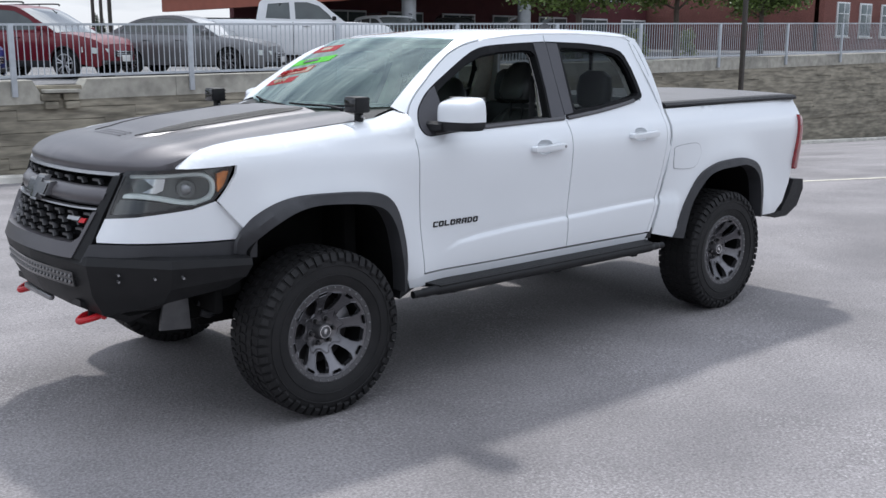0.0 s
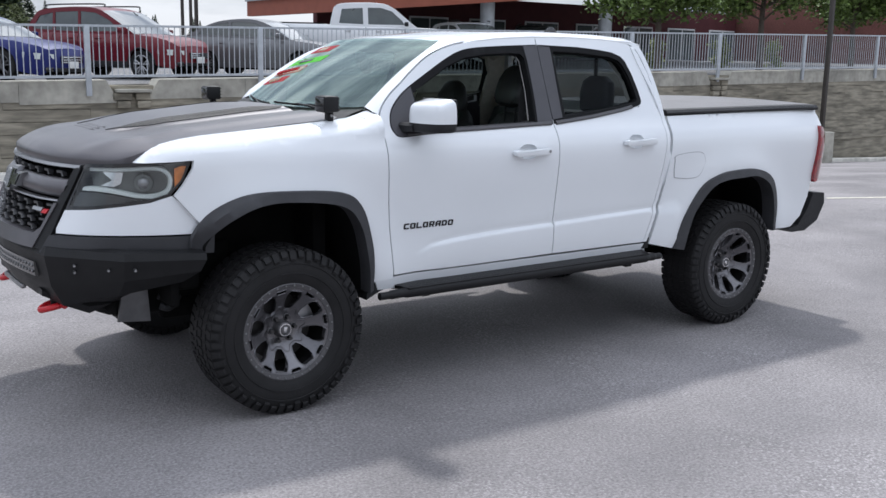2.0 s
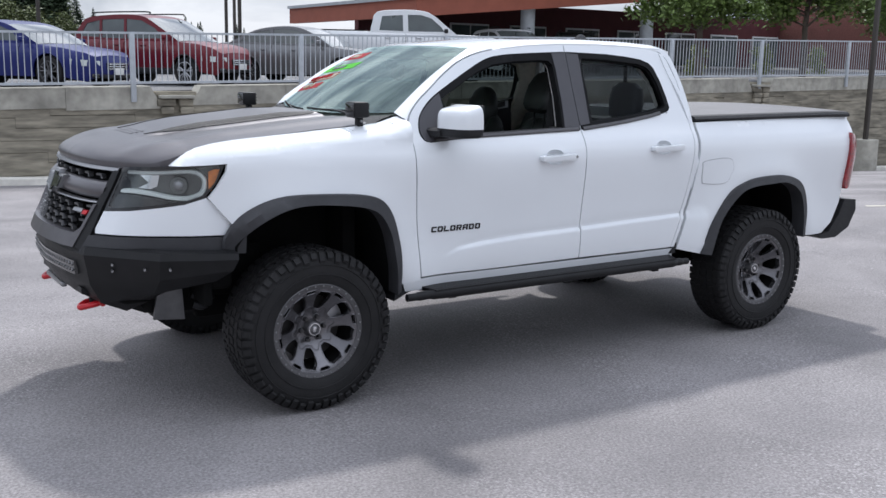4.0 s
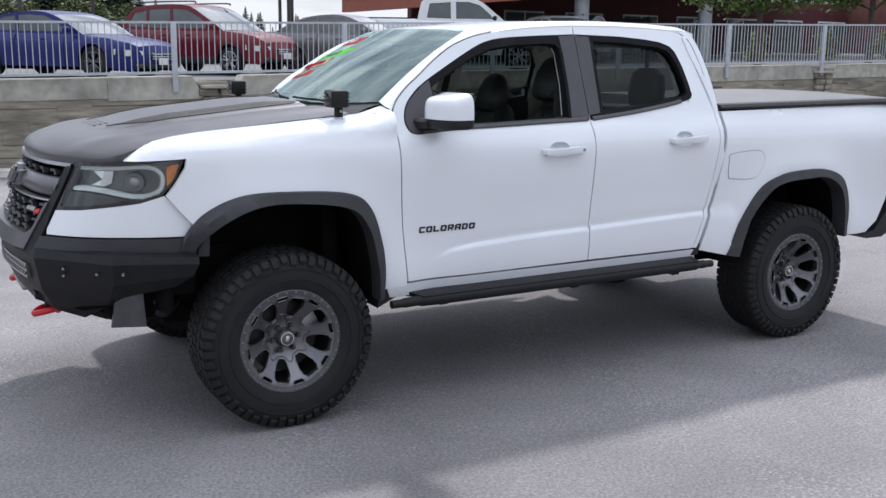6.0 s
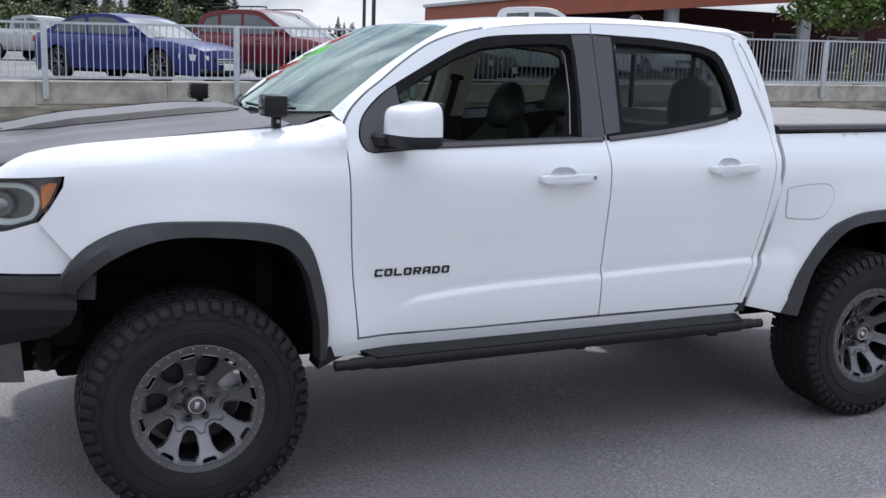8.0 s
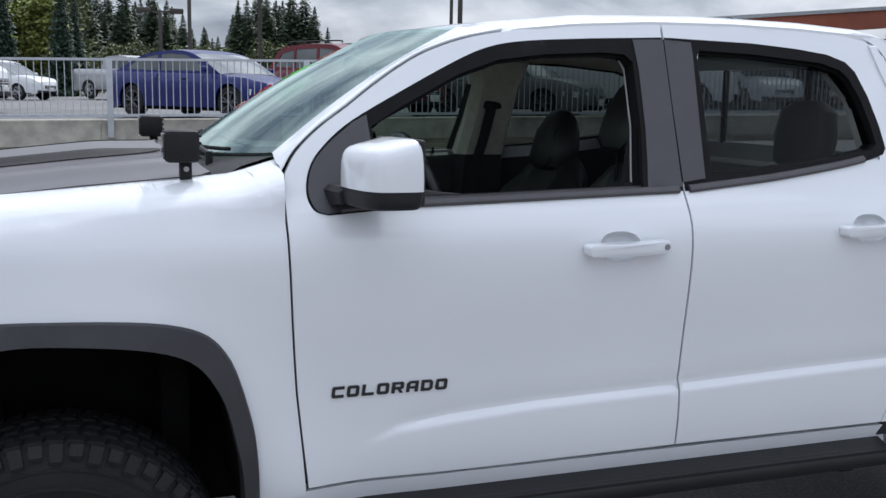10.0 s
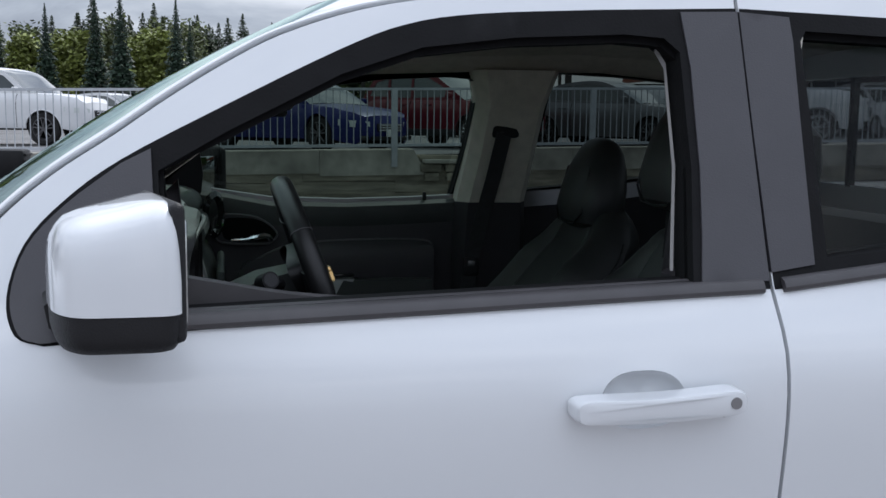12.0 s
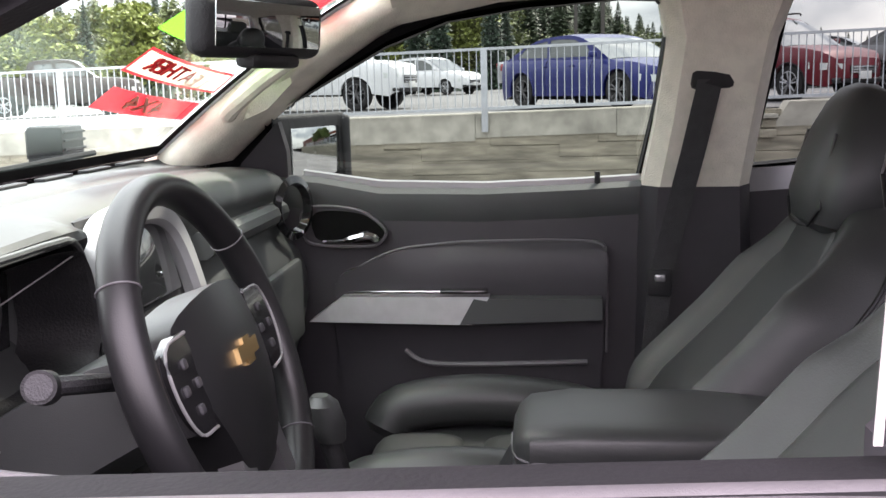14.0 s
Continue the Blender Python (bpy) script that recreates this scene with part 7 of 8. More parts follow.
        part("lower_spoke", loft([[(0.010, sg * 0.035, -0.085), (0.010, sg * 0.060, -0.075), (-0.02, sg * 0.060, -0.075), (-0.02, sg * 0.035, -0.085)], [(0.004, sg * 0.040, -0.172), (0.004, sg * 0.075, -0.160), (-0.012, sg * 0.075, -0.160), (-0.012, sg * 0.040, -0.172)]]), SILVER, w)
    q = [(-0.030, 0.008), (-0.011, 0.008), (-0.009, 0.0135), (0.011, 0.0135), (0.010, 0.008), (0.030, 0.008), (0.026, -0.007), (0.008, -0.007), (0.006, -0.0135), (-0.014, -0.0135), (-0.012, -0.007), (-0.033, -0.007)]
    part("wheel_badge", sheet(q, lambda u, v, dd: (0.0335 - dd, u, v), 0.02, 0.006), GOLD, w, "small gold emblem")
    part("column_shroud", loft([[(x, -0.405 + sy * wd, z + sz * hh) for sy, sz in ((-1, -0.6), (-0.8, 0.8), (0.8, 0.8), (1, -0.6), (0.6, -1), (-0.6, -1))] for x, z, wd, hh in ((0.82, 1.20, 0.095, 0.075), (0.90, 1.245, 0.094, 0.074), (0.95, 1.272, 0.088, 0.070), (1.02, 1.300, 0.068, 0.055))]), SOFT, truck, "", 50)
    st = part("stalk", tube(cat([(0.985, -0.47, 1.315), (0.985, -0.54, 1.335), (0.962, -0.580, 1.344)], 4), 0.009, 10), PLASTIC, truck, "indicator stalk with round end")
    part("stalk_end", cyl((0.956, -0.570, 1.340), (0.967, -0.601, 1.350), 0.0155, 20, 0.0145), PLASTIC, st)
    part("stalk_face", cyl((0.967, -0.601, 1.350), (0.9674, -0.6022, 1.3504), 0.0115, 20), FLARE, st)
    part("key_barrel", cyl((0.99, -0.31, 1.255), (1.005, -0.29, 1.258), 0.015, 14), SILVER, truck)
    # light switch knob and trim on the driver's dash end
    kn = part("lamp_knob", cyl((0.87, -0.62, 1.30), (0.895, -0.625, 1.303), 0.024, 18), SILVER, truck)
    # interior mirror
    m = part("interior_mirror", box((0, 0, 0), (0.042, 0.272, 0.086), 0.020, 3), PLASTIC, truck, "black interior mirror on the windscreen")
    m.matrix_basis = Matrix.Translation((0.997, 0.005, 1.673)) @ Matrix.Rotation(radians(-21), 4, "Z") @ Matrix.Rotation(radians(5), 4, "Y")
    part("mirror_face", box((0.0215, 0, 0.002), (0.003, 0.232, 0.060), 0.012, 2), MIRROR, m)
    part("mirror_buttons", box((0.004, 0.02, -0.046), (0.034, 0.11, 0.020), 0.008, 2), PLASTIC, m)
    part("mirror_stem", box((-0.045, 0, 0.040), (0.07, 0.07, 0.055), 0.02, 2), PLASTIC, m)
    # rear bench and headrests
    b = part("rear_bench", pad([((2.42, 0, 0.80), 0.66, 0.10, -0.3), ((2.43, 0, 0.90), 0.68, 0.12, -0.3), ((2.47, 0, 1.2), 0.68, 0.10, -0.3), ((2.51, 0, 1.36), 0.66, 0.07, -0.3), ((2.52, 0, 1.385), 0.62, 0.04, -0.3)], 32, 0.4), LEATHER, truck, "black rear bench with headrests")
    part("bench_cushion", pad([((2.20, 0, 0.82), 0.64, 0.26, 0), ((2.20, 0, 0.92), 0.67, 0.29, 0), ((2.22, 0, 0.99), 0.65, 0.26, 0)], 32, 0.4), LEATHER, b)
    for y in (-0.40, 0.40):
        part("rear_headrest", pad([((2.475, y, 1.375), 0.07, 0.03, -0.1), ((2.478, y, 1.405), 0.125, 0.055, -0.1), ((2.485, y, 1.50), 0.135, 0.06, -0.1), ((2.492, y, 1.585), 0.12, 0.052, -0.1), ((2.495, y, 1.62), 0.07, 0.03, -0.1)], 22, 0.65), LEATHER, b)
    part("cabin_floor", box((1.55, 0, 0.645), (1.9, 1.5, 0.03), 0.005), DARK, truck)
    build_seat(-0.385, -0.02, 0.03, "black leather driver's seat", 0.10)
    build_seat(0.375, 0.045, 0.02, "black leather passenger seat")


build_trim()


# ---- the upper lot: parked vehicles, building, trees, lamps ----
# opaque panes; the grey-green base stands in for reflected sky
CAR_GLASS = mat("car_glass_sky_tone", (0.085, 0.100, 0.098), 0.05, 0, 0.5, 1.1, 0, coat=1.0)
PLATE = mat("blank_plate", (0.72, 0.72, 0.70), 0.5, 0, 0.1, 30)


def paint(name, c, metal=0.3):
    return mat(name, c, 0.34, metal, 0.06, 3, 0, coat=0.22, spec=0.3)


P_BLUE = paint("blue_car_paint", (0.006, 0.013, 0.120), 0.1)
P_RED = paint("red_car_paint", (0.135, 0.008, 0.016), 0.1)
P_GREY = paint("grey_car_paint", (0.16, 0.16, 0.165), 0.5)
P_WHITE = paint("white_vehicle_paint", (0.74, 0.75, 0.76), 0.0)
P_SILVER = paint("silver_car_paint", (0.42, 0.43, 0.44), 0.6)
P_BROWN = paint("dark_brown_paint", (0.045, 0.034, 0.030), 0.3)
P_BLACK = paint("black_car_paint", (0.014, 0.014, 0.016), 0.2)


def vehicle(name, label, category, colour, at, L=4.7, W=1.82, wb=2.7, fo=0.9, r=0.33, clear=0.20, belt=(), roof=(), shoulder=(), wins=(), tum=0.22, rim_mat=None, lift=0.0, cladding=None, bed=None, rails=False, rack=None):
    """A parked vehicle: x forward, front axle at x = 0. shoulder: (x, z) top line of the lower body from tail to nose;
    roof: (x, z) outline of the upper cab; wins: side windows as (x, z) polygons."""
    v = thing(name, label, category, "parked vehicles", at=at)
    front, rear = fo, fo - L
    sx, sz = [p[0] for p in shoulder], [p[1] for p in shoulder]

    def top(x):
        return float(np.interp(x, sx, sz))

    def plan(x):
        return float(np.interp(x, (rear, rear + 0.12, rear + 0.5, front - 0.75, front - 0.3, front - 0.08, front), (0.80, 0.90, 1.0, 1.0, 0.93, 0.80, 0.66)))

    def hw(x, z):
        h = top(x)
        f = (z - clear) / max(0.1, h - clear)
        s = float(np.interp(f, (0, 0.12, 0.3, 0.62, 0.8, 0.93, 1.0), (0.93, 0.975, 0.985, 1.0, 0.99, 0.955, 0.90)))
        return W / 2 * s * plan(x)

    def arch(xc):
        return [(xc + (r + 0.055) * math.cos(a), r + lift + (r + 0.055) * math.sin(a)) for a in np.linspace(-0.25, math.pi + 0.25, 15)]
    line = [(x, top(x)) for x in np.linspace(rear, front, 40)]
    bot = clear + lift
    out = line + [(front, bot + 0.10), (front - 0.12, bot)] + [p for p in arch(0.0) if p[1] > bot] + [p for p in arch(-wb) if p[1] > bot] + [(rear + 0.12, bot), (rear, bot + 0.12)]
    body = None
    for s in (1, -1):
        b = part("body_side", sheet(out, lambda u, w_, d: (u, s * (hw(u, w_) - d), w_), 0.11, 0.05), colour, v)
        body = body or b
    # deck and ends
    rows = [[(x, hw(x, top(x)) * u, top(x) + 0.035 * (1 - u * u)) for u in np.linspace(-1, 1, 11)] for x in np.linspace(rear, front, 36)]
    part("body_top", loft(rows, closed=False), colour, v)
    for x, sg in ((front, 1), (rear, -1)):
        zs = np.linspace(bot + 0.1, top(x), 8)
        part("nose_panel" if sg > 0 else "tail_panel", loft([[(x + sg * (0.16 * (1 - u * u) * math.sin(math.pi * min(1, (z - bot) / (top(x) - bot)) * 0.8 + 0.3)), hw(x, z) * u, z + 0.03 * (1 - u * u) * (z == zs[-1])) for u in np.linspace(-1, 1, 11)] for z in zs], closed=False), colour, v)
    h = top(front)
    part("grille", box((front + 0.115, 0, bot + 0.62 * (h - bot)), (0.12, W * 0.36, 0.30 * (h - bot)), 0.03), GLOSSBLACK, v)
    for k in range(3):
        part("grille_trim", box((front + 0.165 + 0.006 * k, 0, bot + (0.52 + 0.095 * k) * (h - bot)), (0.035, W * 0.35, 0.022), 0.008), CHROME, v)
    for s in (1, -1):
        part("fog_lamp", box((front + 0.04, s * W * 0.33, bot + 0.24 * (h - bot)), (0.10, 0.20, 0.10), 0.03), GLOSSBLACK, v)
    part("lower_intake", box((front + 0.09, 0, bot + 0.22 * (h - bot)), (0.12, W * 0.5, 0.16 * (h - bot)), 0.03), PLASTIC, v)
    part("number_plate", box((front + 0.19, 0, bot + 0.42 * (h - bot)), (0.012, 0.31, 0.15), 0.004), PLATE, v, "blank pale plate")
    for s in (1, -1):
        q = bot + 0.74 * (h - bot)
        hx = [[(front - 0.42, s * (hw(front - 0.42, q) + 0.006), q + dz) for dz in (0.09, -0.03)], [(front - 0.12, s * (hw(front - 0.12, q) + 0.012), q + dz) for dz in (0.07, -0.06)], [(front + 0.06, s * W * 0.26, q + dz) for dz in (0.05, -0.05)]]
        part("headlamp", loft(hx, closed=False), LAMPBAND, v, "clear headlamp")
        part("tail_lamp", box((rear + 0.04, s * W * 0.36, top(rear) - 0.12), (0.12, 0.24, 0.16), 0.03), LENSRED, v)
    part("underbody", box(((front + rear) / 2, 0, bot + 0.12), (L - 0.3, W * 0.8, 0.2), 0.03), DARK, v)
    # upper cab
    rl = cat(roof, 4)
    zb = [top(x) for x, _ in rl]

    def cab_w(x, z):
        return W / 2 * 0.90 - tum * max(0.0, z - top(x)) * 0.62 / 0.5 * 0.5
    base = [(roof[-1][0], top(roof[-1][0]) - 0.02), (roof[0][0], top(roof[0][0]) - 0.02)]
    for s in (1, -1):
        part("cab_side", sheet(rl + base, lambda u, w_, d: (u, s * (cab_w(u, w_) - d), w_), 0.10, 0.04, holes=list(wins)), colour, v)
        for wpoly in wins:
            part("side_window", sheet(wpoly, lambda u, w_, d: (u, s * (cab_w(u, w_) - 0.012 - d), w_), 0.14, 0), CAR_GLASS, v)
    i0 = max(range(len(rl)), key=lambda i: rl[i][1])
    zmax = rl[i0][1]
    cut = [i for i, p in enumerate(rl) if p[1] > zmax - 0.10]
    a, b = min(cut), max(cut)
    def strip(pts, grow=0.0):
        return loft([[(x, (cab_w(x, z) + grow) * u, z + 0.03 * (1 - u ** 4)) for u in np.linspace(-1, 1, 9)] for x, z in pts], closed=False)
    part("roof", strip(rl[a:b + 1]), colour, v)
    if b < len(rl) - 1:
        part("windscreen", strip(rl[b:]), CAR_GLASS, v)
    if a > 0:
        part("rear_window", strip(rl[:a + 1]), CAR_GLASS, v)
    for s in (1, -1):
        mx = roof[-1][0] - 0.32
        part("door_mirror", box((mx, s * (W / 2 + 0.06), top(mx) + 0.10), (0.11, 0.17, 0.12), 0.03), rack or colour, v)
        for k in range(2):
            part("door_handle", box((mx - 0.75 - 0.85 * k, s * (W / 2 * 0.985), top(mx) - 0.10), (0.18, 0.04, 0.03), 0.01), colour, v)
        cuts = [(w_[-1][0] + n_[0][0]) / 2 if n_ is not None else w_[-1][0] + 0.02 for w_, n_ in zip(wins, list(wins[1:]) + [None])]
        for cx in cuts:
            part("door_gap", sheet([(cx - 0.006, bot + 0.10), (cx + 0.006, bot + 0.10), (cx + 0.006, top(cx) - 0.01), (cx - 0.006, top(cx) - 0.01)], lambda u, w_, d: (u, s * (hw(u, w_) + 0.003 - d), w_), 0.12, 0.002), SEAL, v)
        for xc in (0.0, -wb):
            part("arch_lip", tube([(u, s * (hw(u, w_) + 0.004), w_) for u, w_ in arch(xc) if w_ > bot], 0.014, 6), cladding or colour, v)
        if cladding:
            part("sill_cladding", box((-wb / 2, s * (W / 2 - 0.03), bot + 0.08), (wb - 2 * r - 0.1, 0.06, 0.16), 0.02), cladding, v)
        if rails:
            part("roof_rail", tube(cat([(roof[-1][0] - 1.0, s * W * 0.36, zmax + 0.02), (roof[-1][0] - 1.15, s * W * 0.36, zmax + 0.07), (roof[0][0] + 0.75, s * W * 0.36, zmax + 0.06), (roof[0][0] + 0.6, s * W * 0.36, zmax)], 4), 0.018, 8), PLASTIC, v)
    if bed:
        part("bed_lining", box(((bed[0] + bed[1]) / 2, 0, top((bed[0] + bed[1]) / 2) + 0.03), (abs(bed[1] - bed[0]), W * 0.78, 0.03), 0.01), DARK, v)
    wheel = None
    for x in (0.0, -wb):
        for s in (1, -1):
            m = Matrix.Translation((x, s * (W / 2 - 0.13), r + lift)) @ Matrix.Rotation(0 if s < 0 else math.pi, 4, "Z")
            if wheel is None:
                wheel = new("wheel")
                wheel.parent = v
                part("tyre", revolve([(r * 0.66, -0.10), (r * 0.75, -0.115), (r * 0.93, -0.11), (r, -0.08), (r, 0.08), (r * 0.93, 0.11), (r * 0.66, 0.10)], 36), RUBBER, wheel)
                rm = part("rim", revolve([(r * 0.68, -0.105), (r * 0.64, -0.110), (r * 0.60, -0.07), (r * 0.55, 0.05)], 36), rim_mat or SILVER, wheel)
                part("wheel_back", cyl((0, 0.0, 0), (0, 0.03, 0), r * 0.62, 24), DARK, wheel)
                for k in range(5):
                    an = 2 * math.pi * k / 5 + 0.3
                    bm = bmesh.new()
                    for da in (-0.16, 0.16):
                        c, sn = math.cos(an + da), math.sin(an + da)
                        tube([(0.05 * c, -0.09, 0.05 * sn), (r * 0.63 * math.cos(an + da * 1.3), -0.10, r * 0.63 * math.sin(an + da * 1.3))], 0.018, 6, bm=bm)
                    part("spoke", bm, rim_mat or SILVER, rm)
                part("centre_cap", cyl((0, -0.08, 0), (0, -0.105, 0), 0.05, 16), rim_mat or SILVER, rm)
                wheel.matrix_basis = m
            else:
                c = copy_thing(wheel, m)
                c.parent = v
    return v


def place(x, y, heading):
    return pose(x, y, lot_z(x, y), 0, 0, heading)


SEDAN = dict(L=4.65, W=1.80, wb=2.67, fo=0.92, r=0.325, clear=0.17,
             shoulder=((-3.75, 0.98), (-3.5, 1.03), (-2.7, 1.00), (-1.0, 0.965), (-0.35, 0.95), (0.3, 0.88), (0.75, 0.78), (0.95, 0.66)),
             roof=((-3.25, 1.02), (-2.85, 1.22), (-2.35, 1.40), (-1.75, 1.465), (-1.25, 1.44), (-0.8, 1.27), (-0.28, 0.95)),
             wins=([(-2.95, 1.06), (-2.72, 1.24), (-2.35, 1.34), (-2.05, 1.38), (-2.02, 1.03)], [(-1.95, 1.03), (-1.97, 1.385), (-1.70, 1.40), (-1.28, 1.37), (-0.92, 1.22), (-0.72, 1.02)]))
SUV = dict(L=4.62, W=1.80, wb=2.67, fo=0.90, r=0.345, clear=0.26,
           shoulder=((-3.75, 1.02), (-3.6, 1.10), (-2.7, 1.09), (-1.0, 1.06), (-0.30, 1.06), (0.3, 1.01), (0.72, 0.92), (0.92, 0.76)),
           roof=((-3.68, 1.08), (-3.45, 1.40), (-3.20, 1.63), (-2.6, 1.70), (-1.9, 1.71), (-1.35, 1.66), (-0.85, 1.42), (-0.22, 1.06)),
           wins=([(-3.42, 1.18), (-3.20, 1.50), (-2.78, 1.58), (-2.76, 1.15)], [(-2.68, 1.14), (-2.70, 1.59), (-1.98, 1.61), (-1.95, 1.12)], [(-1.87, 1.12), (-1.90, 1.61), (-1.42, 1.57), (-0.98, 1.38), (-0.66, 1.13)]),
           tum=0.20, rails=True)
TRUCK = dict(L=5.85, W=2.02, wb=3.57, fo=0.98, r=0.42, clear=0.36, lift=0.0,
             shoulder=((-4.9, 1.32), (-4.8, 1.36), (-2.9, 1.36), (-2.8, 1.34), (-0.60, 1.30), (-0.30, 1.30), (0.3, 1.28), (0.85, 1.20), (1.0, 1.05)),
             roof=((-2.78, 1.33), (-2.72, 1.60), (-2.60, 1.88), (-2.0, 1.95), (-1.40, 1.94), (-1.05, 1.84), (-0.72, 1.58), (-0.36, 1.30)),
             wins=([(-2.52, 1.40), (-2.45, 1.78), (-1.88, 1.82), (-1.86, 1.38)], [(-1.72, 1.38), (-1.74, 1.83), (-1.38, 1.83), (-1.08, 1.74), (-0.80, 1.50), (-0.72, 1.38)]),
             tum=0.18, bed=(-4.75, -2.95))


def build_vehicles():
    blue = dict(SEDAN, L=5.0, W=1.92, wb=3.05, fo=0.98, r=0.36, clear=0.16)
    k = 5.0 / 4.65
    blue["shoulder"] = tuple((x * k * 1.03, z + 0.01) for x, z in SEDAN["shoulder"])
    blue["roof"] = tuple((x * 1.12, z + 0.01) for x, z in SEDAN["roof"])
    blue["wins"] = tuple([(x * 1.12, z + 0.01) for x, z in w] for w in SEDAN["wins"])
    vehicle("blue_sedan", "blue four-door saloon parked behind the railing", "car", P_BLUE, place(3.52, 18.85, -52), rim_mat=GUNDARK, **blue)
    vehicle("red_suv", "dark red estate car with roof rails behind the railing", "car", P_RED, place(6.86, 19.5, -58), rim_mat=SILVER, cladding=PLASTIC, **SUV)
    vehicle("grey_sedan", "grey four-door saloon parked behind the railing", "car", P_GREY, place(10.6, 18.7, -50), rim_mat=GUNDARK, **SEDAN)
    vehicle("white_pickup", "tall white pickup truck parked in the upper lot", "pickup truck", P_WHITE, place(14.4, 18.9, -31), rack=PLASTIC, **TRUCK)
    vehicle("white_suv", "small white estate car far across the lot", "car", P_WHITE, place(-2.55, 45.0, -37), **SUV)
    vehicle("white_work_truck", "white pickup truck parked across the lot", "pickup truck", P_WHITE, place(-3.2, 25.8, -20), rim_mat=GUNDARK, **TRUCK)
    vehicle("brown_pickup", "dark brown pickup truck parked across the lot", "pickup truck", P_BROWN, place(-14.2, 34.1, 15), **TRUCK)
    vehicle("silver_pickup", "silver pickup truck behind the blue saloon", "pickup truck", P_SILVER, place(2.9, 44, -50), **TRUCK)
    vehicle("black_suv", "black estate car under the canopy", "car", P_BLACK, place(25.6, 27.2, -125), **SUV)
    vehicle("white_van", "white estate car parked by the building", "car", P_WHITE, place(21.0, 24.6, -100), **SUV)
    vehicle("black_saloon", "black saloon behind the red estate", "car", P_BLACK, place(11.4, 30.0, -25), **SEDAN)


build_vehicles()

BRICK = mat("red_brick", (0.22, 0.088, 0.072), 0.9, 0, 0.35, 14, 0.4, 60, stain=0.2)
FASCIA = mat("rust_fascia", (0.30, 0.085, 0.050), 0.6, 0, 0.15, 2, 0.1, 30)
SOFFIT = mat("pale_soffit", (0.46, 0.45, 0.44), 0.8, 0, 0.12, 1.2, 0.1, 30)
DARKRED = mat("maroon_wall", (0.10, 0.026, 0.030), 0.8, 0, 0.2, 2, 0.2, 30)
COLUMN = mat("galvanised_column", (0.45, 0.47, 0.49), 0.5, 0.3, 0.15, 5, 0.1, 60)
PANE = mat("building_glass", (0.10, 0.13, 0.13), 0.06, 0, 0.3, 0.6, 0, coat=0.4)
FRAME = mat("white_window_frame", (0.70, 0.72, 0.72), 0.5, 0, 0.1, 8)
POLE = mat("brown_lamp_pole", (0.060, 0.052, 0.046), 0.55, 0.2, 0.2, 5, 0.1, 60)
POSTER = mat("white_notice", (0.75, 0.75, 0.73), 0.7, 0, 0.1, 10)


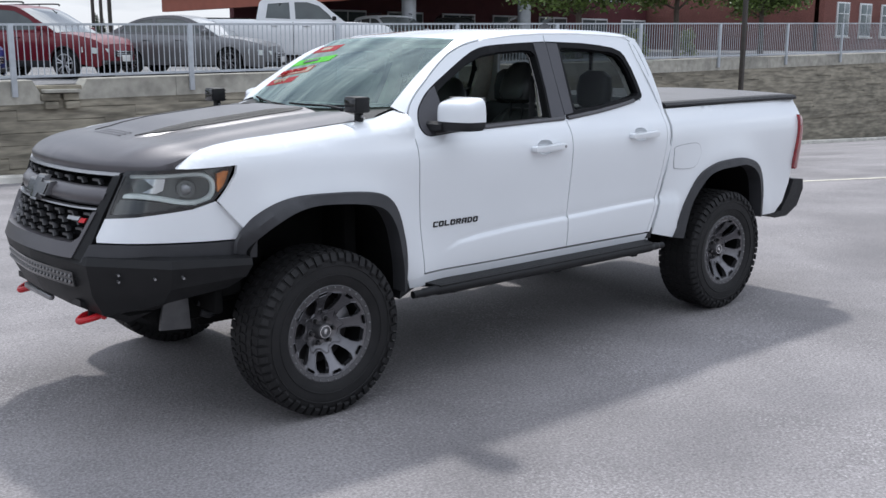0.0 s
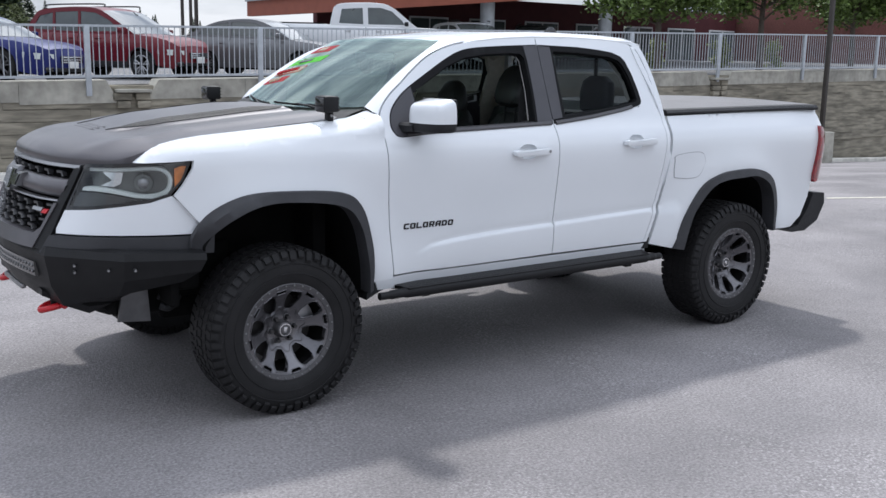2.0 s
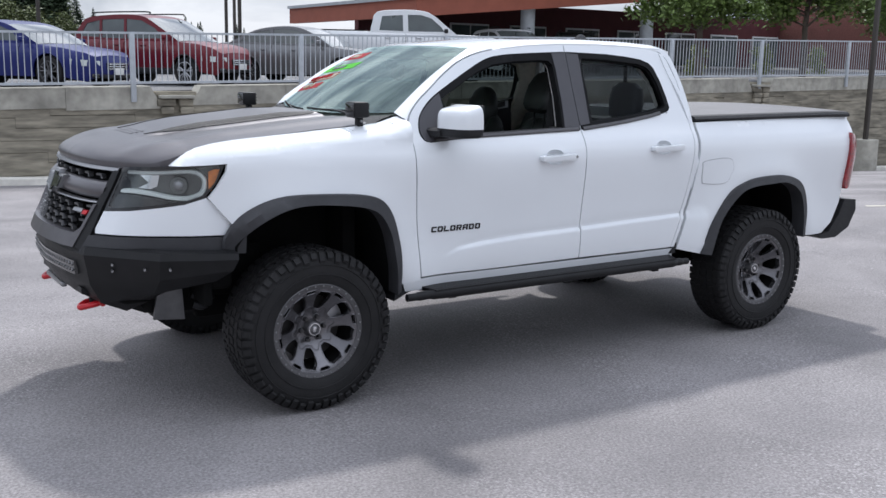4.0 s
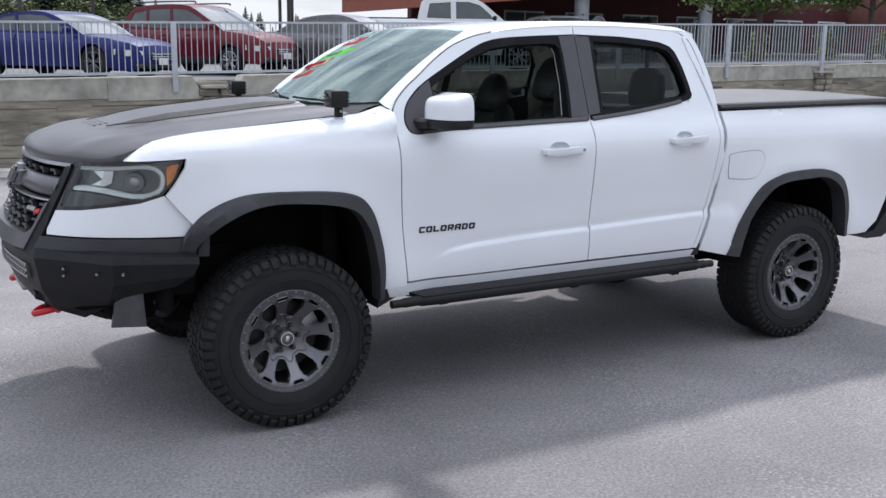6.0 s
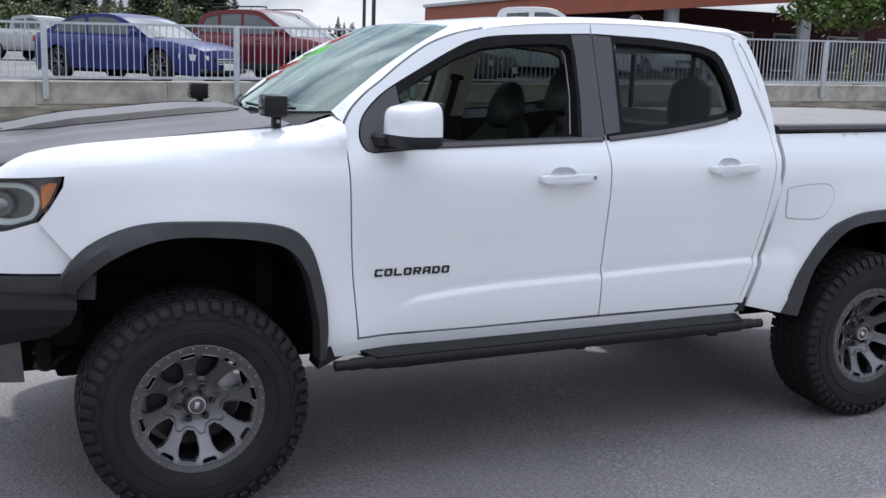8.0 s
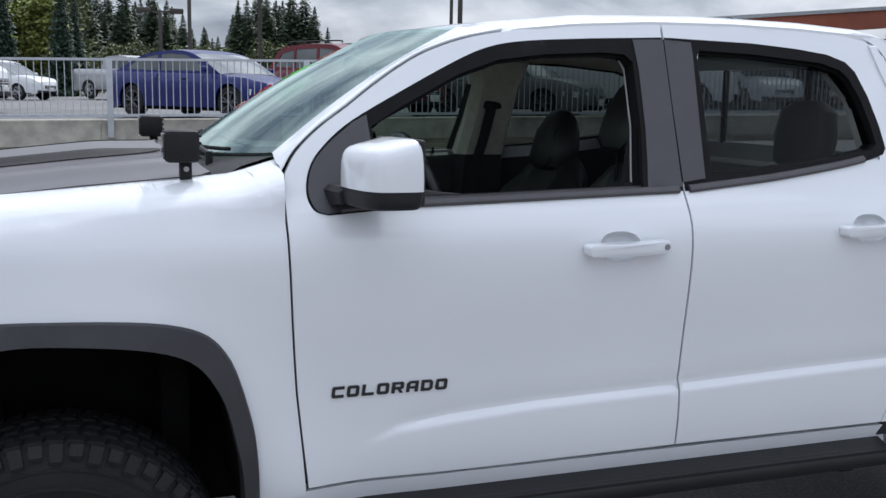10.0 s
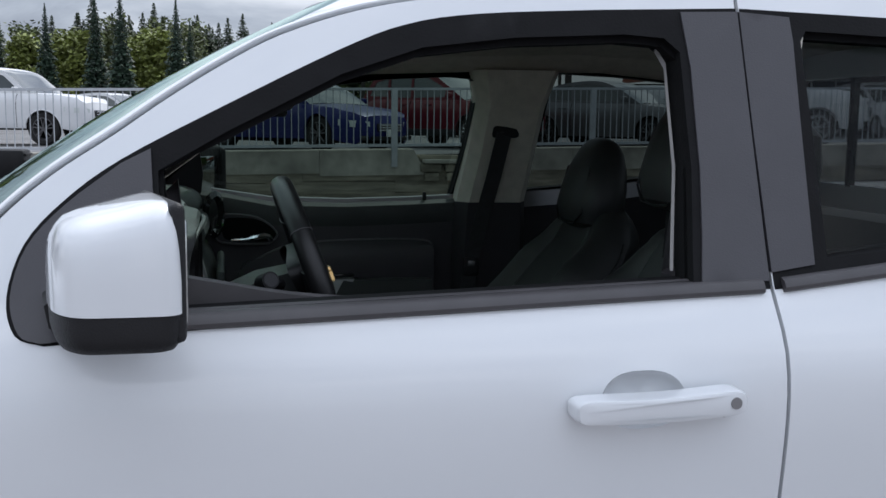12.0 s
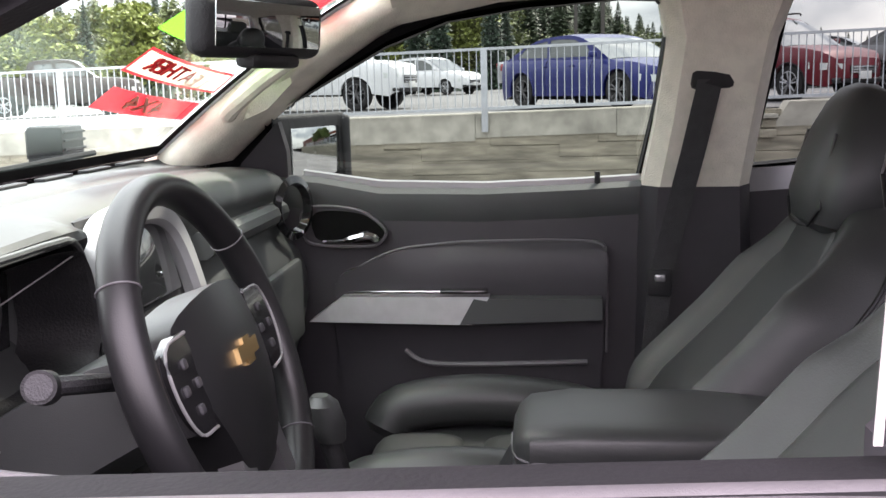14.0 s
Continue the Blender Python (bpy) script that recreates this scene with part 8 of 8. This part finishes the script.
def build_building():
    b = thing("dealership_building", "low red building with a sloping canopy on round columns", "building", at=pose(0, 0, lot_z(25)))
    z0 = lot_z(25)
    # canopy: fascia, soffit, columns
    x0, x1 = 16.6, 44.0

    def cz(x):
        return 3.42 + (x - 17.5) * 0.093 - z0
    part("canopy_fascia", loft([[(x, 25.4, cz(x)), (x, 25.4, cz(x) + 0.62), (x, 25.7, cz(x) + 0.62), (x, 25.7, cz(x))] for x in (x0, 24, 34, x1)]), FASCIA, b, "rust red sloping canopy edge")
    part("canopy_cap", loft([[(x, 25.34, cz(x) + 0.62), (x, 25.34, cz(x) + 0.74), (x, 36, cz(x) + 0.74), (x, 36, cz(x) + 0.62)] for x in (x0 - 0.1, 30, x1)]), COLUMN, b, "pale metal roof edge")
    part("canopy_end", loft([[(x0, y, cz(x0)), (x0, y, cz(x0) + 0.62), (x0 + 0.25, y, cz(x0) + 0.62), (x0 + 0.25, y, cz(x0))] for y in (25.7, 36)]), FASCIA, b)
    part("soffit", loft([[(x, 25.7, cz(x) + 0.05), (x, 36, cz(x) + 0.05), (x, 36, cz(x) + 0.15), (x, 25.7, cz(x) + 0.15)] for x in (x0 + 0.25, 30, x1)]), SOFFIT, b)
    for x in (22.05, 28.3):
        part("column", cyl((x, 26.1, -0.05), (x, 26.1, cz(x) + 0.05), 0.28, 24), COLUMN, b, "grey round steel column")
    part("maroon_wall", box((38.0, 36.2, 1.6), (36, 0.4, 3.4), 0.02), DARKRED, b)
    for k in range(8):
        x = 22.5 + 3.6 * k
        w = part("shop_window", box((x, 35.97, 1.35), (2.3, 0.06, 1.9), 0.01), FRAME, b, "white framed shop window")
        part("pane", box((x, 35.93, 1.35), (2.12, 0.05, 1.72), 0.005), PANE, w)
        part("mullion", box((x, 35.90, 1.35), (0.06, 0.05, 1.72), 0.005), FRAME, w)
    # brick wing with windows
    g = thing("brick_wing", "red brick wing with tall white windows", "building", at=pose(49.0, 24.0, lot_z(49)))
    part("brick_front", box((16, 0.3, 2.4), (32, 0.6, 5.6), 0.02), BRICK, g)
    part("brick_side", box((0.3, 6.5, 2.4), (0.6, 12.4, 5.6), 0.02), BRICK, g)
    for k in range(8):
        x = 1.9 + 2.5 * k
        w = part("window", box((x, -0.02, 1.75), (1.30, 0.14, 1.85), 0.01), FRAME, g, "white framed window")
        part("pane", box((x, -0.08, 1.75), (1.14, 0.06, 1.69), 0.005), PANE, w)
        part("mullion", box((x, -0.10, 1.75), (0.05, 0.06, 1.69), 0.004), FRAME, w)
        part("transom", box((x, -0.10, 2.05), (1.14, 0.06, 0.05), 0.004), FRAME, w)
        part("window_sill", box((x, -0.10, 0.78), (1.46, 0.16, 0.08), 0.01), KERB, w)
    for x, y, z, w_, h in ((28.6, 35.8, 1.3, 0.5, 0.6), (30.3, 35.8, 1.5, 0.5, 0.35), (32.2, 35.8, 1.4, 0.4, 0.5)):
        part("notice", box((x, y, z), (w_, 0.02, h)), POSTER, b)


BARK = mat("tree_bark", (0.12, 0.095, 0.075), 0.9, 0, 0.4, 6, 0.8, 30)


def leaf_mat(name, c):
    m = mat(name, c, 0.6, 0, 0.0, 4, 0)
    nt = m.node_tree
    p = nt.nodes["Principled BSDF"]
    geo = nt.nodes.new("ShaderNodeNewGeometry")
    hsv = nt.nodes.new("ShaderNodeHueSaturation")
    hsv.inputs["Color"].default_value = (*c, 1)
    mr = nt.nodes.new("ShaderNodeMapRange")
    mr.inputs[3].default_value, mr.inputs[4].default_value = 0.55, 1.45
    nt.links.new(geo.outputs["Random Per Island"], mr.inputs[0])
    nt.links.new(mr.outputs[0], hsv.inputs["Value"])
    nt.links.new(hsv.outputs["Color"], p.inputs["Base Color"])
    p.inputs["Subsurface Weight"].default_value = 0.0
    return m


LEAF = leaf_mat("broad_leaves", (0.11, 0.165, 0.035))
LEAF_LIGHT = leaf_mat("spring_leaves", (0.17, 0.20, 0.045))
LEAF_BELT = leaf_mat("olive_leaves", (0.085, 0.105, 0.034))
NEEDLE = leaf_mat("fir_needles", (0.026, 0.050, 0.030))
NEEDLE2 = leaf_mat("pine_needles", (0.040, 0.060, 0.030))


def leaves(spots, size, rnd, per, verts=None, faces=None):
    """Small bent leaf quads about given centres: (x, y, z, spread)."""
    V, F = [], []
    for x, y, z, sp in spots:
        for _ in range(per):
            p = Vector((x + rnd.gauss(0, sp), y + rnd.gauss(0, sp), z + rnd.gauss(0, sp * 0.8)))
            a = Vector((rnd.uniform(-1, 1), rnd.uniform(-1, 1), rnd.uniform(-0.6, 0.6))).normalized()
            b = a.cross(Vector((rnd.uniform(-1, 1), rnd.uniform(-1, 1), rnd.uniform(-1, 1)))).normalized()
            s = size * rnd.uniform(0.6, 1.4)
            i = len(V)
            V += [p - a * s, p + b * s * 0.5, p + a * s, p - b * s * 0.5]
            F.append((i, i + 1, i + 2, i + 3))
    return V, F


def raw(name, V, F, material, parent):
    me = bpy.data.meshes.new(name)
    me.from_pydata([tuple(v) for v in V], [], F)
    me.materials.append(material)
    o = new(name, me)
    o.parent = parent
    return o


def broad_tree(x, y, z, h, spread, seed, leafmat, label, trunk_h=None, dens=1.0, leaf=0.075):
    rnd = random.Random(seed)
    t = thing("tree", label, "tree", "trees of the lot", at=pose(x, y, z))
    th = trunk_h or h * 0.36
    bm = tube([(0, 0, -0.1), (0.03, 0.02, th * 0.5), (0.0, 0.05, th), (0.08, 0.0, h * 0.62), (0.02, 0.05, h * 0.88)], [h * 0.022, h * 0.019, h * 0.016, h * 0.010, h * 0.003], 10)
    spots = []
    for k in range(int(20 + h * 3)):
        a = k * 2.399
        f = rnd.uniform(0.0, 1.0)
        z0 = th * 0.9 + (h * 0.78 - th) * f
        ln = spread * (1 - 0.55 * f) * rnd.uniform(0.65, 1.1)
        tip = Vector((math.cos(a) * ln, math.sin(a) * ln, z0 + ln * rnd.uniform(0.25, 0.6)))
        mid = tip * 0.5 + Vector((0, 0, z0 * 0.5 + 0.1))
        tube([(0.02, 0.02, z0), mid, tip], [h * 0.007, h * 0.004, h * 0.0015], 6, bm=bm)
        for q in (0.45, 0.65, 0.85, 1.0):
            p = Vector((0.02, 0.02, z0)).lerp(tip, q)
            spots.append((p.x + rnd.gauss(0, 0.12), p.y + rnd.gauss(0, 0.12), p.z + rnd.uniform(0, 0.35), spread * 0.12))
    part("trunk", bm, BARK, t)
    V, F = leaves(spots, leaf, rnd, int(70 * dens))
    raw("crown", V, F, leafmat, t)
    return t


def fir_mesh(h, r, seed, thin=1.0):
    """Needle sprays drooping from whorls of boughs, ragged at the edge."""
    rnd = random.Random(seed)
    V, F = [], []
    n = int(h * 6.0)
    for k in range(n):
        f = (k + rnd.random()) / n
        z = h * (0.06 + 0.94 * f)
        rad = r * (1 - f) ** 0.85 * rnd.uniform(0.75, 1.15) + 0.06
        m = max(6, int(15 * (1 - f) * thin) + 5)
        for j in range(m):
            a = 2 * math.pi * (j + rnd.random() * 0.9) / m
            ln = rad * rnd.uniform(0.6, 1.15)
            d = Vector((math.cos(a), math.sin(a), 0))
            s = Vector((-math.sin(a), math.cos(a), 0))
            w = ln * 0.12 + 0.045
            for q0, q1 in ((0.1, 0.5), (0.4, 0.8), (0.7, 1.0)):
                dr = rnd.uniform(0.18, 0.40)
                i = len(V)
                jit = Vector((0, 0, rnd.gauss(0, 0.05 * h / 8)))
                V += [d * ln * q0 + Vector((0, 0, z - ln * q0 * dr * 0.6)) + jit, d * ln * (q0 + q1) / 2 + s * w + Vector((0, 0, z - ln * q1 * dr - 0.10)) + jit,
                      d * ln * q1 + Vector((0, 0, z - ln * q1 * dr + rnd.gauss(0, 0.03))) + jit, d * ln * (q0 + q1) / 2 - s * w + Vector((0, 0, z - ln * q1 * dr - 0.10)) + jit]
                F.append((i, i + 1, i + 2, i + 3))
    return V, F


def build_trees():
    # street trees in the upper lot
    for x, y, h, sp, s, lm in ((25.0, 20.0, 6.3, 2.1, 3, LEAF), (30.7, 20.0, 6.6, 2.4, 8, LEAF), (37.5, 20.5, 6.2, 2.2, 12, LEAF)):
        broad_tree(x, y, lot_z(x), h, sp, s, lm, "leafy young street tree behind the railing", 1.75, 2.2, 0.10)
    # low shrubs and tall grasses by the columns
    rnd = random.Random(4)
    for x, y in ((26.1, 21.2), (29.6, 21.0), (33.2, 21.3)):
        sh = thing("shrub", "green shrub in the planting strip", "shrub", "shrubs", at=pose(x, y, lot_z(x)))
        V, F = leaves([(rnd.gauss(0, 0.13), rnd.gauss(0, 0.13), rnd.uniform(0.1, 1.05), 0.11) for _ in range(26)], 0.06, rnd, 46)
        raw("foliage", V, F, LEAF_LIGHT, sh)
    # firs at the edge of the lot, seen singly
    protos = [fir_mesh(1.0 * 15, 2.15, 31 + k) for k in range(3)]
    k = 0
    first = {}
    for x, y, h, lm in ((-8.64, 58, 7.3, NEEDLE), (-6.0, 58, 7.9, NEEDLE), (-4.56, 57, 8.0, NEEDLE), (-1.56, 57, 7.6, NEEDLE), (-0.9, 60, 6.6, NEEDLE), (-11.6, 60, 7.2, NEEDLE), (-14.3, 59, 7.8, NEEDLE), (-17.5, 61, 7.2, NEEDLE), (-22.5, 60, 8.0, NEEDLE), (-28, 62, 7.5, NEEDLE)):
        t = thing("fir_tree", "tall dark green fir at the edge of the lot", "tree", "firs at the lot's edge", at=Matrix.Translation((x, y, lot_z(x) - 0.1)) @ Matrix.Rotation(k * 1.3, 4, "Z") @ Matrix.Scale(h / 15, 4))
        j = k % 3
        if j not in first:
            first[j] = (link("trunk", cyl((0, 0, 0), (0, 0, 14.6), 0.20, 8, 0.02), BARK, t), raw("crown", *protos[j], lm, t))
        else:
            share("trunk", first[j][0], t)
            share("crown", first[j][1], t)
        k += 1
    for x, y, h, s in ((-7.4, 60, 6.7, 21), (-3.1, 60, 6.8, 22), (-2.5, 62, 6.0, 27), (-10.2, 62, 6.4, 28), (-16.0, 52, 5.5, 23), (-20, 50, 6.2, 24), (-25.5, 52, 6.0, 25), (-31, 55, 6.5, 26)):
        broad_tree(x, y, lot_z(x), h, h * 0.30, s, LEAF_LIGHT, "light green birch-like tree at the lot's edge", h * 0.15, 0.9, 0.16)
    # far belt of pines
    rnd = random.Random(9)
    V, F = [], []
    for i in range(215):
        x = -75 + 60 * (i + rnd.random()) / 50 if i < 50 else -15 + 44 * (i - 50 + rnd.random()) / 125 if i < 175 else 29 + 50 * (i - 175 + rnd.random()) / 40
        y = rnd.uniform(116, 136)
        gap = float(np.interp(x, (-75, -10, 8, 10.5, 15, 17, 25, 28, 40, 75), (1.0, 1.0, 0.95, 0.62, 0.58, 0.95, 0.92, 0.55, 0.45, 0.35)))
        h = rnd.uniform(10.5, 15.0) * gap
        v, f = PINE[i % 4]
        s = h / 15
        o = len(V)
        c, sn = math.cos(i * 2.1), math.sin(i * 2.1)
        V += [(x + (p[0] * c - p[1] * sn) * s * 1.7, y + (p[0] * sn + p[1] * c) * s * 1.7, lot_z(20) - 1.0 + p[2] * s) for p in v]
        F += [tuple(o + q for q in g) for g in f]
    # belt of light green broadleaves between and behind the firs
    W, G = [], []
    for i in range(58):
        if i < 34:
            x, y, h = -46 + 46 * (i + rnd.random()) / 34, rnd.uniform(64, 74), rnd.uniform(5.4, 8.0)
        else:
            x, y, h = -4 + 26 * (i - 34 + rnd.random()) / 24, rnd.uniform(98, 108), rnd.uniform(3.6, 5.4)
        spots = []
        for _ in range(34):
            a, f = rnd.uniform(0, 6.283), rnd.random()
            r = h * 0.26 * math.sqrt(rnd.random()) * (1.15 - f * 0.8)
            spots.append((x + math.cos(a) * r, y + math.sin(a) * r, lot_z(x) + h * (0.08 + 0.9 * f), 0.34))
        v, f = leaves(spots, 0.17, rnd, 44)
        o = len(W)
        W += v
        G += [tuple(o + q for q in g) for g in f]
    me = bpy.data.meshes.new("broadleaf_belt")
    me.from_pydata([tuple(v) for v in W], [], G)
    me.materials.append(LEAF_BELT)
    tagged(new("broadleaf_belt", me), "dense belt of olive green broadleaf trees behind the lot", "trees", kind="stuff")
    me = bpy.data.meshes.new("far_trees")
    me.from_pydata(V, [], F)
    me.materials.append(NEEDLE2)
    tagged(new("far_trees", me), "far belt of dark pines behind the lot", "trees", kind="stuff")


PINE = [fir_mesh(15, 2.2, 50 + k, 0.9) for k in range(4)]


def build_lamps():
    def lamp(x, y, h, heads, base=0.0, label="dark brown lot lamp on a tall pole", foot=False):
        z = lot_z(x) if y > 16 else ground_z(x, y)
        t = thing("lot_lamp", label, "street lamp", "lot lamps", at=pose(x, y, z))
        if foot:
            part("footing", cyl((0, 0, -0.3), (0, 0, 1.02), 0.42, 24, 0.40), CONCRETE, t, "concrete footing")
        part("pole", box((0, 0, h / 2 + (1.0 if foot else 0)), (0.13, 0.13, h), 0.01), POLE, t)
        for s in heads:
            part("arm", box((s * 0.30, 0, h + (0.95 if foot else -0.05)), (0.6, 0.06, 0.06)), POLE, t)
            part("lamp_head", box((s * 0.62, 0, h + (0.98 if foot else -0.02)), (0.52, 0.36, 0.20), 0.04), POLE, t)
    lamp(26.9, 14.45, 7.0, (1,), foot=True)
    lamp(3.45, 35.0, 4.3, (0.25,))
    lamp(2.6, 38.0, 3.7, (-1, 1))
    lamp(6.0, 35.0, 8.5, ())
    lamp(13.9, 35.0, 8.5, (-1,))
    lamp(16.0, 42.0, 9.5, (-1, 1))
    lamp(17.2, 44.0, 5.6, (-0.4, 0.6))


build_building()
build_trees()
build_lamps()


def build_stickers():
    """Price stickers on the passenger's half of the windscreen, readable from outside, showing through the glass."""
    g = bpy.data.objects["windscreen"]

    def pad_on(name, u0, u1, v0, v1, slant, material, words, wordmat, rows=1):
        def fn(a, b, d):
            u, v = u0 + (u1 - u0) * a, v0 + (v1 - v0) * b + slant * (a - 0.5)
            p = Vector(wind(u, v))
            e1 = (Vector(wind(u + 0.01, v)) - p).normalized()
            e2 = (Vector(wind(u, v + 0.01)) - p).normalized()
            n = e2.cross(e1)
            return p + n * (0.003 + d)
        s = part(name, sheet([(0, 0), (1, 0), (1, 1), (0, 1)], lambda a, b, d: fn(a, b, -0.0015), 0.2, 0), material, g)
        if material == ST_WHITE:
            part("sticker_border", sheet([(-0.02, -0.10), (1.02, -0.10), (1.02, 1.10), (-0.02, 1.10)], lambda a, b, d: fn(a, b, -0.001), 0.2, 0, holes=[[(0.005, 0.03), (0.005, 0.97), (0.995, 0.97), (0.995, 0.03)]]), ST_RED, s)
        c, up = fn(0.5, 0.5, 0), fn(0.5, 1, 0)
        # seen from outside, reading runs from the passenger's side to the driver's
        ex = (fn(0, 0.5, 0) - c)
        wlen = ex.length * 2
        ex.normalize()
        ey = (up - c)
        hgt = ey.length * 2
        ey = (ey - ex * ey.dot(ex)).normalized()
        ez = ex.cross(ey)
        M = Matrix((ex, ey, ez)).transposed().to_4x4()
        M.translation = c
        if words:
            text("sticker_lettering", words, hgt * 0.92, M, wordmat, s, 0.004, "", min(1.6, wlen * 0.86 / (len(words) * hgt * 0.62)))
        else:
            for k in range(rows):
                part("sticker_bar", box((0, (k - (rows - 1) / 2) * hgt * 0.5 / rows * 1.3, 0), (wlen * 0.34, hgt * 0.42 / rows, 0.003)), wordmat, s).matrix_basis = M
        return s
    for nm, a in STICKERS.items():
        pad_on(nm, *a)


STICKERS = {
    "red_sticker": (0.47, 0.98, 0.225, 0.31, -0.12, ST_RED, "4X4", ST_WHITE),
    "white_sticker": (0.42, 0.98, 0.375, 0.455, -0.13, ST_WHITE, "LEATHER", ST_RED),
    "green_sticker": (0.30, 0.98, 0.535, 0.64, -0.13, ST_GREEN, "", BADGE),
    "top_sticker": (0.50, 0.97, 0.74, 0.86, -0.05, ST_RED, "", ST_WHITE, 1),
}
build_stickers()
